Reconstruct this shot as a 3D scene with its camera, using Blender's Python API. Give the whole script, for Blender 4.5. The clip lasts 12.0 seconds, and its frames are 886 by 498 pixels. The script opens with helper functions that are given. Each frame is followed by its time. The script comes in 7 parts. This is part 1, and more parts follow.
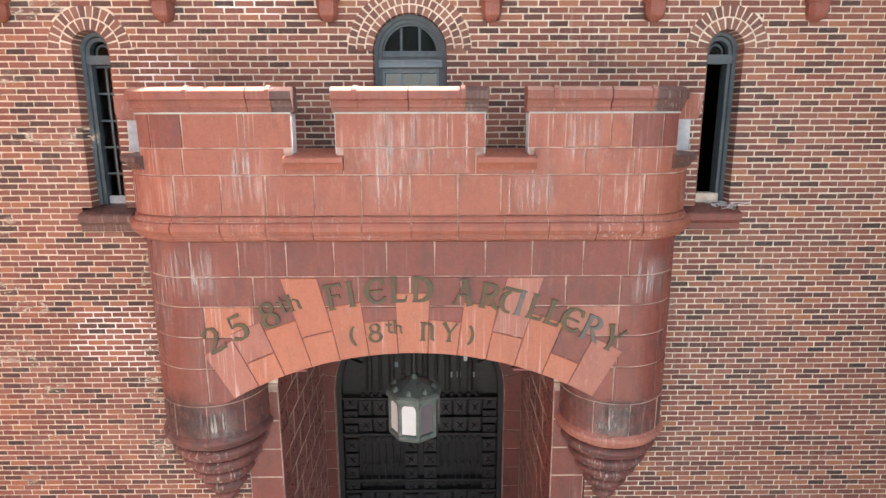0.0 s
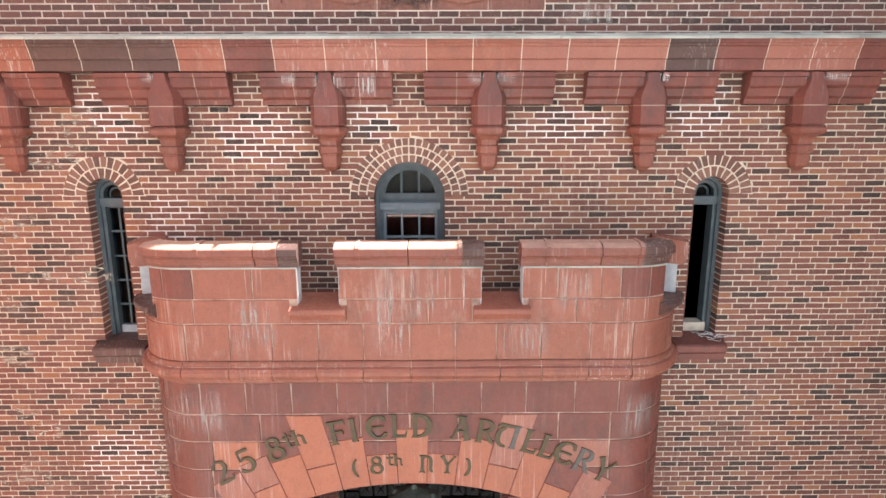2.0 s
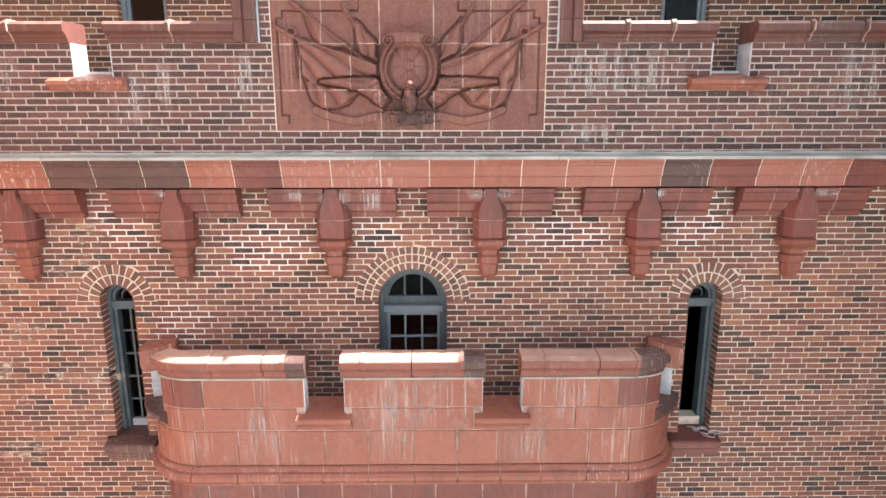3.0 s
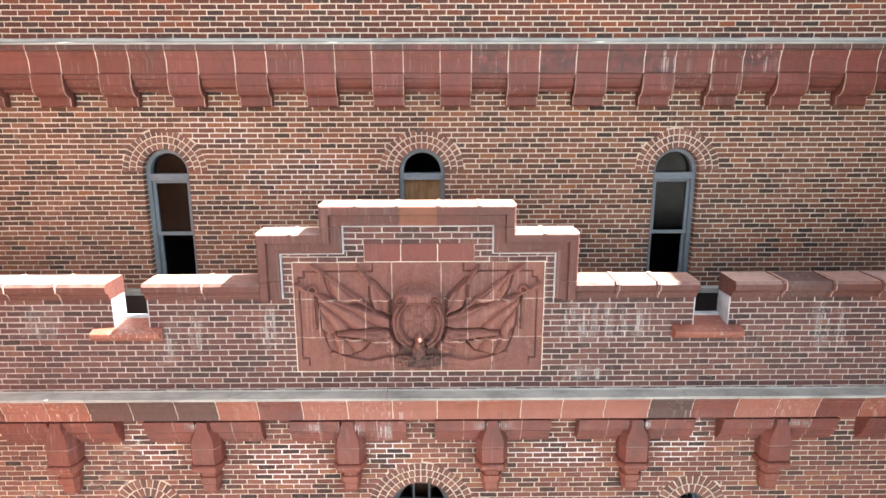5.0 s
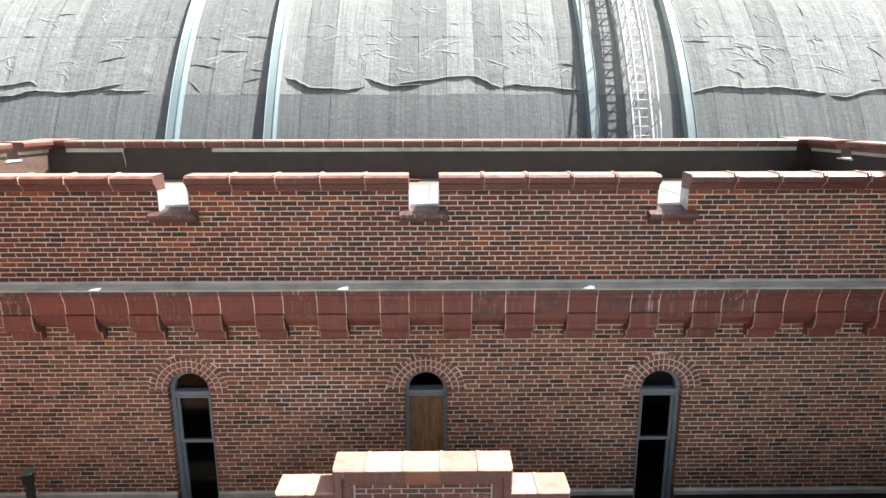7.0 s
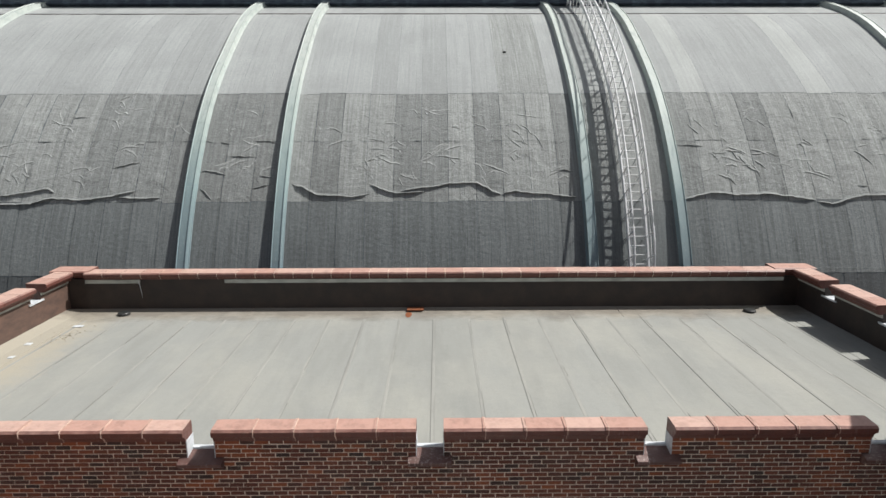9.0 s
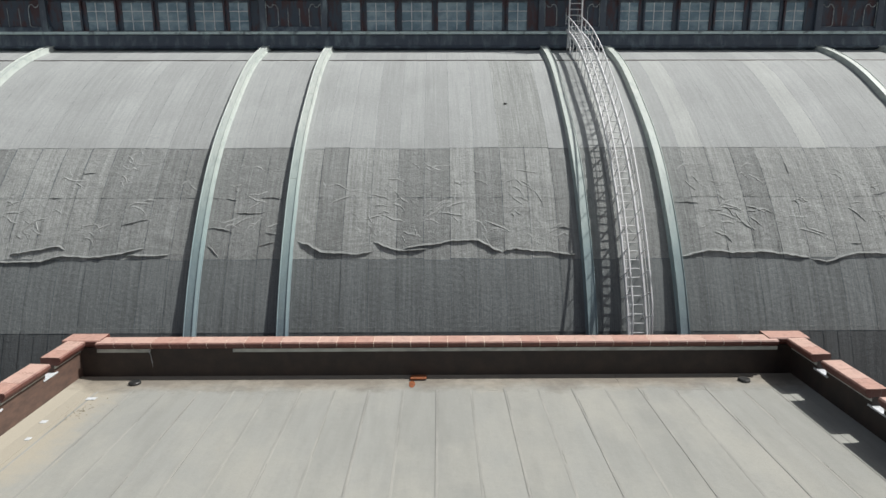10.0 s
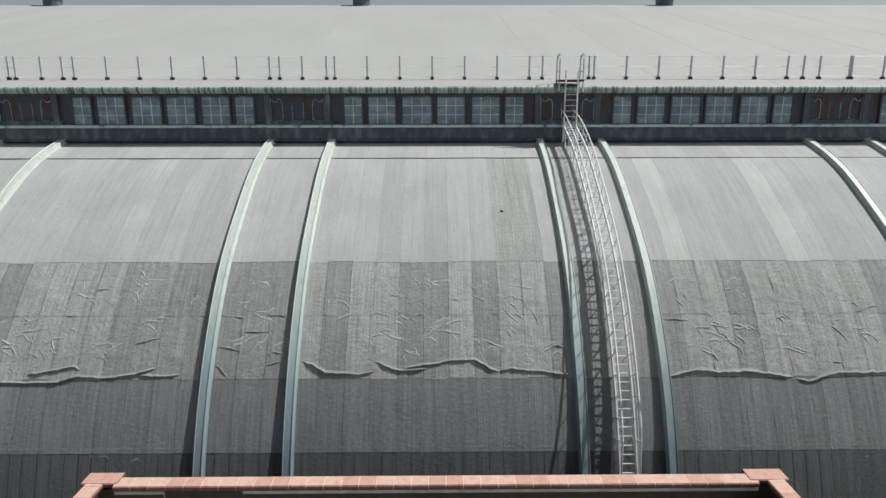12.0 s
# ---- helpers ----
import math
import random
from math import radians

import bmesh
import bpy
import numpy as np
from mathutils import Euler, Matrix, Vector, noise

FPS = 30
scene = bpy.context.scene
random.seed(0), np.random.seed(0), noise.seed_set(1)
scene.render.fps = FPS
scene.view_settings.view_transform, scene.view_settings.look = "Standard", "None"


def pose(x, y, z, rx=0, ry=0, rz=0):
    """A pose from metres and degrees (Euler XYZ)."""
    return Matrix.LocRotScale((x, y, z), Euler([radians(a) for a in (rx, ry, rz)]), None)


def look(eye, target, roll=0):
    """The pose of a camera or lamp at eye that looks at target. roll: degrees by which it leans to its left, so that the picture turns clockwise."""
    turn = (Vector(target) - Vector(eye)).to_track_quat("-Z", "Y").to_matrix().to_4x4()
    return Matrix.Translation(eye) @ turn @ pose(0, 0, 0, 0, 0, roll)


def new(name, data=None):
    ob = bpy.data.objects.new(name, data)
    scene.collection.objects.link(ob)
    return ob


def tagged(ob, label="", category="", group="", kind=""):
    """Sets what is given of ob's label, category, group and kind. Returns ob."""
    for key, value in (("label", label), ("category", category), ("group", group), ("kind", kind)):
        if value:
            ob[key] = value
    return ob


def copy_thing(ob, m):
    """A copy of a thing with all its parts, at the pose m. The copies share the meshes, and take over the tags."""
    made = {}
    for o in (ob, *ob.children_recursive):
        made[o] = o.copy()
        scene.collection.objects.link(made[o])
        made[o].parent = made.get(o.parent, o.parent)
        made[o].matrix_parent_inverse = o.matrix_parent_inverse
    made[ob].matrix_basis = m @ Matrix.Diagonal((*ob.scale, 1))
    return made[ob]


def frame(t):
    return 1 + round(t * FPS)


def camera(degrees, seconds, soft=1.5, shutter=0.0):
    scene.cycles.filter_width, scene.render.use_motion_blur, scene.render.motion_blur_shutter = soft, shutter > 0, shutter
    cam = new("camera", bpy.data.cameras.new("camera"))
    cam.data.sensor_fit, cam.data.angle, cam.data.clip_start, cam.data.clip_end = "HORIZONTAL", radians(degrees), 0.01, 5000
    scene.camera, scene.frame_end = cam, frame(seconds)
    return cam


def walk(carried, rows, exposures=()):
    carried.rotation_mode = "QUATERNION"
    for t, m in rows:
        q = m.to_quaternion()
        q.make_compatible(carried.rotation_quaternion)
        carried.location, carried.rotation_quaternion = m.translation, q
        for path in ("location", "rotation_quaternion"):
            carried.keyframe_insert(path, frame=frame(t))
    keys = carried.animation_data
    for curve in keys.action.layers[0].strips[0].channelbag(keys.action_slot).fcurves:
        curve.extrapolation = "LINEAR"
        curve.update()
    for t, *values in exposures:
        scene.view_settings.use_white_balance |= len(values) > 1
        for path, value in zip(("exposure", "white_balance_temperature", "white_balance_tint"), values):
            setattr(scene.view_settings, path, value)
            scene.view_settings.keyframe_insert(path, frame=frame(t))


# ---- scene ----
# Camera: a drone that rises straight up in front of the gatehouse. Seconds, x, y, z, pitch, roll, yaw.
cam = camera(72.23, 12.0)
ROWS = [
    (0.0, 0.000, -7.097, 0.000, -12.530, -0.127, -0.453),
    (0.5, 0.004, -7.099, 0.321, -12.530, -0.128, -0.457),
    (1.0, 0.036, -7.097, 0.667, -12.537, -0.136, -0.459),
    (1.5, 0.040, -7.101, 1.078, -12.548, -0.143, -0.465),
    (2.0, 0.022, -7.067, 1.635, -12.551, -0.143, -0.475),
    (2.5, 0.004, -7.023, 2.259, -12.531, -0.134, -0.490),
    (3.0, -0.004, -7.012, 2.893, -12.508, -0.120, -0.499),
    (3.2, -0.001, -6.982, 3.150, -12.504, -0.115, -0.500),
    (4.8, -0.065, -7.049, 5.481, -12.525, -0.130, -0.480),
    (5.0, -0.074, -7.054, 5.766, -12.522, -0.131, -0.477),
    (5.5, -0.080, -7.061, 6.526, -12.520, -0.132, -0.470),
    (6.0, -0.080, -7.043, 7.307, -12.525, -0.127, -0.469),
    (6.5, -0.091, -7.044, 8.185, -12.520, -0.122, -0.471),
    (7.0, -0.103, -7.030, 9.068, -12.507, -0.118, -0.472),
    (7.2, -0.114, -7.029, 9.419, -12.503, -0.116, -0.472),
    (8.8, -0.163, -6.973, 12.444, -12.562, -0.146, -0.461),
    (9.0, -0.162, -6.982, 12.852, -12.558, -0.144, -0.459),
    (9.5, -0.225, -6.998, 13.919, -12.542, -0.129, -0.453),
    (10.0, -0.231, -6.991, 14.989, -12.522, -0.101, -0.446),
    (10.5, -0.206, -6.969, 16.085, -12.510, -0.087, -0.446),
    (11.0, -0.185, -6.997, 17.262, -12.508, -0.086, -0.450),
    (11.5, -0.193, -6.992, 18.466, -12.516, -0.087, -0.452),
    (12.0, -0.183, -6.979, 19.755, -12.531, -0.091, -0.451),
]

# The clip's camera exposes for the shaded brick first and closes down over the sunlit roofs: seconds, stops.
EXPOSURES = [(0, 2.46), (2.5, 2.38), (5.5, 2.46), (6, 2.36), (6.5, 1.78), (7, 1.42), (8.8, 0.30), (9.5, 0.09), (12, 0.12)]


def drone(x, y, z, pitch, roll, yaw):
    return pose(x, y, z, 0, 0, yaw) @ pose(0, 0, 0, 90 + pitch) @ pose(0, 0, 0, 0, 0, roll)


walk(cam, [(t, drone(*row)) for t, *row in ROWS], EXPOSURES)

# ---- light ----
SUN = Vector((0.70, 0.092, 1.0)).normalized()
world = bpy.data.worlds.new("sky")
scene.world = world
world.use_nodes = True
wn = world.node_tree
sky = wn.nodes.new("ShaderNodeTexSky")
sky.sky_type = "NISHITA"
sky.sun_disc = False
sky.sun_elevation = math.asin(SUN.z)
sky.sun_rotation = math.atan2(SUN.x, SUN.y)
sky.air_density, sky.dust_density, sky.ozone_density = 1.0, 2.5, 1.0
haze = wn.nodes.new("ShaderNodeHueSaturation")
haze.inputs["Saturation"].default_value = 0.45
wn.links.new(sky.outputs[0], haze.inputs["Color"])
wn.links.new(haze.outputs[0], wn.nodes["Background"].inputs[0])
wn.nodes["Background"].inputs[1].default_value = 0.075
sun = new("sun", bpy.data.lights.new("sun", "SUN"))
sun.data.energy, sun.data.angle, sun.data.color = 5.0, radians(0.5), (1.0, 0.972, 0.93)
sun.matrix_world = look(SUN * 60, (0, 0, 0))


# ---- materials ----
def shader(name):
    m = bpy.data.materials.new(name)
    m.use_nodes = True
    return m, m.node_tree, m.node_tree.nodes["Principled BSDF"]


def node(nt, kind):
    return nt.nodes.new(kind)


def place(nt, scale=(1, 1, 1), wobble=0.0):
    """World position, scaled."""
    g = node(nt, "ShaderNodeNewGeometry")
    mp = node(nt, "ShaderNodeMapping")
    mp.inputs["Scale"].default_value = scale
    nt.links.new(g.outputs["Position"], mp.inputs["Vector"])
    return mp.outputs[0]


def grain(nt, size, scale=(1, 1, 1), detail=4.0, rough=0.55):
    n = node(nt, "ShaderNodeTexNoise")
    n.inputs["Scale"].default_value, n.inputs["Detail"].default_value, n.inputs["Roughness"].default_value = size, detail, rough
    nt.links.new(place(nt, scale), n.inputs["Vector"])
    return n.outputs["Fac"]


def ramp(nt, fac, stops):
    r = node(nt, "ShaderNodeValToRGB")
    el = r.color_ramp.elements
    while len(el) < len(stops):
        el.new(0.5)
    for e, (at, c) in zip(el, stops):
        e.position = at
        e.color = (*c, 1) if len(c) == 3 else c
    nt.links.new(fac, r.inputs[0])
    return r.outputs["Color"]


def mask(nt, fac, lo, hi, top=1.0):
    r = node(nt, "ShaderNodeMapRange")
    r.inputs["From Min"].default_value, r.inputs["From Max"].default_value, r.inputs["To Max"].default_value = lo, hi, top
    nt.links.new(fac, r.inputs["Value"])
    return r.outputs[0]


def sums(nt, op, a, b):
    m = node(nt, "ShaderNodeMath")
    m.operation = op
    for k, v in enumerate((a, b)):
        if isinstance(v, (int, float)):
            m.inputs[k].default_value = v
        else:
            nt.links.new(v, m.inputs[k])
    return m.outputs[0]


def mix(nt, fac, a, b, blend="MIX"):
    m = node(nt, "ShaderNodeMix")
    m.data_type, m.blend_type = "RGBA", blend
    for k, v in ((0, fac), (6, a), (7, b)):
        if isinstance(v, (int, float)):
            m.inputs[k].default_value = v
        elif isinstance(v, tuple):
            m.inputs[k].default_value = (*v, 1)
        else:
            nt.links.new(v, m.inputs[k])
    return m.outputs[2]


def finish(nt, bsdf, colour, rough=0.7, bump=None, strength=0.3, depth=0.004, metal=0.0):
    if isinstance(colour, tuple):
        bsdf.inputs["Base Color"].default_value = (*colour, 1)
    else:
        nt.links.new(colour, bsdf.inputs["Base Color"])
    if isinstance(rough, float):
        bsdf.inputs["Roughness"].default_value = rough
    else:
        nt.links.new(rough, bsdf.inputs["Roughness"])
    bsdf.inputs["Metallic"].default_value = metal
    if bump is not None:
        b = node(nt, "ShaderNodeBump")
        b.inputs["Strength"].default_value, b.inputs["Distance"].default_value = strength, depth
        nt.links.new(bump, b.inputs["Height"])
        nt.links.new(b.outputs[0], bsdf.inputs["Normal"])


def piece_random(nt):
    g, o = node(nt, "ShaderNodeNewGeometry"), node(nt, "ShaderNodeObjectInfo")
    return sums(nt, "FRACT", sums(nt, "ADD", g.outputs["Random Per Island"], o.outputs["Random"]), 0)


def efflorescence(nt, colour, amount, tint=(0.72, 0.65, 0.60)):
    """White salt runs: narrow upright streaks within a few broad patches."""
    thin = sums(nt, "MULTIPLY", mask(nt, grain(nt, 17, (1.8, 1.8, 0.05), 5, 0.68), 0.55, 0.64), mask(nt, grain(nt, 1.1, (1, 1, 0.6), 3), 0.48, 0.60))
    bloom = sums(nt, "MULTIPLY", mask(nt, grain(nt, 7, (1.3, 1.3, 0.5), 8, 0.78), 0.54, 0.74), mask(nt, grain(nt, 0.7, detail=2), 0.42, 0.6, 0.7))
    return mix(nt, sums(nt, "MULTIPLY", sums(nt, "MAXIMUM", thin, bloom), amount), colour, tint)


def brick_material(name, stops, smear, pale, rust=0.3):
    m, nt, bsdf = shader(name)
    c = ramp(nt, piece_random(nt), stops)
    c = mix(nt, mask(nt, grain(nt, 60, detail=3), 0.4, 0.8, 0.35), c, (0.06, 0.035, 0.03))
    c = mix(nt, mask(nt, grain(nt, 0.9, detail=3), 0.45, 0.75, 0.22), c, pale)
    c = mix(nt, mask(nt, grain(nt, 34, (0.45, 1, 1.6), 5, 0.7), 0.60 - smear, 0.80 - smear, 0.8), c, (0.50, 0.40, 0.32))
    c = mix(nt, sums(nt, "MULTIPLY", mask(nt, grain(nt, 0.75, (1, 1, 1.4), 4), 0.52, 0.64, rust), mask(nt, piece_random(nt), 0.25, 0.7)), c, (0.28, 0.086, 0.036))
    c = efflorescence(nt, c, 0.12)
    finish(nt, bsdf, c, 0.85, grain(nt, 140, detail=3), 0.5, 0.004)
    return m


def terracotta(name, base, deep, white=0.5, grime=0.3, vary=0.25, rough=0.5, lit_bleach=None, soot=None):
    m, nt, bsdf = shader(name)
    r = piece_random(nt)
    c = mix(nt, mask(nt, r, 0, 1, vary * 2), base, deep)
    c = mix(nt, mask(nt, grain(nt, 3.5, (1, 1, 0.7), 6, 0.68), 0.38, 0.72, 0.75), c, deep)
    c = mix(nt, mask(nt, grain(nt, 55, detail=4, rough=0.75), 0.5, 0.75, 0.45), c, tuple(min(1, v * 1.55) for v in base))
    c = mix(nt, mask(nt, grain(nt, 24, (1.2, 1.2, 0.5), 6, 0.8), 0.55, 0.72, 0.5), c, tuple(v * 0.5 for v in deep))
    c = efflorescence(nt, c, white)
    dirt = sums(nt, "MULTIPLY", mask(nt, grain(nt, 3.2, (1.5, 1.5, 0.55) if grime < 0.7 else (2.2, 2.2, 2.4), 7, 0.74), 0.50 if grime < 0.7 else 0.44, 0.70 if grime < 0.7 else 0.60), grime)
    if lit_bleach:          # upper faces paler: weathering, plus the sun's brightness put into the colour
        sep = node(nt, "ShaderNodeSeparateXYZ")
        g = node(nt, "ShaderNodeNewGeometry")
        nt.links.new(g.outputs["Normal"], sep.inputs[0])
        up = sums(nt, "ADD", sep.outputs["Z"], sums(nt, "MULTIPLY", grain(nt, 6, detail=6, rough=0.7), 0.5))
        c = mix(nt, mask(nt, up, 0.85, 1.25, 0.92), c, lit_bleach)
    c = mix(nt, dirt, c, (0.06, 0.045, 0.042))
    if soot:            # a blot of old soot: x, z, reach
        far = node(nt, "ShaderNodeVectorMath")
        far.operation = "DISTANCE"
        flat = node(nt, "ShaderNodeMapping")
        flat.inputs["Scale"].default_value = (0.8, 0, 1.5)
        g = node(nt, "ShaderNodeNewGeometry")
        nt.links.new(g.outputs["Position"], flat.inputs["Vector"])
        nt.links.new(flat.outputs[0], far.inputs[0])
        far.inputs[1].default_value = (0.8 * soot[0], 0, 1.5 * soot[1])
        blot = sums(nt, "ADD", mask(nt, far.outputs["Value"], soot[2], 0.0, 0.45), grain(nt, 9, (1, 1, 0.7), 6, 0.72))
        c = mix(nt, mask(nt, blot, 0.66, 0.86, 0.75), c, (0.045, 0.036, 0.034))
    finish(nt, bsdf, c, mask(nt, grain(nt, 20), 0.0, 1.0, rough * 1.9), grain(nt, 45, detail=5), 0.25, 0.006)
    return m


def plain(name, base, other, size, rough, bump=0.2, metal=0.0, scale=(1, 1, 1), lo=0.4, hi=0.7, piece=0.0, fine=80):
    m, nt, bsdf = shader(name)
    c = mix(nt, mask(nt, grain(nt, size, scale, 6, 0.62), lo, hi), base, other)
    if piece:
        c = mix(nt, mask(nt, piece_random(nt), 0, 1, piece), c, other)
    c = mix(nt, mask(nt, grain(nt, fine, detail=5, rough=0.7), 0.4, 0.75, 0.45), c, tuple(v * 0.6 for v in base))
    finish(nt, bsdf, c, rough, grain(nt, size * 6, detail=4), bump, 0.005, metal)
    return m


MID_X = -0.31
BRICK = brick_material("red_brick", [(0.0, (0.042, 0.029, 0.027)), (0.10, (0.086, 0.045, 0.038)), (0.28, (0.165, 0.066, 0.051)),
                       (0.60, (0.225, 0.085, 0.064)), (0.86, (0.285, 0.124, 0.091)), (0.985, (0.36, 0.155, 0.085))], 0.015, (0.30, 0.175, 0.135))
BRICK_UP = brick_material("dull_maroon_brick", [(0.0, (0.050, 0.032, 0.030)), (0.14, (0.080, 0.043, 0.041)), (0.5, (0.122, 0.054, 0.050)),
                          (0.85, (0.158, 0.073, 0.064)), (1.0, (0.19, 0.09, 0.07))], 0.0, (0.17, 0.11, 0.09), 0.12)
BRICK_TOWER = brick_material("brown_orange_brick", [(0.0, (0.042, 0.029, 0.021)), (0.13, (0.088, 0.047, 0.032)), (0.45, (0.178, 0.079, 0.047)),
                             (0.82, (0.248, 0.111, 0.065)), (0.97, (0.30, 0.145, 0.086)), (1.0, (0.33, 0.13, 0.055))], 0.005, (0.23, 0.13, 0.086), 0.35)
BRICK_TOP = brick_material("orange_stained_brick", [(0.0, (0.036, 0.025, 0.021)), (0.10, (0.068, 0.034, 0.027)), (0.4, (0.108, 0.037, 0.025)),
                           (0.8, (0.148, 0.048, 0.029)), (0.96, (0.19, 0.066, 0.036)), (1.0, (0.29, 0.088, 0.034))], 0.005, (0.18, 0.09, 0.066), 0.95)
BRICK_ARCH = brick_material("brown_red_arch_brick", [(0.0, (0.12, 0.064, 0.052)), (0.5, (0.215, 0.098, 0.074)), (1.0, (0.30, 0.155, 0.115))], 0.0, (0.26, 0.16, 0.115))
MORTAR = plain("pale_mortar", (0.83, 0.735, 0.60), (0.60, 0.52, 0.415), 7, 0.95, 0.4)
MORTAR_UP = plain("grey_white_mortar", (0.86, 0.775, 0.645), (0.64, 0.565, 0.46), 7, 0.95, 0.4)
MORTAR_GREY = plain("pinkish_grey_mortar", (0.66, 0.59, 0.53), (0.46, 0.40, 0.355), 7, 0.95, 0.4)
MORTAR_NEW = plain("white_new_mortar", (0.93, 0.90, 0.85), (0.82, 0.77, 0.70), 6, 0.95, 0.4)
TERRA = terracotta("salmon_terracotta", (0.345, 0.127, 0.083), (0.262, 0.089, 0.061), 0.6, 0.35)
TERRA_RED = terracotta("maroon_terracotta", (0.226, 0.070, 0.053), (0.145, 0.050, 0.041), 0.15, 0.55)
TERRA_ORANGE = terracotta("orange_terracotta", (0.42, 0.155, 0.090), (0.36, 0.122, 0.074), 0.35, 0.2)
TERRA_PINK = terracotta("pink_terracotta", (0.37, 0.155, 0.112), (0.31, 0.115, 0.085), 0.45, 0.2)
TERRA_OLD = terracotta("weathered_brown_terracotta", (0.125, 0.064, 0.054), (0.075, 0.045, 0.041), 0.35, 0.5)
TERRA_MID = terracotta("brick_red_terracotta", (0.285, 0.098, 0.067), (0.205, 0.070, 0.051), 0.25, 0.45)
TERRA_DARK = terracotta("dark_red_terracotta", (0.19, 0.060, 0.043), (0.125, 0.041, 0.032), 0.2, 0.45)
RELIEF = terracotta("carved_terracotta", (0.272, 0.118, 0.088), (0.185, 0.080, 0.066), 0.2, 0.28, 0.45, 0.75, soot=(MID_X, 2.90, 0.55))
COPING_PALE = terracotta("lit_bleached_pink_terracotta", (0.152, 0.064, 0.051), (0.106, 0.043, 0.036), 0.12, 0.3, 0.4, lit_bleach=(0.53, 0.36, 0.30))
COPING = terracotta("coping_terracotta", (0.148, 0.056, 0.043), (0.102, 0.039, 0.032), 0.1, 0.35, 0.3, lit_bleach=(0.465, 0.285, 0.232))
COPING_RED = terracotta("red_brown_coping_terracotta", (0.275, 0.100, 0.072), (0.20, 0.072, 0.054), 0.15, 0.35, 0.3, lit_bleach=(0.56, 0.36, 0.28))
# glazed maroon lining, its colour lightened to make up for weak recess light
TERRA_LINING = terracotta("lit_glazed_maroon_terracotta", (0.30, 0.108, 0.092), (0.225, 0.075, 0.066), 0.7, 0.4, 0.3, 0.35)
COPING_RUST = terracotta("orange_brown_terracotta", (0.235, 0.095, 0.052), (0.19, 0.07, 0.04), 0.1, 0.2, lit_bleach=(0.52, 0.34, 0.27))
PALE_JOINT = plain("pale_joint_mortar", (0.60, 0.44, 0.36), (0.20, 0.125, 0.10), 6, 0.95, lo=0.42, hi=0.68)
LEAD = plain("grey_lead_flashing", (0.50, 0.52, 0.475), (0.28, 0.29, 0.265), 4, 0.6, 0.25, 0.1, (0.6, 1, 1), 0.42, 0.68)
WHITE = plain("flaking_white_paint", (0.60, 0.63, 0.655), (0.40, 0.42, 0.44), 8, 0.6)
FRAME = plain("blue_grey_window_paint", (0.105, 0.135, 0.15), (0.065, 0.085, 0.10), 9, 0.5, 0.15)
FRAME_UP = plain("weathered_blue_window_paint", (0.20, 0.25, 0.285), (0.30, 0.33, 0.34), 14, 0.55, 0.2, lo=0.5, hi=0.75)
TAR = plain("black_brown_tar", (0.024, 0.018, 0.016), (0.045, 0.030, 0.024), 2.2, 0.6, 0.3)
TERRACE = plain("grey_brown_terrace_felt", (0.14, 0.125, 0.11), (0.08, 0.07, 0.062), 1.5, 0.85)
IRON = plain("black_cast_iron", (0.018, 0.019, 0.019), (0.035, 0.036, 0.034), 14, 0.5, 0.3, 0.0)
VERDIGRIS = plain("grey_green_verdigris", (0.10, 0.13, 0.115), (0.18, 0.215, 0.19), 11, 0.6, 0.3, 0.2)
def rib_copper():
    """Copper cladding: chalky green above, blue-grey lower down."""
    m, nt, bsdf = shader("pale_green_copper")
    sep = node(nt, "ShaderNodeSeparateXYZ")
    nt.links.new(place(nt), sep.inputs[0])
    rib_z = sums(nt, "ADD", sep.outputs["Z"], sums(nt, "MULTIPLY", grain(nt, 0.8, (1, 0.4, 0.4), 5), 5.0))
    c = ramp(nt, mask(nt, rib_z, 9.5, 17.5), [(0.0, (0.135, 0.185, 0.215)), (0.35, (0.22, 0.30, 0.31)), (0.7, (0.37, 0.44, 0.42)), (1.0, (0.47, 0.51, 0.48))])
    c = mix(nt, mask(nt, piece_random(nt), 0, 1, 0.25), c, (0.27, 0.33, 0.32))
    c = mix(nt, mask(nt, grain(nt, 5, (1.5, 0.4, 0.4), 6, 0.7), 0.5, 0.7, 0.5), c, (0.17, 0.22, 0.22))
    c = mix(nt, mask(nt, grain(nt, 18, detail=4, rough=0.75), 0.58, 0.7, 0.5), c, (0.52, 0.55, 0.50))
    finish(nt, bsdf, c, 0.6, grain(nt, 2.5, (1.5, 0.6, 0.6), 4), 0.5, 0.03)
    return m


PATINA = rib_copper()
EAVE = plain("streaked_green_copper", (0.34, 0.43, 0.40), (0.035, 0.045, 0.05), 7, 0.65, 0.2, 0.0, (1.0, 0.2, 0.06), 0.47, 0.62)
LEDGE = plain("stained_copper_ledge", (0.50, 0.62, 0.61), (0.09, 0.105, 0.12), 2.2, 0.6, 0.2, 0.0, (1, 1, 1), 0.54, 0.70)
TRIM = plain("chalky_verdigris_trim", (0.48, 0.54, 0.54), (0.16, 0.18, 0.20), 5, 0.6, 0.2, lo=0.4, hi=0.62)
CLERE = plain("dark_red_sheet_metal", (0.056, 0.026, 0.032), (0.036, 0.058, 0.084), 3, 0.45, 0.2, 0.0, (1, 1, 0.3), 0.42, 0.54)
SLATE = plain("blue_black_copper_flashing", (0.060, 0.078, 0.104), (0.19, 0.25, 0.28), 2.5, 0.5, 0.25, 0.0, (1, 1, 0.3), 0.48, 0.74)
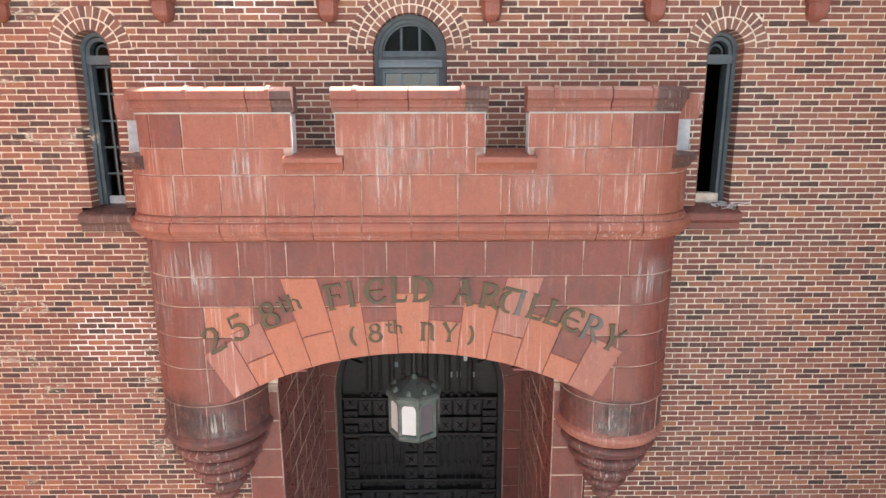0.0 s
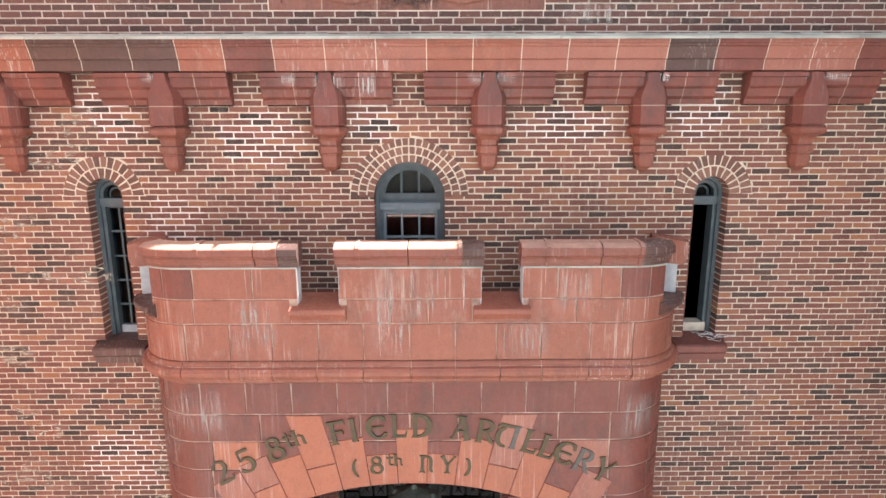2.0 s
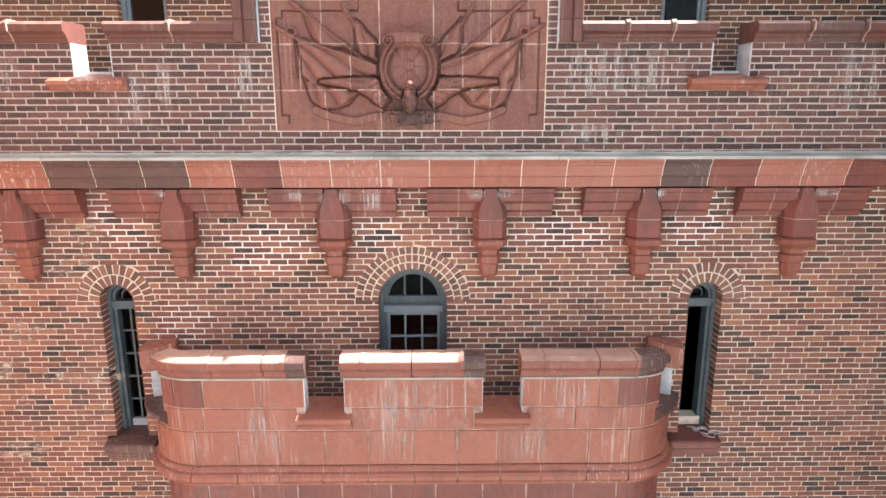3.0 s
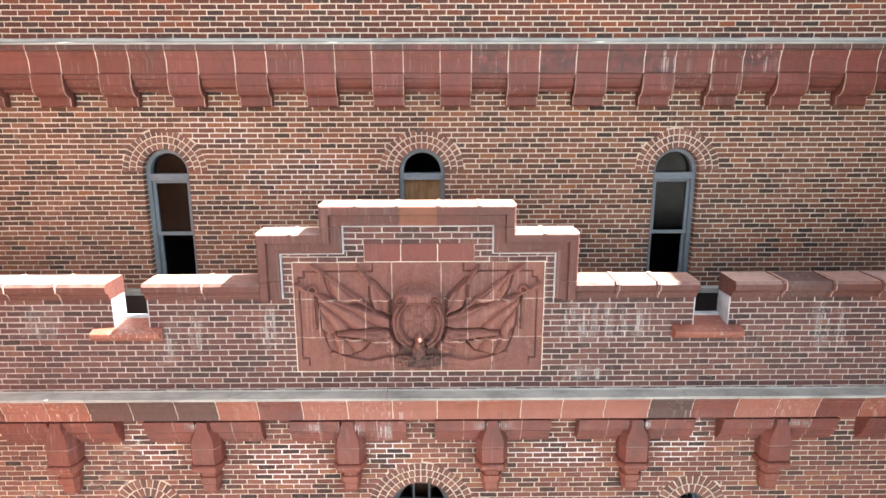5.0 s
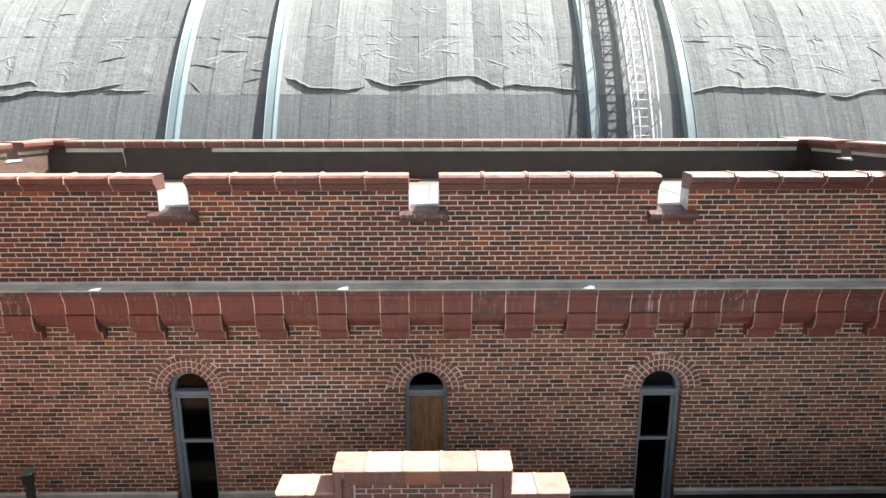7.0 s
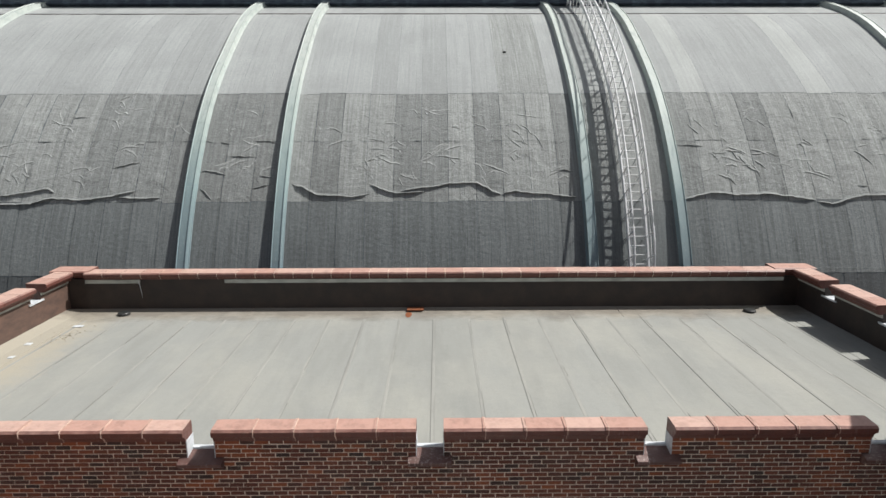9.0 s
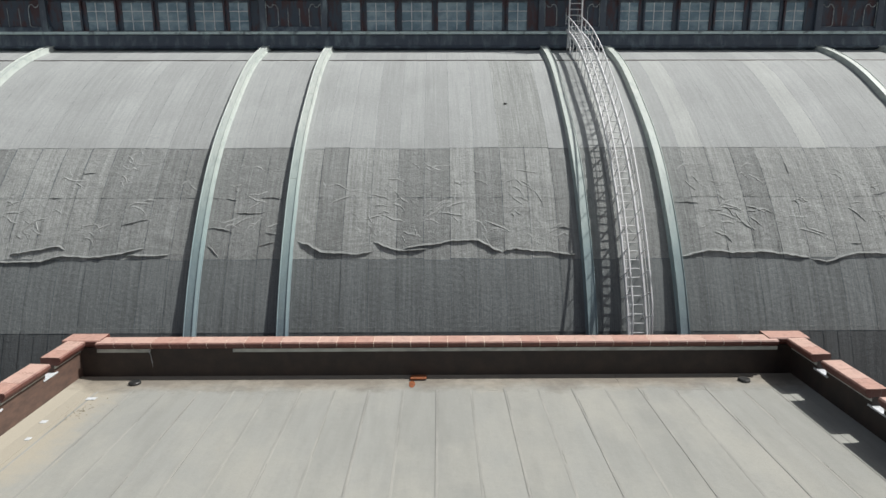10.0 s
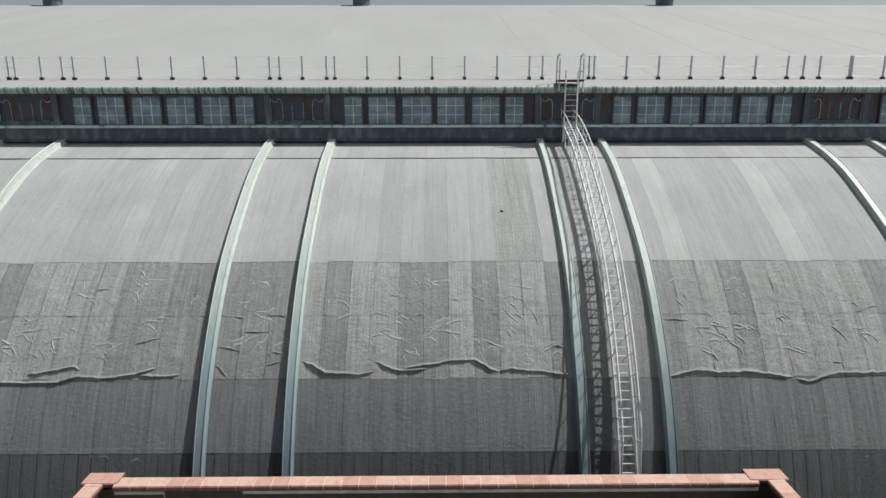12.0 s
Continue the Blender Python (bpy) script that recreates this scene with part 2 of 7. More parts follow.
STEEL = plain("galvanised_steel", (0.72, 0.73, 0.74), (0.56, 0.57, 0.58), 20, 0.55, 0.1, 0.0)
POST_STEEL = plain("pale_blue_painted_steel", (0.52, 0.57, 0.62), (0.40, 0.44, 0.48), 12, 0.5, 0.1)
def felt(name, base, tone, crinkle, streak=0.75, grit=0.42):
    """Roofing felt: mineral grain, rain streaks down the slope, crinkled where slack."""
    m, nt, bsdf = shader(name)
    dark, light = tuple(v * (1 - tone) for v in base), tuple(min(1, v * (1 + 0.7 * tone)) for v in base)
    c = mix(nt, mask(nt, piece_random(nt), 0, 1), dark, light)
    c = mix(nt, mask(nt, grain(nt, 2.6, (3.2, 0.10, 0.10), 5, 0.65), 0.42, 0.62, streak), c, tuple(v * 1.28 for v in base))
    c = mix(nt, mask(nt, grain(nt, 2.2, (4.6, 0.12, 0.12), 6, 0.7), 0.48, 0.64, streak), c, tuple(v * 0.66 for v in base))
    c = mix(nt, mask(nt, grain(nt, 2.4, (9.0, 0.16, 0.16), 4, 0.7), 0.52, 0.62, streak), c, tuple(v * 0.70 for v in base))
    c = mix(nt, mask(nt, grain(nt, 0.45, detail=4), 0.42, 0.66, 0.35), c, tuple(v * 0.72 for v in base))
    c = mix(nt, mask(nt, grain(nt, 11, (1.4, 0.8, 0.8), 6, 0.8), 0.50, 0.60, grit), c, tuple(v * 0.64 for v in base))
    c = mix(nt, mask(nt, grain(nt, 13, (1.2, 0.9, 0.9), 5, 0.8), 0.53, 0.63, grit), c, tuple(min(1, v * 1.42) for v in base))
    rows = grain(nt, 6.0, (0.9, 1.3, 1.3), 6, 0.72)
    finish(nt, bsdf, c, 0.93, sums(nt, "ADD", rows, sums(nt, "MULTIPLY", grain(nt, 16, detail=5, rough=0.8), 0.3)), 0.65, crinkle)
    return m


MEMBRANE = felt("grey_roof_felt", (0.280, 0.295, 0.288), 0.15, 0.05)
# lower band: the steeper slope's dimmer light is partly put into the colour
MEMBRANE_LOW = felt("dimmed_grey_roof_felt", (0.150, 0.165, 0.167), 0.16, 0.03)
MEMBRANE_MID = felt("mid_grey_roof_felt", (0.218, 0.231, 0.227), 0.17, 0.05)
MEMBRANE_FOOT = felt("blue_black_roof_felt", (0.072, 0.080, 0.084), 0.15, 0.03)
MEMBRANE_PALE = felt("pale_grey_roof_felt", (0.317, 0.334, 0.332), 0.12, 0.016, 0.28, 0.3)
MEMBRANE_NEW = felt("new_pale_roof_felt", (0.370, 0.389, 0.380), 0.05, 0.012, 0.3, 0.3)


def deck_material():
    """Weathered membrane with sandy wash along the back and west edges and dark puddle marks."""
    m, nt, bsdf = shader("pale_weathered_roof_membrane")
    base = (0.268, 0.275, 0.258)
    c = mix(nt, mask(nt, piece_random(nt), 0, 1, 0.5), base, (0.225, 0.23, 0.212))
    c = mix(nt, mask(nt, grain(nt, 1.6, (1.6, 0.22, 1), 5, 0.65), 0.42, 0.64, 0.45), c, (0.205, 0.21, 0.195))
    c = mix(nt, mask(nt, grain(nt, 0.5, (1, 0.6, 1), 6, 0.66), 0.45, 0.66, 0.6), c, (0.318, 0.316, 0.282))
    sep = node(nt, "ShaderNodeSeparateXYZ")
    nt.links.new(place(nt), sep.inputs[0])
    drift = grain(nt, 0.9, (1, 1.3, 1), 6, 0.68)
    for out, lo, hi, tint, top in ((sep.outputs["Y"], 8.9, 10.6, (0.345, 0.32, 0.265), 0.8), (sep.outputs["X"], -8.6, -11.4, (0.345, 0.315, 0.25), 0.8)):
        near = mask(nt, out, lo, hi)
        c = mix(nt, mask(nt, sums(nt, "ADD", near, drift), 0.66, 1.0, top), c, tint)
    puddle = sums(nt, "ADD", mask(nt, sep.outputs["Y"], 7.9, 10.1), grain(nt, 0.8, (1.2, 1.6, 1), 7, 0.72))
    c = mix(nt, mask(nt, puddle, 1.02, 1.38, 0.7), c, (0.115, 0.098, 0.080))
    c = mix(nt, mask(nt, grain(nt, 26, detail=6, rough=0.8), 0.5, 0.72, 0.4), c, (0.185, 0.185, 0.168))
    c = mix(nt, mask(nt, grain(nt, 33, detail=4, rough=0.8), 0.62, 0.72, 0.5), c, (0.36, 0.35, 0.31))
    finish(nt, bsdf, c, 0.86, grain(nt, 5, detail=7, rough=0.7), 0.5, 0.02)
    return m


DECK = deck_material()
DECK_SEAM = plain("pale_lapped_seam", (0.305, 0.305, 0.28), (0.235, 0.238, 0.222), 1.2, 0.85, 0.2, 0.0, (1, 0.4, 1), 0.40, 0.60)
DECK_GAP = plain("shadowed_lap_edge", (0.165, 0.166, 0.156), (0.235, 0.236, 0.22), 2.2, 0.9, 0.2, 0.0, (1, 0.5, 1))
DECK_STAIN = plain("sandy_stained_membrane", (0.34, 0.29, 0.21), (0.25, 0.22, 0.17), 1.2, 0.9)
RUST = plain("rusty_iron", (0.24, 0.075, 0.025), (0.12, 0.045, 0.02), 12, 0.8)
GOLD = plain("tarnished_gold_leaf", (0.115, 0.085, 0.038), (0.065, 0.068, 0.052), 18, 0.55, 0.3, 0.15, (1, 1, 1), 0.4, 0.65)
GOLD_BLUE = plain("blue_grey_tarnish", (0.10, 0.105, 0.10), (0.16, 0.15, 0.13), 14, 0.55, 0.3, 0.1)
MILK = plain("white_milk_glass", (0.70, 0.71, 0.70), (0.62, 0.63, 0.62), 3, 0.25, 0.0)
SMOKE = plain("grey_lantern_glass", (0.17, 0.15, 0.155), (0.13, 0.12, 0.125), 3, 0.2, 0.0)
PLY = plain("weathered_plywood", (0.30, 0.185, 0.085), (0.17, 0.095, 0.04), 5, 0.75, 0.2, 0.0, (4, 4, 0.6), 0.42, 0.6)
ASPHALT = plain("pale_concrete_paving", (0.46, 0.44, 0.405), (0.36, 0.345, 0.315), 0.7, 0.9)
ROAD = plain("dark_asphalt", (0.055, 0.055, 0.056), (0.075, 0.074, 0.073), 0.8, 0.9)
TERRA_FOOT = terracotta("grimy_maroon_terracotta", (0.205, 0.068, 0.057), (0.115, 0.046, 0.042), 0.6, 0.75)
ROOF_TOP = plain("pale_grey_upper_roofing", (0.326, 0.338, 0.327), (0.28, 0.291, 0.284), 0.25, 0.9, 0.2, 0.0, (1, 0.3, 0.3), 0.3, 0.75, 0.35, 30)
# browner, paler copy of the tar, with the sun on the west upstand painted in
TAR_SUNLIT = plain("sunlit_brown_tar", (0.125, 0.076, 0.058), (0.062, 0.042, 0.036), 2.0, 0.7, 0.3, 0.0, (1, 1, 2.5))
# near black, so that the colour itself gives the unlit room
DARK_ROOM = plain("dark_room_backing", (0.026, 0.027, 0.030), (0.018, 0.019, 0.021), 1, 0.9)


def glass_material(name, tint, rough, ior=1.5):
    m, nt, bsdf = shader(name)
    bsdf.inputs["Base Color"].default_value = (*tint, 1)
    bsdf.inputs["Transmission Weight"].default_value = 1.0
    bsdf.inputs["IOR"].default_value = ior
    b = node(nt, "ShaderNodeBump")
    b.inputs["Strength"].default_value, b.inputs["Distance"].default_value = 0.05, 0.02
    nt.links.new(grain(nt, 2.5, detail=1), b.inputs["Height"])
    nt.links.new(b.outputs[0], bsdf.inputs["Normal"])
    bsdf.inputs["Roughness"].default_value = rough
    return m


GLASS_DARK = glass_material("dusty_dark_glass", (0.45, 0.52, 0.56), 0.05, 1.2)
GLASS = glass_material("old_window_glass", (0.75, 0.8, 0.8), 0.03, 1.95)
# opaque wired panes, the sky's reflection painted in as paler blue patches
GLASS_WIRED = plain("sky_toned_wired_glass", (0.14, 0.22, 0.27), (0.28, 0.38, 0.43), 1.2, 0.12, 0.25, 0.0, (1, 1, 1.6), 0.42, 0.60)



def salt_material(name, pale, dark, stretch, lo, top):
    """A veil of salt, soot or old mortar, broken into runs or flecks."""
    m, nt, bsdf = shader(name)
    tc, sep = node(nt, "ShaderNodeTexCoord"), node(nt, "ShaderNodeSeparateXYZ")
    nt.links.new(tc.outputs["Generated"], sep.inputs[0])

    def fade(v):
        return sums(nt, "MULTIPLY", mask(nt, v, 0.0, 0.3), mask(nt, v, 1.0, 0.7))
    veil = sums(nt, "MULTIPLY", fade(sep.outputs["X"]), fade(sep.outputs["Z"]))
    runs = mask(nt, grain(nt, 15, stretch, 6, 0.7), lo, lo + 0.14)
    nt.links.new(sums(nt, "MULTIPLY", sums(nt, "MULTIPLY", veil, runs), top), bsdf.inputs["Alpha"])
    finish(nt, bsdf, mix(nt, grain(nt, 30), pale, dark), 0.9)
    return m


SALT = salt_material("white_salt_bloom", (0.74, 0.70, 0.67), (0.60, 0.56, 0.53), (1.8, 1.8, 0.10), 0.47, 0.45)
SOOT = salt_material("black_soot_runs", (0.05, 0.042, 0.04), (0.09, 0.075, 0.07), (0.8, 0.8, 0.3), 0.38, 0.5)
RUNS = salt_material("hard_white_salt_runs", (0.80, 0.77, 0.74), (0.66, 0.62, 0.60), (3.6, 3.6, 0.06), 0.44, 0.55)
CRUST = salt_material("smeared_mortar_crust", (0.66, 0.57, 0.47), (0.50, 0.42, 0.34), (0.55, 0.55, 1.0), 0.50, 0.9)

# ---- building tools ----
OFFSET = {}


def thing(name, at, label, category, group="", kind=""):
    ob = new(name)
    ob.location = at
    ob.empty_display_size = 0.2
    OFFSET[ob] = Matrix.Translation(-Vector(at))
    return tagged(ob, label, category, group, kind)


def link(name, mesh, material, parent=None, label=""):
    if not mesh.materials:
        mesh.materials.append(material)
    ob = new(name, mesh)
    if parent is not None:
        ob.parent = parent
        ob.matrix_parent_inverse = OFFSET.get(parent, Matrix())
    return tagged(ob, label)


def part(name, bm, material, parent, label="", smooth=False):
    bmesh.ops.recalc_face_normals(bm, faces=bm.faces)
    if smooth:
        for f in bm.faces:
            f.smooth = True
    me = bpy.data.meshes.new(name)
    bm.to_mesh(me)
    bm.free()
    return link(name, me, material, parent, label)


def solid(name, verts, faces, material, parent=None, label="", smooth=False):
    bm = bmesh.new()
    vs = [bm.verts.new(v) for v in verts]
    for f in faces:
        bm.faces.new([vs[k] for k in f])
    return part(name, bm, material, parent, label, smooth)


def box(bm, x0, x1, y0, y1, z0, z1, bevel=0.0):
    vs = [bm.verts.new((x, y, z)) for x in (x0, x1) for y in (y0, y1) for z in (z0, z1)]
    fs = [bm.faces.new([vs[k] for k in q]) for q in ((0, 1, 3, 2), (4, 6, 7, 5), (0, 4, 5, 1), (2, 3, 7, 6), (0, 2, 6, 4), (1, 5, 7, 3))]
    if bevel:
        bmesh.ops.bevel(bm, geom=list({e for f in fs for e in f.edges}), offset=bevel, segments=1, affect="EDGES")
    return bm


def bar(name, x0, x1, y0, y1, z0, z1, material, parent, label="", bevel=0.0):
    return part(name, box(bmesh.new(), x0, x1, y0, y1, z0, z1, bevel), material, parent, label)


def run(bm, profile, x0, x1, axis="x"):
    """A closed profile of (y, z), or of (x, z) for axis y, drawn out from x0 to x1."""
    def at(p, s):
        return (s, p[0], p[1]) if axis == "x" else (p[0], s, p[1])
    a, b = [bm.verts.new(at(p, x0)) for p in profile], [bm.verts.new(at(p, x1)) for p in profile]
    n = len(profile)
    for k in range(n):
        bm.faces.new((a[k], a[(k + 1) % n], b[(k + 1) % n], b[k]))
    bm.faces.new(a)
    bm.faces.new(b)
    return bm


def grid(bm, rows, closed=False):
    """Quads between rows of points."""
    vs = [[bm.verts.new(p) for p in row] for row in rows]
    for a, b in zip(vs, vs[1:]):
        n = len(a)
        for k in range(n if closed else n - 1):
            bm.faces.new((a[k], a[(k + 1) % n], b[(k + 1) % n], b[k]))
    return vs


def lathe(bm, cx, cy, profile, a0=0.0, a1=2 * math.pi, n=24):
    """Profile of (radius, z) turned about the upright through cx, cy."""
    full = abs(a1 - a0 - 2 * math.pi) < 1e-6
    turns = [a0 + (a1 - a0) * k / n for k in range(n if full else n + 1)]
    return grid(bm, [[(cx + r * math.cos(a), cy + r * math.sin(a), z) for a in turns] for r, z in profile], full)


def tube(bm, points, radius, n=6):
    """A round bar along points."""
    pts = [Vector(p) for p in points]
    rings = []
    for k, p in enumerate(pts):
        d = (pts[min(k + 1, len(pts) - 1)] - pts[max(k - 1, 0)]).normalized()
        s = d.cross(Vector((0, 0, 1)) if abs(d.z) < 0.9 else Vector((0, 1, 0))).normalized()
        u = s.cross(d)
        rings.append([p + radius * (math.cos(t) * s + math.sin(t) * u) for t in (2 * math.pi * j / n for j in range(n))])
    vs = grid(bm, rings, True)
    bm.faces.new(vs[0])
    bm.faces.new(vs[-1])
    return bm


def arch_band(bm, cx, zb, zs, ro, ri, y0, y1, n=20):
    """A round-headed frame between the half widths ro and ri."""
    def line(r):
        return [(cx - r, zb)] + [(cx - r * math.cos(math.pi * k / n), zs + r * math.sin(math.pi * k / n)) for k in range(n + 1)] + [(cx + r, zb)]
    o, i = line(ro), line(ri)
    rows = []
    for p, q in zip(o, i):
        rows.append([(p[0], y0, p[1]), (p[0], y1, p[1]), (q[0], y1, q[1]), (q[0], y0, q[1])])
    vs = grid(bm, rows, True)
    bm.faces.new(vs[0])
    bm.faces.new(vs[-1])
    return bm


def arch_pane(bm, cx, zb, zs, r, y, n=20):
    pts = [(cx - r, zb)] + [(cx - r * math.cos(math.pi * k / n), zs + r * math.sin(math.pi * k / n)) for k in range(n + 1)] + [(cx + r, zb)]
    a = [bm.verts.new((p[0], y, p[1])) for p in pts]
    b = [bm.verts.new((p[0], y + 0.006, p[1])) for p in pts]
    bm.faces.new(a)
    bm.faces.new(b)
    m = len(a)
    for k in range(m):
        bm.faces.new((a[k], a[(k + 1) % m], b[(k + 1) % m], b[k]))
    return bm


COURSE, BRICK_LENGTH, JOINT = 0.0716, 0.223, 0.0172


def spans(x0, x1, blocked):
    """What is left of x0..x1 beside the blocked stretches; tells on which side each end meets an opening."""
    free, at, left = [], x0, False
    for a, b in sorted(blocked):
        if b <= at or a >= x1:
            continue
        if a > at + 0.02:
            free.append((at, a, left, True))
        at, left = max(at, b), True
    if at < x1 - 0.02:
        free.append((at, x1, left, False))
    return free


def brick_wall(owner, x0, x1, z0, z1, y, blocked, near, material, seed, deep=0.30, back=0.42, jitter=0.03):
    """Courses of single bricks over a mortar core. near: (x, z, x, z), the stretch whose bricks are parts of their own."""
    rng = random.Random(seed)
    verts, faces, core_v, core_f, singles = [], [], [], [], []
    quads = ((0, 4, 5, 1), (0, 1, 3, 2), (4, 6, 7, 5), (1, 5, 7, 3), (0, 2, 6, 4))

    def add(vl, fl, xa, xb, ya, yb, za, zb, tail=()):
        k = len(vl)
        vl += [(x, yy, z) for x in (xa, xb) for yy in (ya, yb) for z in (za, zb)]
        fl += [tuple(k + i for i in q) for q in quads + tail]
    n = round((z1 - z0) / COURSE)
    for k in range(n):
        za, zb = z0 + k * (z1 - z0) / n, z0 + (k + 1) * (z1 - z0) / n
        zc = (za + zb) / 2
        shift = (k % 2) * BRICK_LENGTH / 2 + rng.uniform(-jitter, jitter)
        step = BRICK_LENGTH
        for a, b, la, lb in spans(x0, x1, blocked(zc)):
            add(core_v, core_f, a + (0.007 if la else 0), b - (0.007 if lb else 0), y + 0.007, y + back, za, zb, ((2, 3, 7, 6),))
            i = math.floor((a - x0 - shift) / step)
            x = x0 + shift + i * step
            cuts = [a]
            while x < b - 0.05:
                if x > a + 0.05:
                    cuts.append(x + rng.uniform(-0.006, 0.006))
                x += step
            cuts.append(b)
            for j, (p, q) in enumerate(zip(cuts, cuts[1:])):
                edge = (j == 0 and la) or (j == len(cuts) - 2 and lb)
                xa = p + (0 if j == 0 and la else JOINT / 2)
                xb = q - (0 if j == len(cuts) - 2 and lb else JOINT / 2)
                out = rng.uniform(-0.002, 0.004)
                lift = rng.uniform(-0.0015, 0.0015)
                if near and not edge and abs(xb - xa - BRICK_LENGTH + JOINT) < 0.02 and len(singles) < 300 and near[0] < xa and xb < near[2] and near[1] < zc < near[3]:
                    singles.append(((xa + xb) / 2, y - out, zc + lift))
                    continue
                k0 = len(verts)
                add(verts, faces, xa, xb, y - out, y + (deep if edge else 0.03), za + JOINT / 2 + lift, zb - JOINT / 2 + lift)
                for v in range(k0, k0 + 8):
                    px, py, pz = verts[v]
                    verts[v] = (px + (0 if edge else rng.uniform(-0.003, 0.003)), py, pz + rng.uniform(-0.0025, 0.0025))
    for nm, vl, fl, mt in (("brickwork", verts, faces, material), ("mortar", core_v, core_f, MORTAR)):
        me = bpy.data.meshes.new(nm)
        me.from_pydata(vl, [], fl)
        tagged(link(nm, me, mt if mt is not MORTAR or material is BRICK else MORTAR_GREY if material is BRICK_UP else MORTAR_UP, owner), kind="stuff")
    return singles, material


LATE_BRICKS = []


def arch_ring(owner, cx, zs, r0, rings, thick, y, deep=0.3, start=0.0):
    """Rings of brick on end round a round head."""
    bm = bmesh.new()
    rng = random.Random(int(cx * 100) + 7)
    for k in range(rings):
        ra, rb = r0 + k * thick + 0.002, r0 + (k + 1) * thick - 0.015
        n = max(9, round(math.pi * (ra + rb) / 2 / 0.078))
        for j in range(n):
            a0, a1 = math.pi * j / n, math.pi * (j + 1) / n
            g = 0.008 / ra
            a0, a1 = a0 + g, a1 - g
            out = rng.uniform(0.005, 0.009)
            ps = [(ra, a0), (rb, a0), (rb, a1), (ra, a1)]
            f = [bm.verts.new((cx - r * math.cos(a), y - out, zs + r * math.sin(a))) for r, a in ps]
            b = [bm.verts.new((cx - r * math.cos(a), y + (deep if k == 0 else 0.03), zs + r * math.sin(a))) for r, a in ps]
            bm.faces.new(f)
            for i in range(4):
                bm.faces.new((f[i], f[(i + 1) % 4], b[(i + 1) % 4], b[i]))
    tagged(part("arch_brick", bm, BRICK_ARCH, owner), kind="stuff")
    bm = bmesh.new()
    ro = r0 + rings * thick
    arch_band(bm, cx, zs - 0.004, zs, ro + 0.012, r0 + 0.008, y + 0.0005, y + 0.2, 40)
    part("arch_mortar", bm, MORTAR, owner)


def round_head(cx, half, zb, zs, outer):
    """Blocked stretch of a round-headed opening with its arch ring."""
    def at(z):
        if zb < z < zs + 0.034:
            return [(cx - half, cx + half)]
        if zs <= z < zs + outer:
            w = math.sqrt(max(0.0, outer ** 2 - (z + 0.03 - zs) ** 2))
            w = max(w, half * 1.0 if z < zs + half else 0.0)
            return [(cx - w, cx + w)] if w > 0.03 else []
        return []
    return at


def lathe_pipe(cx, cy, z0, z1, r, n=14):
    """A round post or dome with closed, eased ends."""
    bm = bmesh.new()
    e = min(0.2 * r, 0.3 * (z1 - z0))
    lathe(bm, cx, cy, [(0.0, z0), (r, z0), (r, z1 - e), (r - e, z1), (0.0, z1)], n=n)
    bmesh.ops.remove_doubles(bm, verts=bm.verts, dist=1e-5)
    return bm


def mortar_patch(owner, x0, x1, z0, z1, zw, y, seed):
    """Courses raked out and pointed anew; zw: a course line of the wall."""
    rng = random.Random(seed)
    bm = bmesh.new()
    k0, k1 = math.ceil((z0 - zw) / COURSE), math.floor((z1 - zw) / COURSE)
    for k in range(k0, k1):
        t = (k - k0 + 0.5) / max(1, k1 - k0)
        w = (x1 - x0) / 2 * math.sqrt(max(0.1, 1 - (2 * t - 1) ** 2)) * rng.uniform(0.75, 1.1)
        c = (x0 + x1) / 2 + rng.uniform(-0.1, 0.1)
        box(bm, c - w, c + w, y + 0.0026, y + 0.012, zw + k * COURSE + 0.002, zw + (k + 1) * COURSE - 0.002)
    part("new_pointing", bm, MORTAR_NEW, owner, "patch of fresh white pointing")


def salt_bloom(owner, x0, x1, y, z0, z1, material=None, name="salt_bloom", label="white salt bloom"):
    """A thin crust of salt on the face of a wall."""
    bm = bmesh.new()
    n = 6
    grid(bm, [[(x0 + (x1 - x0) * k / n, y - 0.0065 - 0.001 * (k % 2), z) for k in range(n + 1)] for z in (z0, z1)])
    part(name, bm, material or SALT, owner, label)

# ---- ground ----
MID = -0.31          # the gatehouse's centre line
GROUND = -8.6
tagged(solid("ground", [(-900, -900, GROUND), (900, -900, GROUND), (900, 900, GROUND), (-900, 900, GROUND)], [(0, 1, 2, 3)], ASPHALT),
       "grey paved forecourt in front of the gatehouse", "ground", kind="structure")

# unseen strip, added so that the windows mirror something darker than the paving
tagged(solid("road", [(-900, -80, GROUND + 0.004), (900, -80, GROUND + 0.004), (900, -20, GROUND + 0.004), (-900, -20, GROUND + 0.004)], [(0, 1, 2, 3)], ROAD),
       "unseen dark asphalt strip added to darken the window reflections", "road", kind="structure")

# ---- lower front wall ----
SMALL = [(MID - 3.55, 0.20, -1.06, 0.71, 0.475), (MID + 3.545, 0.20, -1.06, 0.71, 0.475)]
WIDE = (MID, 0.41, -0.95, 0.68, 0.70)
lower_wall = thing("wall_south", (MID, 0, GROUND), "weathered red brick wall with pale mortar joints", "wall", kind="structure")
holes = [round_head(*w) for w in SMALL + [WIDE]]


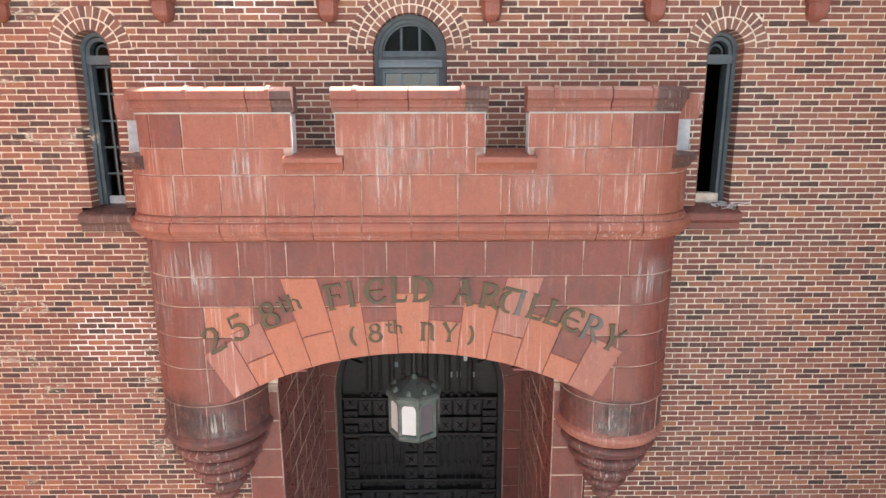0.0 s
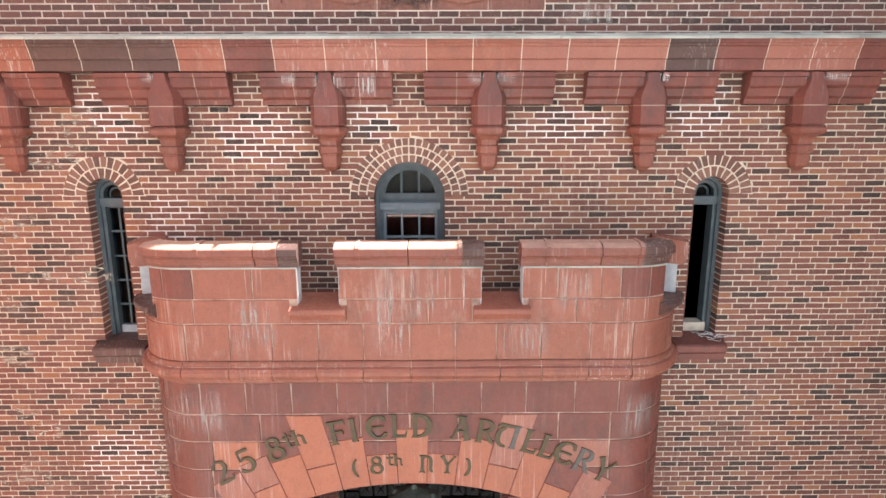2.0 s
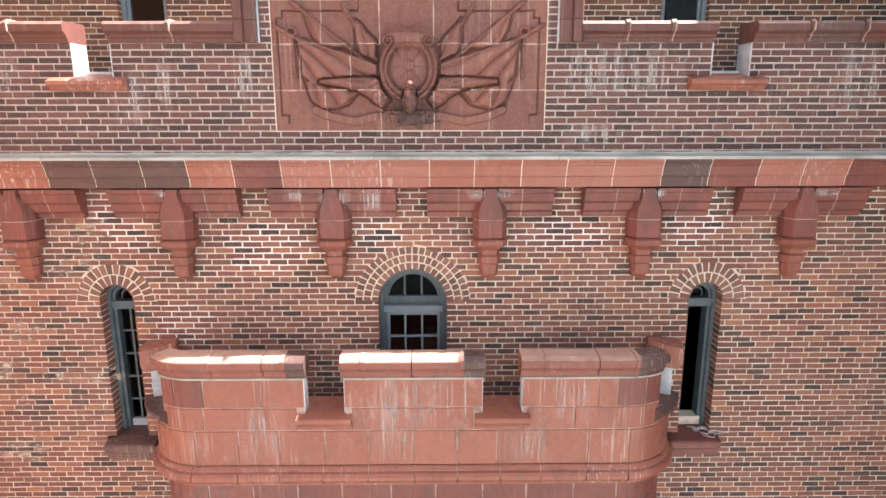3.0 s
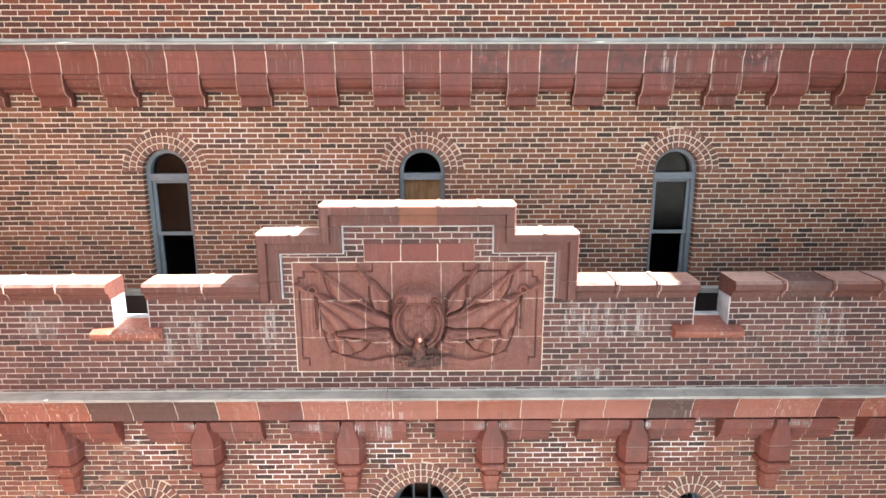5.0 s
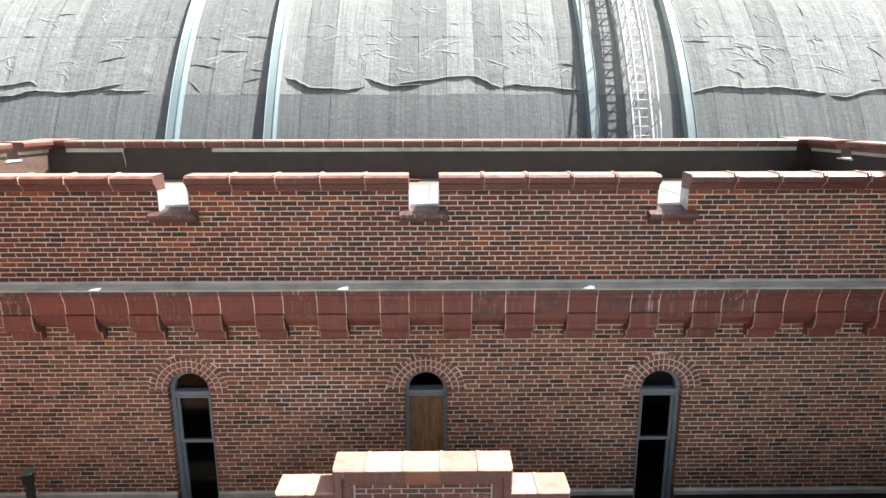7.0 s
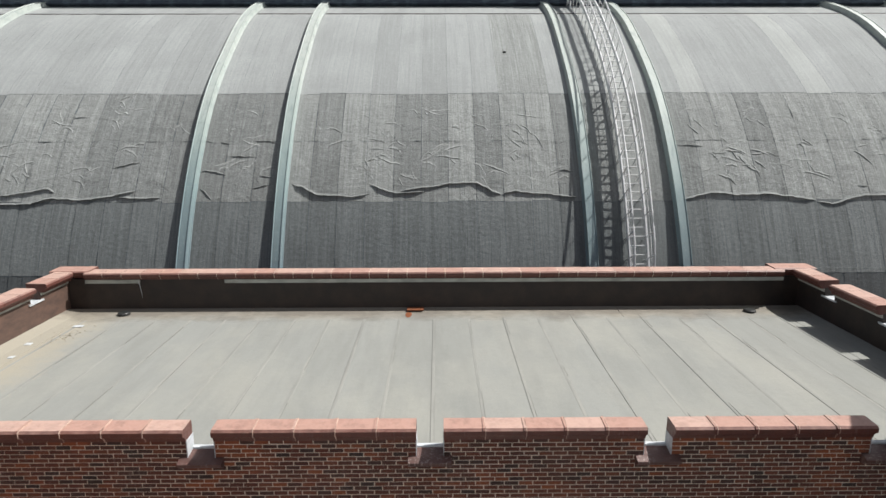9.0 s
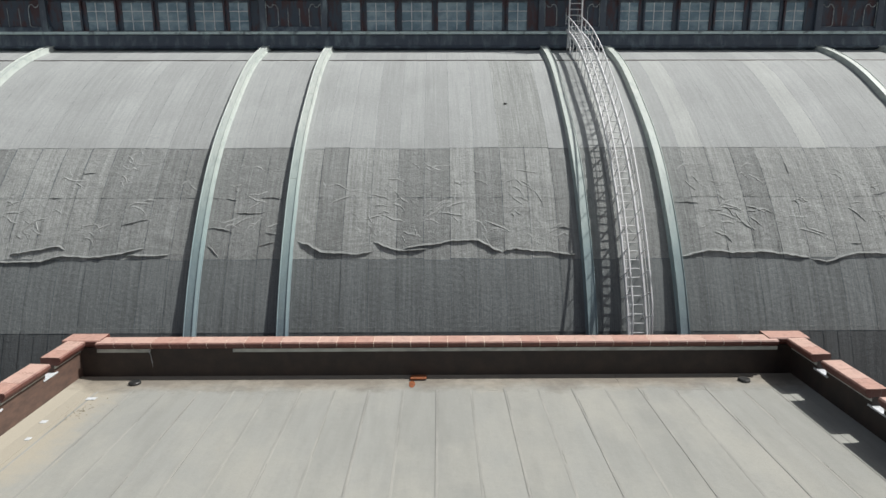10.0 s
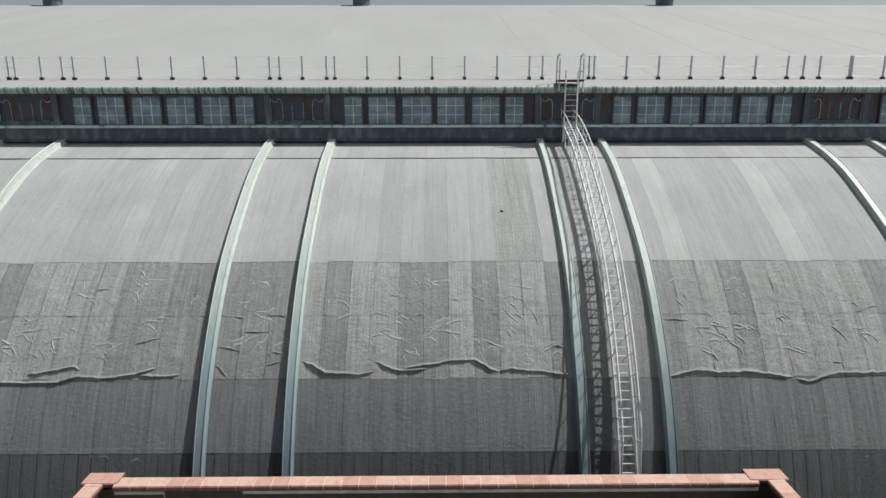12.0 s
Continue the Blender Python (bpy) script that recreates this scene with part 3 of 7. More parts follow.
def lower_blocked(z):
    out = [s for h in holes for s in h(z)]
    if z < -3.35:
        out.append((-2.46, 1.90))
    elif z < -2.3:
        out.append((-2.6, 2.0))
    if z > 1.72:
        for c in TEES:
            out.append((c - 0.70, c + 0.70))
    if 0.98 < z < 1.72:
        for c in TEES:
            w = 0.085 if z < 1.36 else 0.15
            out.append((c - w, c + w))
    for c in (SMALL[0][0], SMALL[1][0]):
        if -1.345 < z < -1.05:
            out.append((c - 0.32, c + 0.32))
    return out


TEES = [0.595 + 1.793 * k for k in range(-4, 4)]
LATE_BRICKS.append((lower_wall, brick_wall(lower_wall, -7.0, 6.4, -5.35, 2.08, 0.0, lower_blocked, (2.2, -3.6, 5.6, -0.4), BRICK, 3)))
for cx, half, zb, zs, ro in SMALL:
    arch_ring(lower_wall, cx, zs, half, 2, (ro - half) / 2, 0.0)
arch_ring(lower_wall, WIDE[0], WIDE[3], WIDE[1], 3, (WIDE[4] - WIDE[1]) / 3, 0.0)
bar("wall_end", -11.6, -7.0, 0.0, 0.42, GROUND, 2.3, BRICK, lower_wall)
bar("wall_end", 6.4, 10.9, 0.0, 0.42, GROUND, 2.3, BRICK, lower_wall)
bar("wall_foot", -7.0, -2.46, 0.0, 0.42, GROUND, -5.35, BRICK, lower_wall)
bar("wall_foot", 1.90, 6.4, 0.0, 0.42, GROUND, -5.35, BRICK, lower_wall)
bar("wall_return", -11.6, -11.2, 0.42, 10.8, GROUND, 7.0, BRICK, lower_wall)
bar("wall_return", 10.5, 10.9, 0.42, 10.8, GROUND, 7.0, BRICK, lower_wall)


for x0, x1, z0, z1, s in ((-2.5, -1.5, 1.0, 1.7, 1), (-1.0, -0.45, 1.3, 1.9, 2), (0.9, 2.1, 1.25, 1.72, 3), (2.7, 3.4, 1.3, 2.0, 4), (-4.0, -3.4, 1.25, 2.0, 5), (-3.5, -2.7, 0.1, 0.7, 6), (2.2, 2.7, -2.6, -1.5, 7), (-4.6, -3.2, -3.2, -2.2, 8)):
    mortar_patch(lower_wall, x0, x1, z0, z1, -5.35, 0.0, s)


sm = random.Random(12)
for k in range(22):
    left = k % 2
    z = sm.uniform(-4.6, -1.5)
    w, h = sm.uniform(0.18, 0.42), sm.uniform(0.18, 0.5)
    x = -3.45 - w + 0.10 if left else 2.76
    if not left and z < -2.6:
        continue
    salt_bloom(lower_wall, x, x + w, 0.0, z, z + h, CRUST, "mortar_crust", "crust of smeared old mortar")
for k in range(26):
    x, z = sm.uniform(-5.8, -4.3), sm.uniform(-4.8, 1.6)
    salt_bloom(lower_wall, x, x + sm.uniform(0.3, 0.8), 0.0, z, z + sm.uniform(0.15, 0.4), CRUST, "mortar_crust", "crust of smeared old mortar")


def narrow_sill(cx, material, label):
    s = thing("window_sill", (cx, 0, -1.34), label, "window sill", "narrow window sills")
    prof = [(0.30, -1.04), (-0.10, -1.13), (-0.12, -1.15), (-0.12, -1.22), (-0.07, -1.26), (-0.07, -1.335), (0.30, -1.335)]
    part("slab", run(bmesh.new(), prof, cx - 0.315, cx + 0.315), material, s)


narrow_sill(SMALL[0][0], TERRA_OLD, "dark brown weathered terracotta sill under the narrow window")
narrow_sill(SMALL[1][0], TERRA_RED, "chipped red terracotta sill under the narrow window")


def narrow_window(cx, kind):
    w = thing("window_narrow", (cx, 0.25, -1.05), "tall narrow round-headed window with blue-grey painted frame" + (", its sash missing" if kind else ""), "window",
              "narrow windows", "structure")
    part("outer_frame", arch_band(bmesh.new(), cx, -1.05, 0.71, 0.20, 0.155, 0.16, 0.34), FRAME, w)
    part("inner_frame", arch_band(bmesh.new(), cx, -1.05, 0.70, 0.157, 0.118, 0.20, 0.36), FRAME, w)
    bar("transom", cx - 0.155, cx + 0.155, 0.17, 0.34, 0.56, 0.66, FRAME, w)
    part("fanlight_pane", arch_pane(bmesh.new(), cx, 0.66, 0.70, 0.125, 0.29), GLASS_DARK, w)
    part("fanlight_bar", arch_band(bmesh.new(), cx, 0.64, 0.70, 0.085, 0.065, 0.27, 0.30), FRAME, w)
    if not kind:
        for z in (-1.0, -0.69, -0.38, -0.07, 0.24, 0.54):
            bar("glazing_bar", cx - 0.12, cx + 0.12, 0.28, 0.31, z - 0.011, z + 0.011, FRAME, w)
        bar("glazing_bar", cx - 0.011, cx + 0.011, 0.282, 0.308, -1.0, 0.54, FRAME, w)
        bar("pane", cx - 0.12, cx + 0.12, 0.30, 0.305, -1.02, 0.56, GLASS_DARK, w)
        bar("sash_rail", cx - 0.12, cx + 0.12, 0.25, 0.33, -1.05, -0.96, WHITE, w, "flaking pale bottom rail")
    else:
        bar("broken_ledge", cx - 0.15, cx + 0.15, 0.18, 0.36, -1.05, -0.94, MORTAR, w, "crumbled pale mortar ledge")


narrow_window(SMALL[0][0], 0)
narrow_window(SMALL[1][0], 1)

# loose wires on the right-hand sill
wires = thing("wire_tangle", (SMALL[1][0], 0.0, -1.08), "tangle of thin grey wires on the narrow window sill", "wire")
rng = random.Random(5)
for k in range(7):
    bm = bmesh.new()
    p = Vector((SMALL[1][0] + rng.uniform(0.0, 0.2), rng.uniform(-0.05, 0.1), -1.09))
    pts = []
    for j in range(9):
        pts.append(p + Vector((0.05 * j * rng.uniform(0.3, 1) - 0.1, rng.uniform(-0.05, 0.05), 0.03 + 0.05 * math.sin(j * 0.9 + k) * rng.random())))
    part("wire", tube(bm, pts, 0.004, 4), STEEL, wires)

cw = thing("window_wide", (MID, 0.2, -0.95), "round-headed window with dark blue-grey frame and small panes", "window", kind="structure")
part("outer_frame", arch_band(bmesh.new(), MID, -0.95, 0.68, 0.41, 0.365, 0.12, 0.3), FRAME, cw)
part("inner_frame", arch_band(bmesh.new(), MID, -0.95, 0.68, 0.368, 0.325, 0.16, 0.32), FRAME, cw)
bar("transom", MID - 0.36, MID + 0.36, 0.12, 0.32, 0.52, 0.595, FRAME_UP, cw)
bar("transom_cap", MID - 0.36, MID + 0.36, 0.105, 0.32, 0.583, 0.60, FRAME_UP, cw)
bar("transom_board", MID - 0.36, MID + 0.36, 0.21, 0.32, 0.60, 0.645, FRAME, cw)
bar("fanlight_rail", MID - 0.33, MID + 0.33, 0.185, 0.28, 0.64, 0.705, FRAME, cw)
part("fanlight_frame", arch_band(bmesh.new(), MID, 0.63, 0.68, 0.328, 0.30, 0.2, 0.28), FRAME, cw)
for dx in (-0.105, 0.105):
    bar("glazing_bar", MID + dx - 0.013, MID + dx + 0.013, 0.22, 0.26, 0.62, 0.98, FRAME, cw)
part("fanlight_pane", arch_pane(bmesh.new(), MID, 0.62, 0.68, 0.31, 0.24), GLASS_DARK, cw)
for z in (0.17, -0.10, -0.37, -0.64):
    bar("glazing_bar", MID - 0.33, MID + 0.33, 0.21, 0.26, z - 0.012, z + 0.012, FRAME_UP, cw)
bar("sash_rail", MID - 0.33, MID + 0.33, 0.18, 0.28, 0.462, 0.513, FRAME_UP, cw, "pale blue sash rail")
for dx in (-0.105, 0.105):
    bar("glazing_bar", MID + dx - 0.012, MID + dx + 0.012, 0.212, 0.258, -0.9, 0.49, FRAME_UP, cw)
for dx in (-0.315, 0.315):
    bar("sash_stile", MID + dx - 0.02, MID + dx + 0.02, 0.19, 0.27, -0.9, 0.49, FRAME_UP, cw)
bar("pane", MID - 0.32, MID + 0.32, 0.235, 0.241, -0.92, 0.49, GLASS, cw)

# ---- portal ----
PL, PR, PY = -2.02, 1.45, 2.75
DL, DR, DC = -1.83, 1.15, MID - 0.03
portal = thing("portal_recess", (MID, 0, GROUND), "deep entrance recess lined with maroon terracotta blocks", "portal", kind="structure")


def lining_block(p, q, r, s, gap=0.014):
    """A block from its four corners, with a chamfered face; the face looks along the normal of p, q, s."""
    p, q, r, s = (Vector(v) for v in (p, q, r, s))
    n = (q - p).cross(s - p).normalized()
    c = (p + q + r + s) / 4
    bm = bmesh.new()
    front = [bm.verts.new(v + (c - v).normalized() * (gap + 0.005) + n * 0.003) for v in (p, q, r, s)]
    rim = [bm.verts.new(v + (c - v).normalized() * gap + n * 0.0008) for v in (p, q, r, s)]
    rear = [bm.verts.new(v + (c - v).normalized() * gap - n * 0.06) for v in (p, q, r, s)]
    bm.faces.new(front)
    bm.faces.new(rear)
    for a, b in ((front, rim), (rim, rear)):
        for k in range(4):
            bm.faces.new((a[k], a[(k + 1) % 4], b[(k + 1) % 4], b[k]))
    return bm


for x, way in ((PL, 1), (PR, -1)):
    bar("lining_mortar", x - 0.4 if way > 0 else x - 0.0, x if way > 0 else x + 0.4, 0.0, PY + 0.3, GROUND, -2.3, MORTAR, portal)
    for k in range(12):
        za, zb = -7.2 + 0.40 * k, -7.2 + 0.40 * (k + 1)
        ys = [0.0] + [v for v in [0.35 + 0.62 * j - 0.31 * (k % 2) for j in range(6)] if 0.1 < v < PY - 0.1] + [PY]
        for a, b in zip(ys, ys[1:]):
            c = [(x, a, za), (x, b, za), (x, b, zb), (x, a, zb)]
            part("lining_block", lining_block(*(c if way > 0 else (c[1], c[0], c[3], c[2])), gap=0.027), TERRA_LINING, portal)
    for k in range(9):   # quoins on the front of the jamb
        za, zb = -7.0 + 0.40 * k, -7.0 + 0.40 * (k + 1)
        if zb > -3.3:
            continue
        xa, xb = (x - 0.43, x) if way > 0 else (x, x + 0.43)
        c = [(xa, -0.02, za), (xb, -0.02, za), (xb, -0.02, zb), (xa, -0.02, zb)]
        part("jamb_block", lining_block(*c), TERRA_RED, portal)
    bar("jamb_core", min(x - 0.43 * way, x), max(x - 0.43 * way, x), -0.02, 0.42, GROUND, -3.3, PALE_JOINT, portal)
bar("recess_floor", PL, PR, -0.5, PY + 0.6, GROUND, GROUND + 0.15, ASPHALT, portal)
bar("recess_ceiling", PL - 0.3, PR + 0.3, 0.42, PY + 0.6, -2.3, -2.1, TERRA_RED, portal)
# the wall round the door
bm = bmesh.new()
arch_band(bm, DC, GROUND, -4.78, 2.4, 1.49, PY + 0.02, PY + 0.5, 32)
part("door_wall", bm, PALE_JOINT, portal)
for k in range(12):
    za, zb = -7.35 + 0.37 * k, -7.35 + 0.37 * (k + 1)
    for xa, xb in ((PL, DC - 1.49), (DC + 1.49, PR)):
        if zb < -4.7:
            part("jamb_block", lining_block((xa, PY, za), (xb, PY, za), (xb, PY, zb), (xa, PY, zb)), TERRA_RED, portal)
n = 15
for k in range(n):
    a0, a1 = math.pi * k / n, math.pi * (k + 1) / n
    q = [(DC - r * math.cos(a), PY, -4.78 + r * math.sin(a)) for r, a in ((1.49, a0), (1.85, a0), (1.85, a1), (1.49, a1))]
    part("arch_block", lining_block(q[0], q[3], q[2], q[1]), TERRA_RED, portal)

# ---- the door ----
door = thing("door_main", (DC, 3.0, GROUND + 0.15), "black cast iron double door with studded panels and barred grilles", "door", kind="structure")
part("door_frame", arch_band(bmesh.new(), DC, GROUND + 0.15, -4.78, 1.50, 1.40, 2.92, 3.12, 32), IRON, door)
part("backing", arch_pane(bmesh.new(), DC, GROUND + 0.15, -4.78, 1.42, 3.10, 32), IRON, door)


def dz(py):
    return -4.82 - (py - 690) * 0.0111


def studded(xa, xb, za, zb, y=3.0):
    """A square iron panel with a raised rim and a crossed boss."""
    bm = bmesh.new()
    box(bm, xa + 0.012, xb - 0.012, y, y + 0.09, za + 0.012, zb - 0.012, 0.012)
    cx, cz, w, h = (xa + xb) / 2, (za + zb) / 2, (xb - xa) / 2 - 0.05, (zb - za) / 2 - 0.05
    for sx in (-1, 1):
        for sz in (-1, 1):
            d = Vector((sx * w, 0, sz * h))
            s = Vector((-sz * h, 0, sx * w)).normalized() * 0.022
            c = Vector((cx, y, cz))
            tip = bm.verts.new(c + Vector((0, -0.035, 0)))
            a, b, e = bm.verts.new(c + s), bm.verts.new(c - s), bm.verts.new(c + d)
            for f in ((tip, a, e), (tip, e, b), (tip, b, a)):
                bm.faces.new(f)
    part("panel", bm, IRON, door)


half = 1.40
for side in (-1, 1):
    def dx(v):
        return DC + side * v
    for k in range(13):      # outer column and meeting stile
        za = dz(700) - 0.285 * (k + 1)
        xa, xb = sorted((dx(1.39), dx(1.12)))
        studded(xa, xb, za, za + 0.27)
        xa, xb = sorted((dx(0.04), dx(0.31)))
        if k > 2:
            studded(xa, xb, za, za + 0.27)
    for za, zb in ((dz(737), dz(708)), (dz(766), dz(742)), (dz(905), dz(876))):
        for k in range(3):
            xa, xb = sorted((dx(0.33 + 0.265 * k), dx(0.33 + 0.265 * (k + 1) - 0.01)))
            studded(xa, xb, za, zb)
    for zz in (dz(705), dz(740), dz(768), dz(852), dz(872)):
        xa, xb = sorted((dx(0.0), dx(1.40)))
        bar("rail", xa, xb, 2.955, 3.09, zz - 0.02, zz + 0.02, IRON, door)
    bm = bmesh.new()        # ringed frieze over the grille
    for k in range(6):
        for zc in (dz(776), dz(861)):
            cx = dx(0.40 + 0.13 * k)
            for j in range(10):
                a = 2 * math.pi * j / 10
                b = 2 * math.pi * (j + 1) / 10
                vs = [bm.verts.new((cx + r * math.cos(t), y, zc + r * math.sin(t))) for r, t, y in ((0.06, a, 2.98), (0.06, b, 2.98), (0.038, b, 2.96), (0.038, a, 2.96))]
                bm.faces.new(vs)
    part("frieze", bm, IRON, door)
    for k in range(6):
        x = dx(0.38 + 0.13 * k)
        bm = bmesh.new()
        tube(bm, [(x, 2.985, dz(850)), (x, 2.985, dz(787))], 0.014, 6)
        lathe(bm, x, 2.985, [(0.013, dz(823) + 0.06), (0.032, dz(823) + 0.03), (0.036, dz(823)), (0.032, dz(823) - 0.03), (0.013, dz(823) - 0.06)], n=8)
        part("grille_bar", bm, IRON, door)
    for k in range(5):       # tall bars of the fanlight
        x = dx(0.10 + 0.2 * k)
        bm = bmesh.new()
        tube(bm, [(x, 2.99, dz(690)), (x, 2.99, -4.78 + math.sqrt(1.35 ** 2 - (x - DC) ** 2))], 0.026 if k % 2 else 0.05, 8)
        part("fanlight_bar", bm, IRON, door)
    for k in range(7):
        x = dx(0.12 + 0.15 * k)
        bm = bmesh.new()
        lathe(bm, x, 2.96, [(0.0, dz(697) + 0.045), (0.035, dz(697) + 0.03), (0.045, dz(697)), (0.035, dz(697) - 0.03), (0.0, dz(697) - 0.045)], n=8)
        part("boss", bm, IRON, door)
    for k in range(5):
        a0, a1 = math.radians(12 + 14 * k), math.radians(12 + 14 * (k + 1) - 1.5)
        q = [(DC + side * r * math.cos(a), 2.99, -4.78 + r * math.sin(a)) for r, a in ((1.12, a0), (1.40, a0), (1.40, a1), (1.12, a1))]
        part("panel", lining_block(*(q if side > 0 else (q[0], q[3], q[2], q[1]))), IRON, door)
# pale chips that stand in for glints of light between the bars
for x, z in ((0.55, dz(668)), (0.70, dz(668)), (0.82, dz(640)), (0.95, dz(668)), (-0.42, dz(650))):
    bar("fanlight_glint", DC + x - 0.035, DC + x + 0.035, 3.07, 3.09, z - 0.05, z + 0.05, GLASS_WIRED if x < 0 else MILK, door, "small pale chip drawn as a glint behind the bars")

# ---- lantern ----
LX, LY, SPIN = MID - 0.02, 0.45, radians(-11.5)
lantern = thing("hanging_lantern", (LX, LY, -4.23), "octagonal grey-green copper lantern with white glass panels hanging in the portal", "lantern")


def octagon(r, z):
    return [(LX + r * math.cos(math.pi / 8 + math.pi / 4 * k + SPIN), LY + r * math.sin(math.pi / 8 + math.pi / 4 * k + SPIN), z) for k in range(8)]


bm = bmesh.new()
rows = [octagon(r, z) for r, z in ((0.02, -3.38), (0.05, -3.43), (0.20, -3.49), (0.36, -3.57), (0.385, -3.60), (0.385, -3.64), (0.32, -3.66))]
vs = grid(bm, rows, True)
bm.faces.new(vs[0])
bm.faces.new(vs[-1])
lantern_roof = part("roof", bm, VERDIGRIS, lantern)
for k in range(8):
    a = math.pi / 4 * k + SPIN
    bm = bmesh.new()
    c = Vector((LX + 0.27 * math.cos(a), LY + 0.27 * math.sin(a), -3.50))
    lathe(bm, c.x, c.y, [(0.0, c.z + 0.015), (0.02, c.z + 0.005), (0.04, c.z - 0.02), (0.055, c.z - 0.06)], n=6)
    part("crest", bm, VERDIGRIS, lantern_roof)
bm = bmesh.new()
vs = grid(bm, [octagon(r, z) for r, z in ((0.30, -4.12), (0.34, -4.14), (0.355, -4.17), (0.34, -4.20), (0.30, -4.23))], True)
bm.faces.new(vs[0])
bm.faces.new(vs[-1])
part("base", bm, VERDIGRIS, lantern)
for k in range(8):
    a = math.pi / 4 * k + SPIN
    rot = Matrix.Translation((LX, LY, 0)) @ Matrix.Rotation(a + math.pi / 2, 4, "Z")
    bm = arch_band(bmesh.new(), 0, -4.13, -3.77, 0.128, 0.096, -0.318, -0.285, 10)
    box(bm, -0.128, 0.128, -0.312, -0.288, -3.70, -3.65)
    bm.transform(rot @ pose(0, 0, 0))
    pf = part("panel_frame", bm, VERDIGRIS, lantern)
    bm = arch_pane(bmesh.new(), 0, -4.11, -3.77, 0.105, -0.306, 10)
    bm.transform(rot)
    white = k in (5, 6)
    part("glass_panel", bm, MILK if white else SMOKE, pf, "white glass" if white else "dull grey glass")
    a += math.pi / 8
    bm = tube(bmesh.new(), [(LX + 0.335 * math.cos(a), LY + 0.335 * math.sin(a), z) for z in (-4.14, -3.65)], 0.016, 6)
    part("corner_bar", bm, VERDIGRIS, lantern)
part("chain", tube(bmesh.new(), [(LX, LY, -3.36), (LX, LY, -2.3)], 0.012, 6), IRON, lantern)

# ---- the balcony over the portal ----
CL, CR, RREF = -2.765, 2.150, 0.66
ARC = RREF * math.pi / 2
balcony = thing("entrance_balcony", (MID, 0, -4.9), "salmon and maroon terracotta balcony with battlements and round corner turrets", "balcony")


def plan(u, r):
    """A point of the balcony's outline, u metres along the unrolled front, r out from the wall."""
    if u < CL:
        a = min((CL - u) / RREF, math.pi / 2)
        return CL - r * math.sin(a), -r * math.cos(a)
    if u > CR:
        a = min((u - CR) / RREF, math.pi / 2)
        return CR + r * math.sin(a), -r * math.cos(a)
    return u, -r


U0, U1 = CL - ARC, CR + ARC


def steps(a, b):
    out = [a]
    for c in (CL, CR):
        if a < c < b:
            out.append(c)
    out.append(b)
    fine = []
    for p, q in zip(out, out[1:]):
        curved = (p + q) / 2 < CL or (p + q) / 2 > CR
        n = max(1, math.ceil((q - p) / 0.11)) if curved else max(1, math.ceil((q - p) / 0.25))
        fine += [p + (q - p) * k / n for k in range(n)]
    return fine + [b]


def swept(profile, a, b):
    """A closed profile of (r, z) drawn along the balcony's outline."""
    bm = bmesh.new()
    rows = []
    for u in steps(a, b):
        rows.append([(*plan(u, r), z) for r, z in profile])
    vs = grid(bm, rows, True)
    bm.faces.new(vs[0])
    bm.faces.new(vs[-1])
    return bm


def face_block(a, b, z0, z1, r, depth=0.1, low=None):
    """A terracotta block of the balcony's face with eased edges; low: height of its underside."""
    bm = bmesh.new()
    us = steps(a + 0.0045, b - 0.0045)
    if low:
        us = [a + 0.0045 + (b - a - 0.009) * k / 8 for k in range(9)]
    e = 0.007

    def bottom(u):
        return max(z0, low(u)) if low else z0
    n = len(us)
    rows = []
    for k, u in enumerate(us):
        ui = min(max(u, us[0] + e), us[-1] - e)
        zb, zt = bottom(u) + 0.0042, z1 - 0.0042
        if zt - zb < 0.03:
            zb = zt - 0.03
        rows.append([(*plan(u, r - depth), zb), (*plan(u, r - e), zb), (*plan(ui, r), zb + e), (*plan(ui, r), zt - e), (*plan(u, r - e), zt), (*plan(u, r - depth), zt)])
    vs = grid(bm, rows, True)
    bm.faces.new(vs[0])
    bm.faces.new(vs[-1])
    return bm


def course(z0, z1, r, cuts, materials, name="block"):
    for k, (a, b) in enumerate(zip(cuts, cuts[1:])):
        m = materials[k % len(materials)] if isinstance(materials, (list, tuple)) else materials
        part(name, face_block(a, b, z0, z1, r), m, balcony)


def evenly(a, b, size, seed):
    n = max(1, round((b - a) / size))
    r = random.Random(seed)
    return [a] + [a + (b - a) * k / n + r.uniform(-0.03, 0.03) for k in range(1, n)] + [b]


M1, M2, M3 = (CL - 0.40, -1.51), (-1.067, 0.496), (0.94, CR + 0.40)
# mortar core, recessed behind the blocks
part("core", swept([(0.40, -1.06), (0.688, -1.06), (0.688, -0.43), (0.40, -0.43)], U0, U1), PALE_JOINT, balcony)
for a, b in (M1, M2, M3):
    part("core", swept([(0.50, -0.43), (0.688, -0.43), (0.688, 0.03), (0.50, 0.03)], a + 0.01, b - 0.01), PALE_JOINT, balcony)
    for u, way in ((a, 1), (b, -1)):       # white painted reveals of the embrasures
        part("reveal", swept([(0.50, -0.40), (0.69, -0.40), (0.69, 0.02), (0.50, 0.02)], min(u, u + way * 0.012), max(u, u + way * 0.012)), WHITE, balcony, "flaking white painted reveal")
course(-1.06, -0.625, 0.70, evenly(U0, U1, 0.49, 1), TERRA)
for k, (a, b) in enumerate(((U0, CL - 0.5), (M1[0] - 0.0, M1[1] - 0.09), (M2[0] + 0.075, M2[1] - 0.1), (M3[0] + 0.06, M3[1]))):
    if k:
        course(-0.62, -0.345, 0.70, evenly(a, b, 0.52, 20 + k), TERRA)
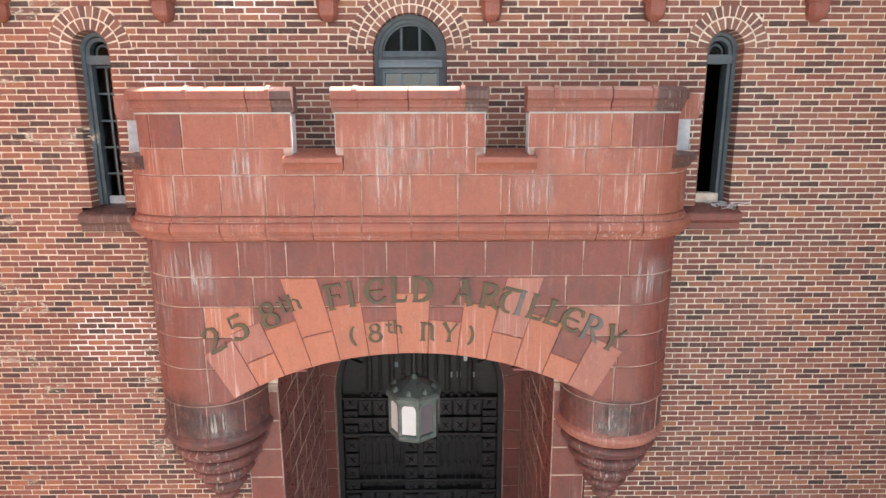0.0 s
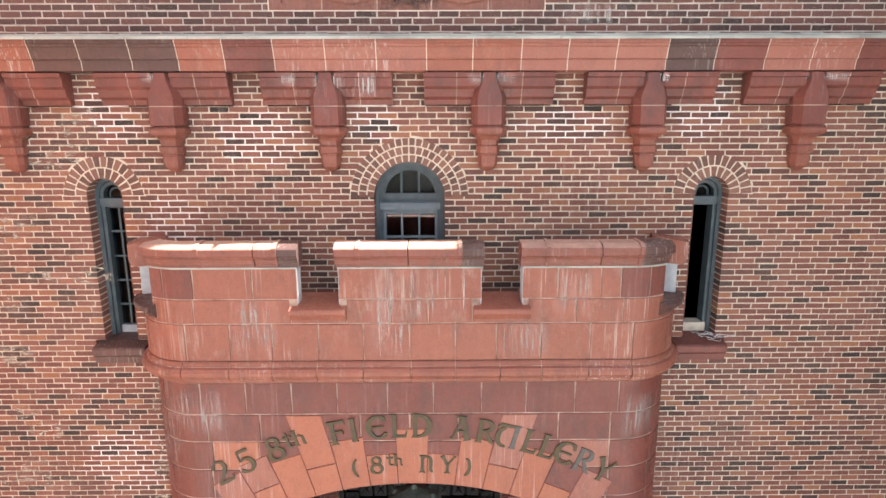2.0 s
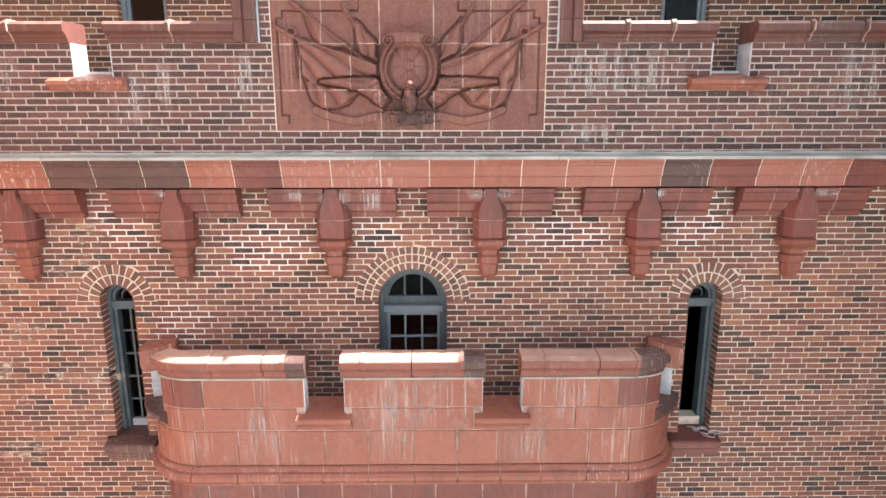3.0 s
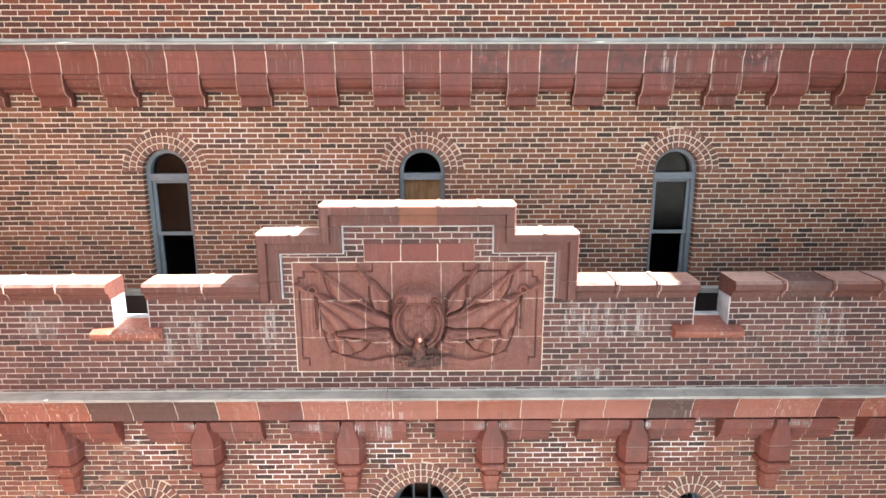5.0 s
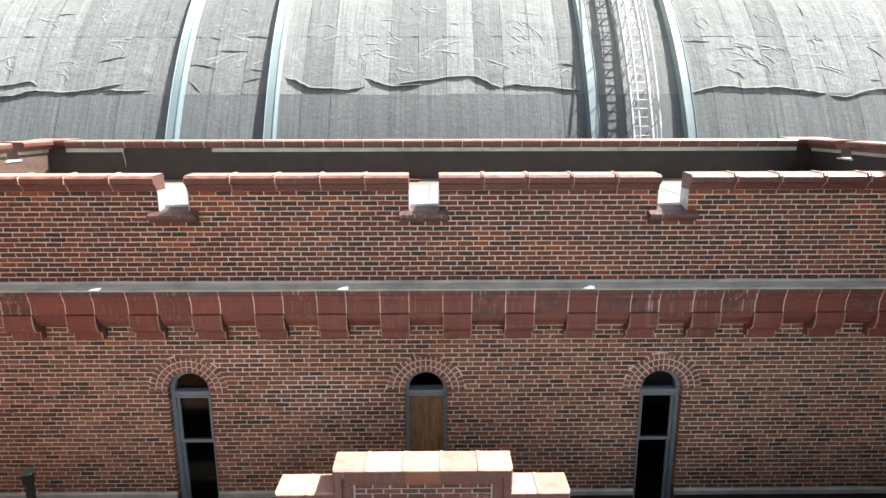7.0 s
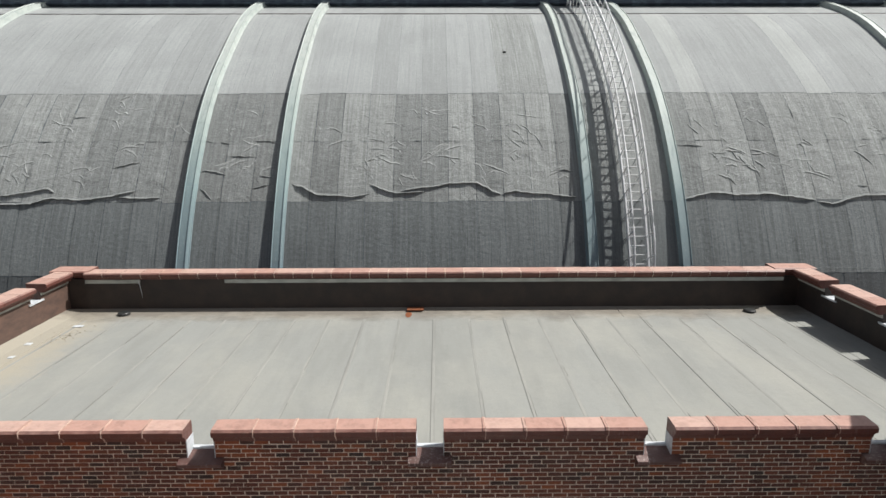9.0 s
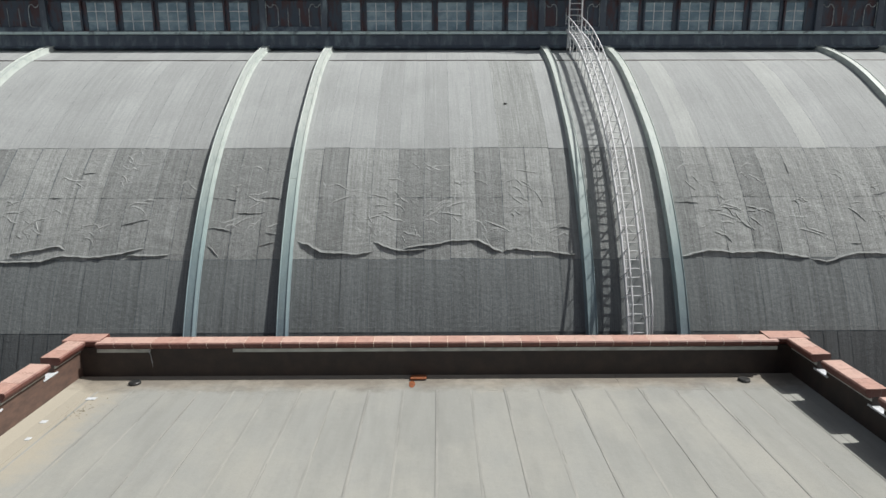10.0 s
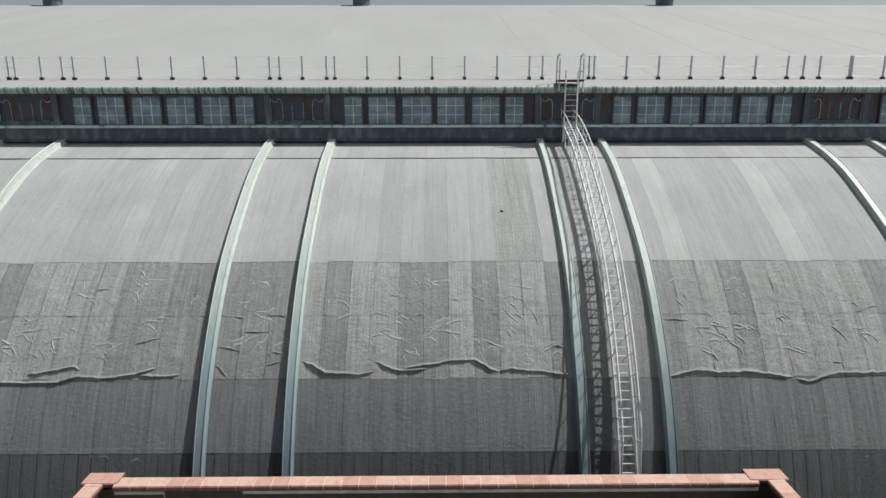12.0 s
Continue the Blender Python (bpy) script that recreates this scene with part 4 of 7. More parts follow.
course(-0.62, -0.44, 0.70, evenly(U0, M1[0], 0.5, 30), TERRA)
course(-0.62, -0.44, 0.70, evenly(M3[1], U1, 0.5, 31), TERRA)
for a, b in ((M1[1] - 0.09, M2[0] + 0.075), (M2[1] - 0.1, M3[0] + 0.06)):
    part("block", face_block(a, b, -0.62, -0.44, 0.70), TERRA, balcony)
course(-0.34, 0.025, 0.70, [M1[0], CL - 0.22, CL + 0.12, -2.0, M1[1]], [TERRA_RED, TERRA_RED, TERRA, TERRA])
course(-0.34, 0.025, 0.70, [M2[0], -0.55, 0.10, M2[1]], TERRA)
course(-0.34, 0.025, 0.70, [M3[0], 1.33, 1.80, 2.02, CR + 0.20, M3[1]], [TERRA, TERRA, TERRA, TERRA_RED, TERRA_RED])
COPE = [(0.50, 0.02), (0.702, 0.02), (0.706, 0.062), (0.718, 0.07), (0.724, 0.10), (0.745, 0.135), (0.772, 0.150), (0.776, 0.158), (0.776, 0.228), (0.768, 0.238), (0.712, 0.276), (0.52, 0.282), (0.50, 0.25)]
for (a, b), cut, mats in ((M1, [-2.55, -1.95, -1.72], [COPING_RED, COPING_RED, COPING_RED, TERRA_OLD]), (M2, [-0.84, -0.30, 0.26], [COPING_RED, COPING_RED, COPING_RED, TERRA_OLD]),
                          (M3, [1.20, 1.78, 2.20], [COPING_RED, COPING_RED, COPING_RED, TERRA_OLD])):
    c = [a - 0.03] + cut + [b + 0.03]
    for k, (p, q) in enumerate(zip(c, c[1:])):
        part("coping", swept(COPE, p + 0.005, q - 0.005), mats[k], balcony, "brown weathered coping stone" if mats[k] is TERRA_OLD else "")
    for k, p in enumerate(cut):
        if k != 1:
            part("coping_roll", swept([(r + 0.012 if r > 0.5 else r, z + (0.012 if z > 0.2 else 0)) for r, z in COPE], p - 0.02, p + 0.02), COPING_RED, balcony)
for a, b in (M1, M2, M3):
    part("lead_strip", swept([(0.5, 0.004), (0.712, 0.004), (0.712, 0.022), (0.5, 0.022)], a, b), LEAD, balcony, "grey lead strip under the coping")
# coping stubs where the battlement meets the wall
for a, b in ((U0, U0 + 0.30), (U1 - 0.30, U1)):
    part("coping_stub", swept([(0.40, -0.06), (0.76, -0.06), (0.80, 0.02), (0.80, 0.20), (0.40, 0.25)], a, b), TERRA, balcony)
    part("stub_reveal", swept([(0.42, -0.40), (0.70, -0.40), (0.70, -0.06), (0.42, -0.06)], a, b - 0.04 if a < 0 else b), WHITE, balcony, "flaking white painted reveal")
SILL = [(0.36, -0.36), (0.70, -0.42), (0.79, -0.435), (0.80, -0.45), (0.80, -0.49), (0.77, -0.50), (0.745, -0.53), (0.715, -0.57), (0.36, -0.57)]
for a, b, m in ((-1.60, -0.985, TERRA), (0.41, 1.03, TERRA), (U0 + 0.12, M1[0] + 0.06, TERRA_OLD), (M3[1] - 0.06, U1 - 0.12, TERRA_OLD)):
    part("embrasure_sill", swept(SILL, a, b), m, balcony, "brown weathered sill" if m is TERRA_OLD else "")
for x0, x1, z0, z1 in ((-0.78, -0.25, -1.05, 0.03), (-0.40, 0.10, -0.62, 0.03), (1.25, 1.75, -0.55, 0.02), (-2.3, -1.7, -0.95, -0.3), (0.7, 1.3, -1.05, -0.55)):
    salt_bloom(balcony, x0, x1, -0.698, z0, z1)
for x0, z0, z1, w in ((-0.66, -1.05, 0.02, 0.055), (-0.50, -0.55, 0.02, 0.04), (-0.28, -0.34, 0.02, 0.05), (0.28, -0.6, 0.02, 0.035), (1.40, -0.5, 0.02, 0.035), (1.62, -0.34, 0.02, 0.04), (0.74, -1.05, -0.62, 0.03)):
    salt_bloom(balcony, x0, x0 + w, -0.699, z0, z1, RUNS, "salt_run", "hard white salt run")
# moulded string course
STRING = [(0.5, -1.065), (0.70, -1.065), (0.72, -1.085), (0.725, -1.12), (0.765, -1.135), (0.785, -1.17), (0.785, -1.21), (0.755, -1.255), (0.735, -1.265),
          (0.735, -1.285), (0.70, -1.295), (0.70, -1.315), (0.655, -1.345), (0.5, -1.345)]
cuts = evenly(U0, U1, 0.49, 4)
for a, b in zip(cuts, cuts[1:]):
    part("string_course", swept(STRING, a + 0.005, b - 0.005), TERRA, balcony)
part("core", swept([(0.4, -1.34), (0.66, -1.33), (0.72, -1.26), (0.76, -1.21), (0.76, -1.16), (0.71, -1.10), (0.690, -1.07), (0.4, -1.07)], U0, U1), PALE_JOINT, balcony)

# the walkway and wall body behind the face
bar("walkway", CL, CR, -0.62, 0.0, -0.9, -0.75, ASPHALT, balcony, "grey balcony floor")

# lower face with the segmental arch
AX, AZ, AR = MID + 0.02, -6.80, 4.15
RL = 0.63


def intrados(u):
    return AZ + math.sqrt(max(0.01, AR ** 2 - (u - AX) ** 2))


def face_low(u):
    return intrados(u) if CL < u < CR else -3.3


rows = []
bm = bmesh.new()
for u in [U0 + (U1 - U0) * k / 90 for k in range(91)]:
    zb = max(face_low(u) + 0.01, -3.25)
    rows.append([(*plan(u, 0.25), zb), (*plan(u, RL - 0.010), zb), (*plan(u, RL - 0.010), -1.34), (*plan(u, 0.25), -1.34)])
vs = grid(bm, rows, True)
bm.faces.new(vs[0])
bm.faces.new(vs[-1])
part("core", bm, PALE_JOINT, balcony)
course(-1.745, -1.345, RL, evenly(U0, U1, 0.52, 6), TERRA_RED)
course(-2.09, -1.75, RL, evenly(U0, U1, 0.60, 7), TERRA_RED)
for z0, z1, seed in ((-2.45, -2.095, 8), (-2.83, -2.455, 9), (-3.27, -2.835, 10)):
    c = [u for u in evenly(U0, U1, 0.58, seed)]
    for a, b in zip(c, c[1:]):
        m = (a + b) / 2
        if CL < m < CR and min(intrados(max(a, CL)), intrados(min(b, CR))) > z1 - 0.05:
            continue
        if z0 == -2.45 and (CL + 0.02 < m < -2.2 or 1.55 < m < CR + 0.1):
            part("block", face_block(a, b, z0, z1, RL, low=face_low if CL - 0.3 < m < CR + 0.3 else None), TERRA_ORANGE if m < 0 else TERRA_PINK, balcony)
            continue
        part("block", face_block(a, b, z0, z1, RL, low=face_low if CL - 0.3 < m < CR + 0.3 and z0 < -2.4 else None), TERRA_RED, balcony)


def voussoir(a0, a1, r0, r1, material):
    """One stone of the arch, between two angles from the upright, in degrees."""
    bm = bmesh.new()
    n = 4
    front, rim, rear = [], [], []
    loop = [(r0, a0 + (a1 - a0) * k / n) for k in range(n + 1)] + [(r1, a1 - (a1 - a0) * k / n) for k in range(n + 1)]
    rc, ac = (r0 + r1) / 2, (a0 + a1) / 2
    c = Vector((AX + rc * math.sin(radians(ac)), 0, AZ + rc * math.cos(radians(ac))))
    for r, a in loop:
        p = Vector((AX + r * math.sin(radians(a)), 0, AZ + r * math.cos(radians(a))))
        p.z = min(p.z, -1.755)
        d = (c - p).normalized()
        for lst, inset, y in ((front, 0.013, -RL - 0.010), (rim, 0.007, -RL - 0.003), (rear, 0.007, -RL + 0.3)):
            q = p + d * inset
            lst.append(bm.verts.new((q.x, y, q.z)))
    bm.faces.new(front)
    bm.faces.new(rear)
    m = len(front)
    for s, t in ((front, rim), (rim, rear)):
        for k in range(m):
            bm.faces.new((s[k], s[(k + 1) % m], t[(k + 1) % m], t[k]))
    part("voussoir", bm, material, balcony)


WEDGE = 59.4 / 13
for k, (r1, m, split) in enumerate([(4.78, TERRA_PINK, 0), (4.85, TERRA_PINK, 4.46), (4.74, TERRA_ORANGE, 0), (5.3, TERRA_ORANGE, 4.52), (4.80, TERRA_ORANGE, 0),
                                    (4.56, TERRA_ORANGE, 0), (4.87, TERRA_ORANGE, 0), (4.56, TERRA_ORANGE, 0), (4.80, TERRA_ORANGE, 0), (5.3, TERRA_PINK, 4.50),
                                    (4.82, TERRA_ORANGE, 0), (4.80, TERRA_RED, 4.44), (4.80, TERRA_PINK, 0)]):
    a0 = -29.7 + WEDGE * k
    if split:
        voussoir(a0, a0 + WEDGE, AR, split, TERRA_ORANGE)
        voussoir(a0, a0 + WEDGE, split, r1, m)
    else:
        voussoir(a0, a0 + WEDGE, AR, r1, m)
# round turret feet with roll mouldings
FOOT = [(0.40, -2.95), (RL - 0.004, -2.95), (RL - 0.004, -3.70)]
ROLLS = (0.665, 0.585, 0.490, 0.385, 0.275, 0.15)
for k, R in enumerate(ROLLS):
    z0 = -3.72 - 0.205 * k
    after = ROLLS[k + 1] - 0.045 if k < 5 else 0.02
    FOOT += [(R - 0.02, z0), (R, z0 - 0.022), (R + 0.008, z0 - 0.055), (R - 0.004, z0 - 0.088), (R - 0.04, z0 - 0.105), (R - 0.055, z0 - 0.15), (after, z0 - 0.195)]
for cx in (CL, CR):
    bm = bmesh.new()
    lathe(bm, cx, 0.0, FOOT[:3], math.pi, 2 * math.pi, 24)
    part("turret_shaft", bm, TERRA_FOOT, balcony)
    for k in range(2, len(FOOT) - 1, 7):
        bm = bmesh.new()
        lathe(bm, cx, 0.0, FOOT[k:k + 8], math.pi, 2 * math.pi, 28)
        part("turret_moulding", bm, TERRA_FOOT if cx < 0 or k > 2 else TERRA_PINK, balcony, smooth=False)
    bm = bmesh.new()
    lathe(bm, cx, 0.0, [(RL - 0.02, -3.295), (RL + 0.001, -3.296), (RL + 0.001, -3.304), (RL - 0.02, -3.305)], math.pi, 2 * math.pi, 24)
    part("joint", bm, PALE_JOINT, balcony)
    for a in (-0.55, 0.12, 0.8):
        bm = bmesh.new()
        t = -math.pi / 2 + a
        box(bm, -0.004, 0.004, 0.0, 0.01, -3.74, -3.30)
        bm.transform(Matrix.Translation((cx, 0, 0)) @ Matrix.Rotation(t + math.pi / 2, 4, "Z") @ Matrix.Translation((0, -RL - 0.002, 0)))
        part("joint", bm, PALE_JOINT, balcony)


def curved_bloom(u0, u1, z0, z1, material, name, label, r=RL + 0.007):
    """Salt or soot lying on the balcony's curved face."""
    bm = bmesh.new()
    grid(bm, [[(*plan(u, r), z) for u in (u0 + (u1 - u0) * k / 10 for k in range(11))] for z in (z0, z1)])
    part(name, bm, material, balcony, label)


for u0, u1, z0, z1 in ((CL - 0.10, CL + 0.45, -3.74, -3.25), (CL - 0.75, CL - 0.2, -2.4, -1.5), (CR - 0.45, CR + 0.15, -3.74, -3.2), (CL - 0.3, CL + 0.4, -2.0, -1.4), (CR - 0.1, CR + 0.5, -2.1, -1.5)):
    curved_bloom(u0, u1, z0, z1, SALT, "salt_bloom", "white salt bloom")
for u0, u1, z0, z1 in ((CL - 0.75, CL + 0.1, -3.78, -3.1), (CL - 0.2, CL + 0.5, -3.78, -3.3), (CR - 0.4, CR + 0.3, -3.78, -3.2)):
    curved_bloom(u0, u1, z0, z1, SOOT, "soot_run", "black soot runs", RL + 0.004)


# lettering on the arch: strokes of (x, z, width) on a body one high
def bow(cx, cz, rx, rz, a0, a1, thin, thick, n=12):
    """A round stroke that swells on its flank."""
    out = []
    for k in range(n + 1):
        a = radians(a0 + (a1 - a0) * k / n)
        out.append((cx + rx * math.cos(a), cz + rz * math.sin(a), thin + (thick - thin) * abs(math.cos(a))))
    return out


def stem(x, z0=0.0, z1=1.0, w=0.17):
    """An upright that flares at both ends."""
    return [(x, z0, w * 1.7), (x, z0 + 0.07, w), (x, (z0 + z1) / 2, w * 0.9), (x, z1 - 0.07, w), (x, z1, w * 1.7)]


GLYPHS = {
    "2": [[(0.08, 0.70, 0.12), (0.12, 0.88, 0.10), (0.30, 0.98, 0.08), (0.50, 0.90, 0.13), (0.54, 0.70, 0.17), (0.42, 0.45, 0.15), (0.05, 0.06, 0.06)], [(0.03, 0.06, 0.12), (0.40, 0.06, 0.15), (0.62, 0.08, 0.10), (0.66, 0.24, 0.05)]],
    "5": [[(0.12, 0.93, 0.12), (0.55, 0.95, 0.13)], [(0.14, 0.95, 0.06), (0.11, 0.54, 0.06)], [(0.11, 0.54, 0.05), (0.30, 0.61, 0.10)] + bow(0.28, 0.32, 0.27, 0.29, 85, -120, 0.09, 0.18) + [(0.02, 0.16, 0.14)]],
    "8": [bow(0.32, 0.75, 0.20, 0.21, 0, 360, 0.08, 0.14, 16), bow(0.32, 0.27, 0.26, 0.25, 0, 360, 0.08, 0.16, 16)],
    "F": [stem(0.18), [(0.02, 0.93, 0.12), (0.30, 0.93, 0.10), (0.62, 0.95, 0.12), (0.66, 0.80, 0.04)], [(0.18, 0.52, 0.08), (0.52, 0.52, 0.10), (0.54, 0.40, 0.05)]],
    "I": [stem(0.2)],
    "E": [bow(0.42, 0.5, 0.36, 0.45, 50, 310, 0.08, 0.20, 16), [(0.10, 0.5, 0.08), (0.62, 0.5, 0.08)], [(0.64, 0.96, 0.05), (0.66, 0.72, 0.14)], [(0.66, 0.26, 0.13), (0.64, 0.06, 0.05)]],
    "L": [stem(0.16), [(0.16, 0.06, 0.12), (0.55, 0.06, 0.12), (0.60, 0.28, 0.05)]],
    "D": [stem(0.14), [(0.14, 0.95, 0.08)] + bow(0.25, 0.5, 0.40, 0.45, 88, -88, 0.08, 0.22, 14) + [(0.14, 0.05, 0.08)]],
    "A": [[(0.06, 0.0, 0.20), (0.10, 0.06, 0.07), (0.40, 0.98, 0.08)], [(0.38, 0.98, 0.12), (0.62, 0.06, 0.20), (0.64, 0.0, 0.30)], [(0.14, 0.97, 0.09), (0.52, 0.97, 0.09)], [(0.18, 0.38, 0.07), (0.54, 0.38, 0.07)]],
    "R": [stem(0.16), [(0.16, 0.95, 0.08)] + bow(0.30, 0.74, 0.26, 0.22, 88, -88, 0.08, 0.18) + [(0.18, 0.51, 0.07)], [(0.34, 0.52, 0.10), (0.55, 0.15, 0.17), (0.70, 0.02, 0.08)]],
    "T": [bow(0.36, 0.42, 0.28, 0.40, 95, 285, 0.08, 0.19, 14), [(0.0, 0.80, 0.05), (0.12, 0.93, 0.14), (0.60, 0.92, 0.12), (0.66, 0.99, 0.05)]],
    "Y": [[(0.06, 1.0, 0.24), (0.14, 0.88, 0.17), (0.34, 0.46, 0.14)], [(0.68, 1.0, 0.16), (0.60, 0.88, 0.07), (0.34, 0.44, 0.09)], [(0.34, 0.48, 0.15), (0.34, 0.08, 0.15), (0.34, 0.0, 0.27)]],
    "N": [stem(0.14), [(0.14, 0.78, 0.06), (0.30, 0.93, 0.09), (0.48, 0.90, 0.14), (0.56, 0.72, 0.18), (0.56, 0.12, 0.16), (0.66, 0.02, 0.07)]],
    "(": [bow(0.52, 0.42, 0.34, 0.56, 115, 245, 0.03, 0.16, 12)],
    ")": [bow(0.0, 0.42, 0.34, 0.56, 65, -65, 0.03, 0.16, 12)],
    "t": [[(0.28, 1.0, 0.10), (0.28, 0.18, 0.16), (0.40, 0.05, 0.09), (0.55, 0.12, 0.05)], [(0.06, 0.70, 0.11), (0.54, 0.70, 0.11)]],
    "h": [stem(0.14), [(0.14, 0.50, 0.07), (0.34, 0.64, 0.10), (0.54, 0.52, 0.15), (0.55, 0.10, 0.14), (0.64, 0.0, 0.07)]],
}


def letter(ch, x, z, size, lean, material):
    bm = bmesh.new()
    for layer, stroke in enumerate(GLYPHS[ch]):
        front = -0.008 - 0.0008 * layer
        rows = []
        for k, (px, pz, w) in enumerate(stroke):
            ax, az, _ = stroke[max(k - 1, 0)]
            bx, bz, _ = stroke[min(k + 1, len(stroke) - 1)]
            d = math.hypot(bx - ax, bz - az) or 1.0
            nx, nz = -(bz - az) / d * w / 2, (bx - ax) / d * w / 2
            rows.append([((px + nx - 0.33) * size, 0.004, (pz + nz - 0.5) * size), ((px + nx - 0.33) * size, front, (pz + nz - 0.5) * size),
                         ((px - nx - 0.33) * size, front, (pz - nz - 0.5) * size), ((px - nx - 0.33) * size, 0.004, (pz - nz - 0.5) * size)])
        vs = grid(bm, rows, True)
        bm.faces.new(vs[0])
        bm.faces.new(vs[-1])
    bm.transform(Matrix.Translation((x, -RL - 0.014, z)) @ Matrix.Rotation(radians(lean), 4, "Y") @ Matrix.Diagonal((1.08, 1, 1, 1)))
    part("letter", bm, material, balcony)


def legend(text, xs, centre, radius, size, blue=()):
    """Letters along an arc; small letters stand raised."""
    for k, (ch, x) in enumerate(zip(text, xs)):
        raised = ch.islower()
        z = centre + math.sqrt(radius ** 2 - (x - AX) ** 2) + (0.055 if raised else 0)
        letter(ch, x, z, size * (0.50 if raised else 0.74), math.degrees(math.atan2(x - AX, radius)), GOLD_BLUE if k in blue else GOLD)


legend("258thFIELDARTILLERY", (-2.53, -2.24, -1.89, -1.73, -1.61, -1.16, -0.93, -0.71, -0.44, -0.19, 0.27, 0.56, 0.79, 0.95, 1.10, 1.30, 1.49, 1.72, 1.96), -6.49, 4.6, 0.40, (13, 17))
legend("(8thNY)", (-0.95, -0.71, -0.55, -0.46, -0.13, 0.12, 0.38), -8.6, 6.22, 0.30)

# ---- bracketed cornice of the lower wall ----
WEST, EAST = -11.6, 10.9


def tee_bracket(cx):
    b = thing("cornice_bracket", (cx, 0, 0.97), "dark red terracotta bracket with moulded arms below the cornice", "bracket", "cornice brackets")
    arm = [(0.06, 2.075), (-0.215, 2.075), (-0.215, 2.03), (-0.19, 2.02), (-0.185, 1.93), (-0.15, 1.90), (-0.13, 1.82), (-0.085, 1.79), (-0.07, 1.735), (0.06, 1.735)]
    for a, c in ((cx - 0.72, cx - 0.367), (cx - 0.355, cx - 0.10), (cx + 0.10, cx + 0.355), (cx + 0.367, cx + 0.72)):
        part("arm", run(bmesh.new(), arm, a, c), TERRA_RED, b)
    for a in (cx - 0.3665, cx + 0.3555):
        part("joint", run(bmesh.new(), [(y + 0.004 if y < 0 else y, z) for y, z in arm], a, a + 0.011), PALE_JOINT, b)
    for name, mat, rows in (("hood", TERRA_RED, ((2.074, 0.085, 0.222), (1.98, 0.105, 0.232), (1.88, 0.165, 0.240), (1.80, 0.192, 0.246), (1.726, 0.192, 0.246))),
                            ("joint", PALE_JOINT, ((1.728, 0.186, 0.240), (1.712, 0.186, 0.240))),
                            ("block", TERRA_RED, ((1.714, 0.188, 0.248), (1.522, 0.188, 0.248), (1.508, 0.180, 0.238))),
                            ("roll", TERRA_MID, ((1.515, 0.165, 0.220), (1.498, 0.168, 0.224), (1.492, 0.190, 0.254), (1.475, 0.202, 0.272), (1.445, 0.205, 0.274), (1.420, 0.198, 0.262), (1.402, 0.182, 0.240),
                                             (1.396, 0.160, 0.208), (1.375, 0.138, 0.176), (1.345, 0.122, 0.152), (1.305, 0.114, 0.142), (1.276, 0.112, 0.140))),
                            ("drop", TERRA_MID, ((1.286, 0.112, 0.140), (1.278, 0.130, 0.158), (1.205, 0.130, 0.158), (1.195, 0.112, 0.134), (1.178, 0.104, 0.126), (1.165, 0.109, 0.131), (1.090, 0.108, 0.130),
                                             (1.050, 0.096, 0.114), (1.020, 0.072, 0.084), (0.992, 0.040, 0.050)))):
        bm = bmesh.new()
        vs = grid(bm, [[(cx - w, 0.05, z), (cx - w, -0.58 * y, z), (cx - 0.70 * w, -y, z), (cx + 0.70 * w, -y, z), (cx + w, -0.58 * y, z), (cx + w, 0.05, z)] for z, w, y in rows], True)
        bm.faces.new(vs[0])
        bm.faces.new(vs[-1])
        part(name, bm, mat, b)
    return b


for x0, x1, z0 in ((-1.36, -0.98, 1.86), (-1.75, -1.5, 1.93), (-0.9, -0.62, 1.80), (0.3, 0.9, 1.95), (2.25, 2.6, 1.96), (4.0, 4.6, 1.97), (-3.2, -2.9, 1.97)):
    salt_bloom(lower_wall, x0, x1, -0.213, z0, 2.078, RUNS, "salt_run", "hard white salt run")
first = tee_bracket(TEES[0])
for c in TEES[1:]:
    copy_thing(first, pose(c, 0, 0.97))

cornice = thing("cornice_lower", (MID, -0.1, 2.08), "moulded red terracotta cornice course on brackets", "cornice", kind="structure")
BAND = [(0.2, 2.415), (-0.30, 2.415), (-0.30, 2.375), (-0.285, 2.365), (-0.285, 2.345), (-0.27, 2.33), (-0.24, 2.235), (-0.24, 2.215), (-0.215, 2.205), (-0.205, 2.095), (-0.16, 2.08), (0.2, 2.08)]
tones = random.Random(8)
x = WEST
while x < EAST:
    w = 0.525 + tones.uniform(-0.03, 0.03)
    old = -4.6 < x < -2.9 or 2.0 < x < 2.9
    part("cornice_block", run(bmesh.new(), BAND, x + 0.006, min(x + w, EAST) - 0.006), TERRA_OLD if old else tones.choice((TERRA, TERRA, TERRA_PINK, TERRA_RED, TERRA_PINK)), cornice)
    x += w
part("joint_core", run(bmesh.new(), [(0.19, 2.41), (-0.294, 2.41), (-0.294, 2.378), (-0.279, 2.366), (-0.279, 2.348), (-0.264, 2.332), (-0.234, 2.237), (-0.234, 2.217), (-0.209, 2.207), (-0.199, 2.1), (-0.155, 2.085), (0.19, 2.085)], WEST, EAST), MORTAR_UP, cornice)
x = WEST
while x < EAST:
    w = tones.uniform(1.5, 2.4)
    lift = tones.uniform(0, 0.004)
    part("flashing", run(bmesh.new(), [(-0.14, 2.42), (-0.325, 2.415), (-0.332, 2.408), (-0.332, 2.438 + lift), (-0.18, 2.462 + lift), (-0.16, 2.49 + lift), (-0.14, 2.49)], x, min(x + w, EAST) - 0.006), LEAD, cornice, "grey lead flashing")
    x += w

# ---- parapet with the stepped gable ----
PY0 = -0.165
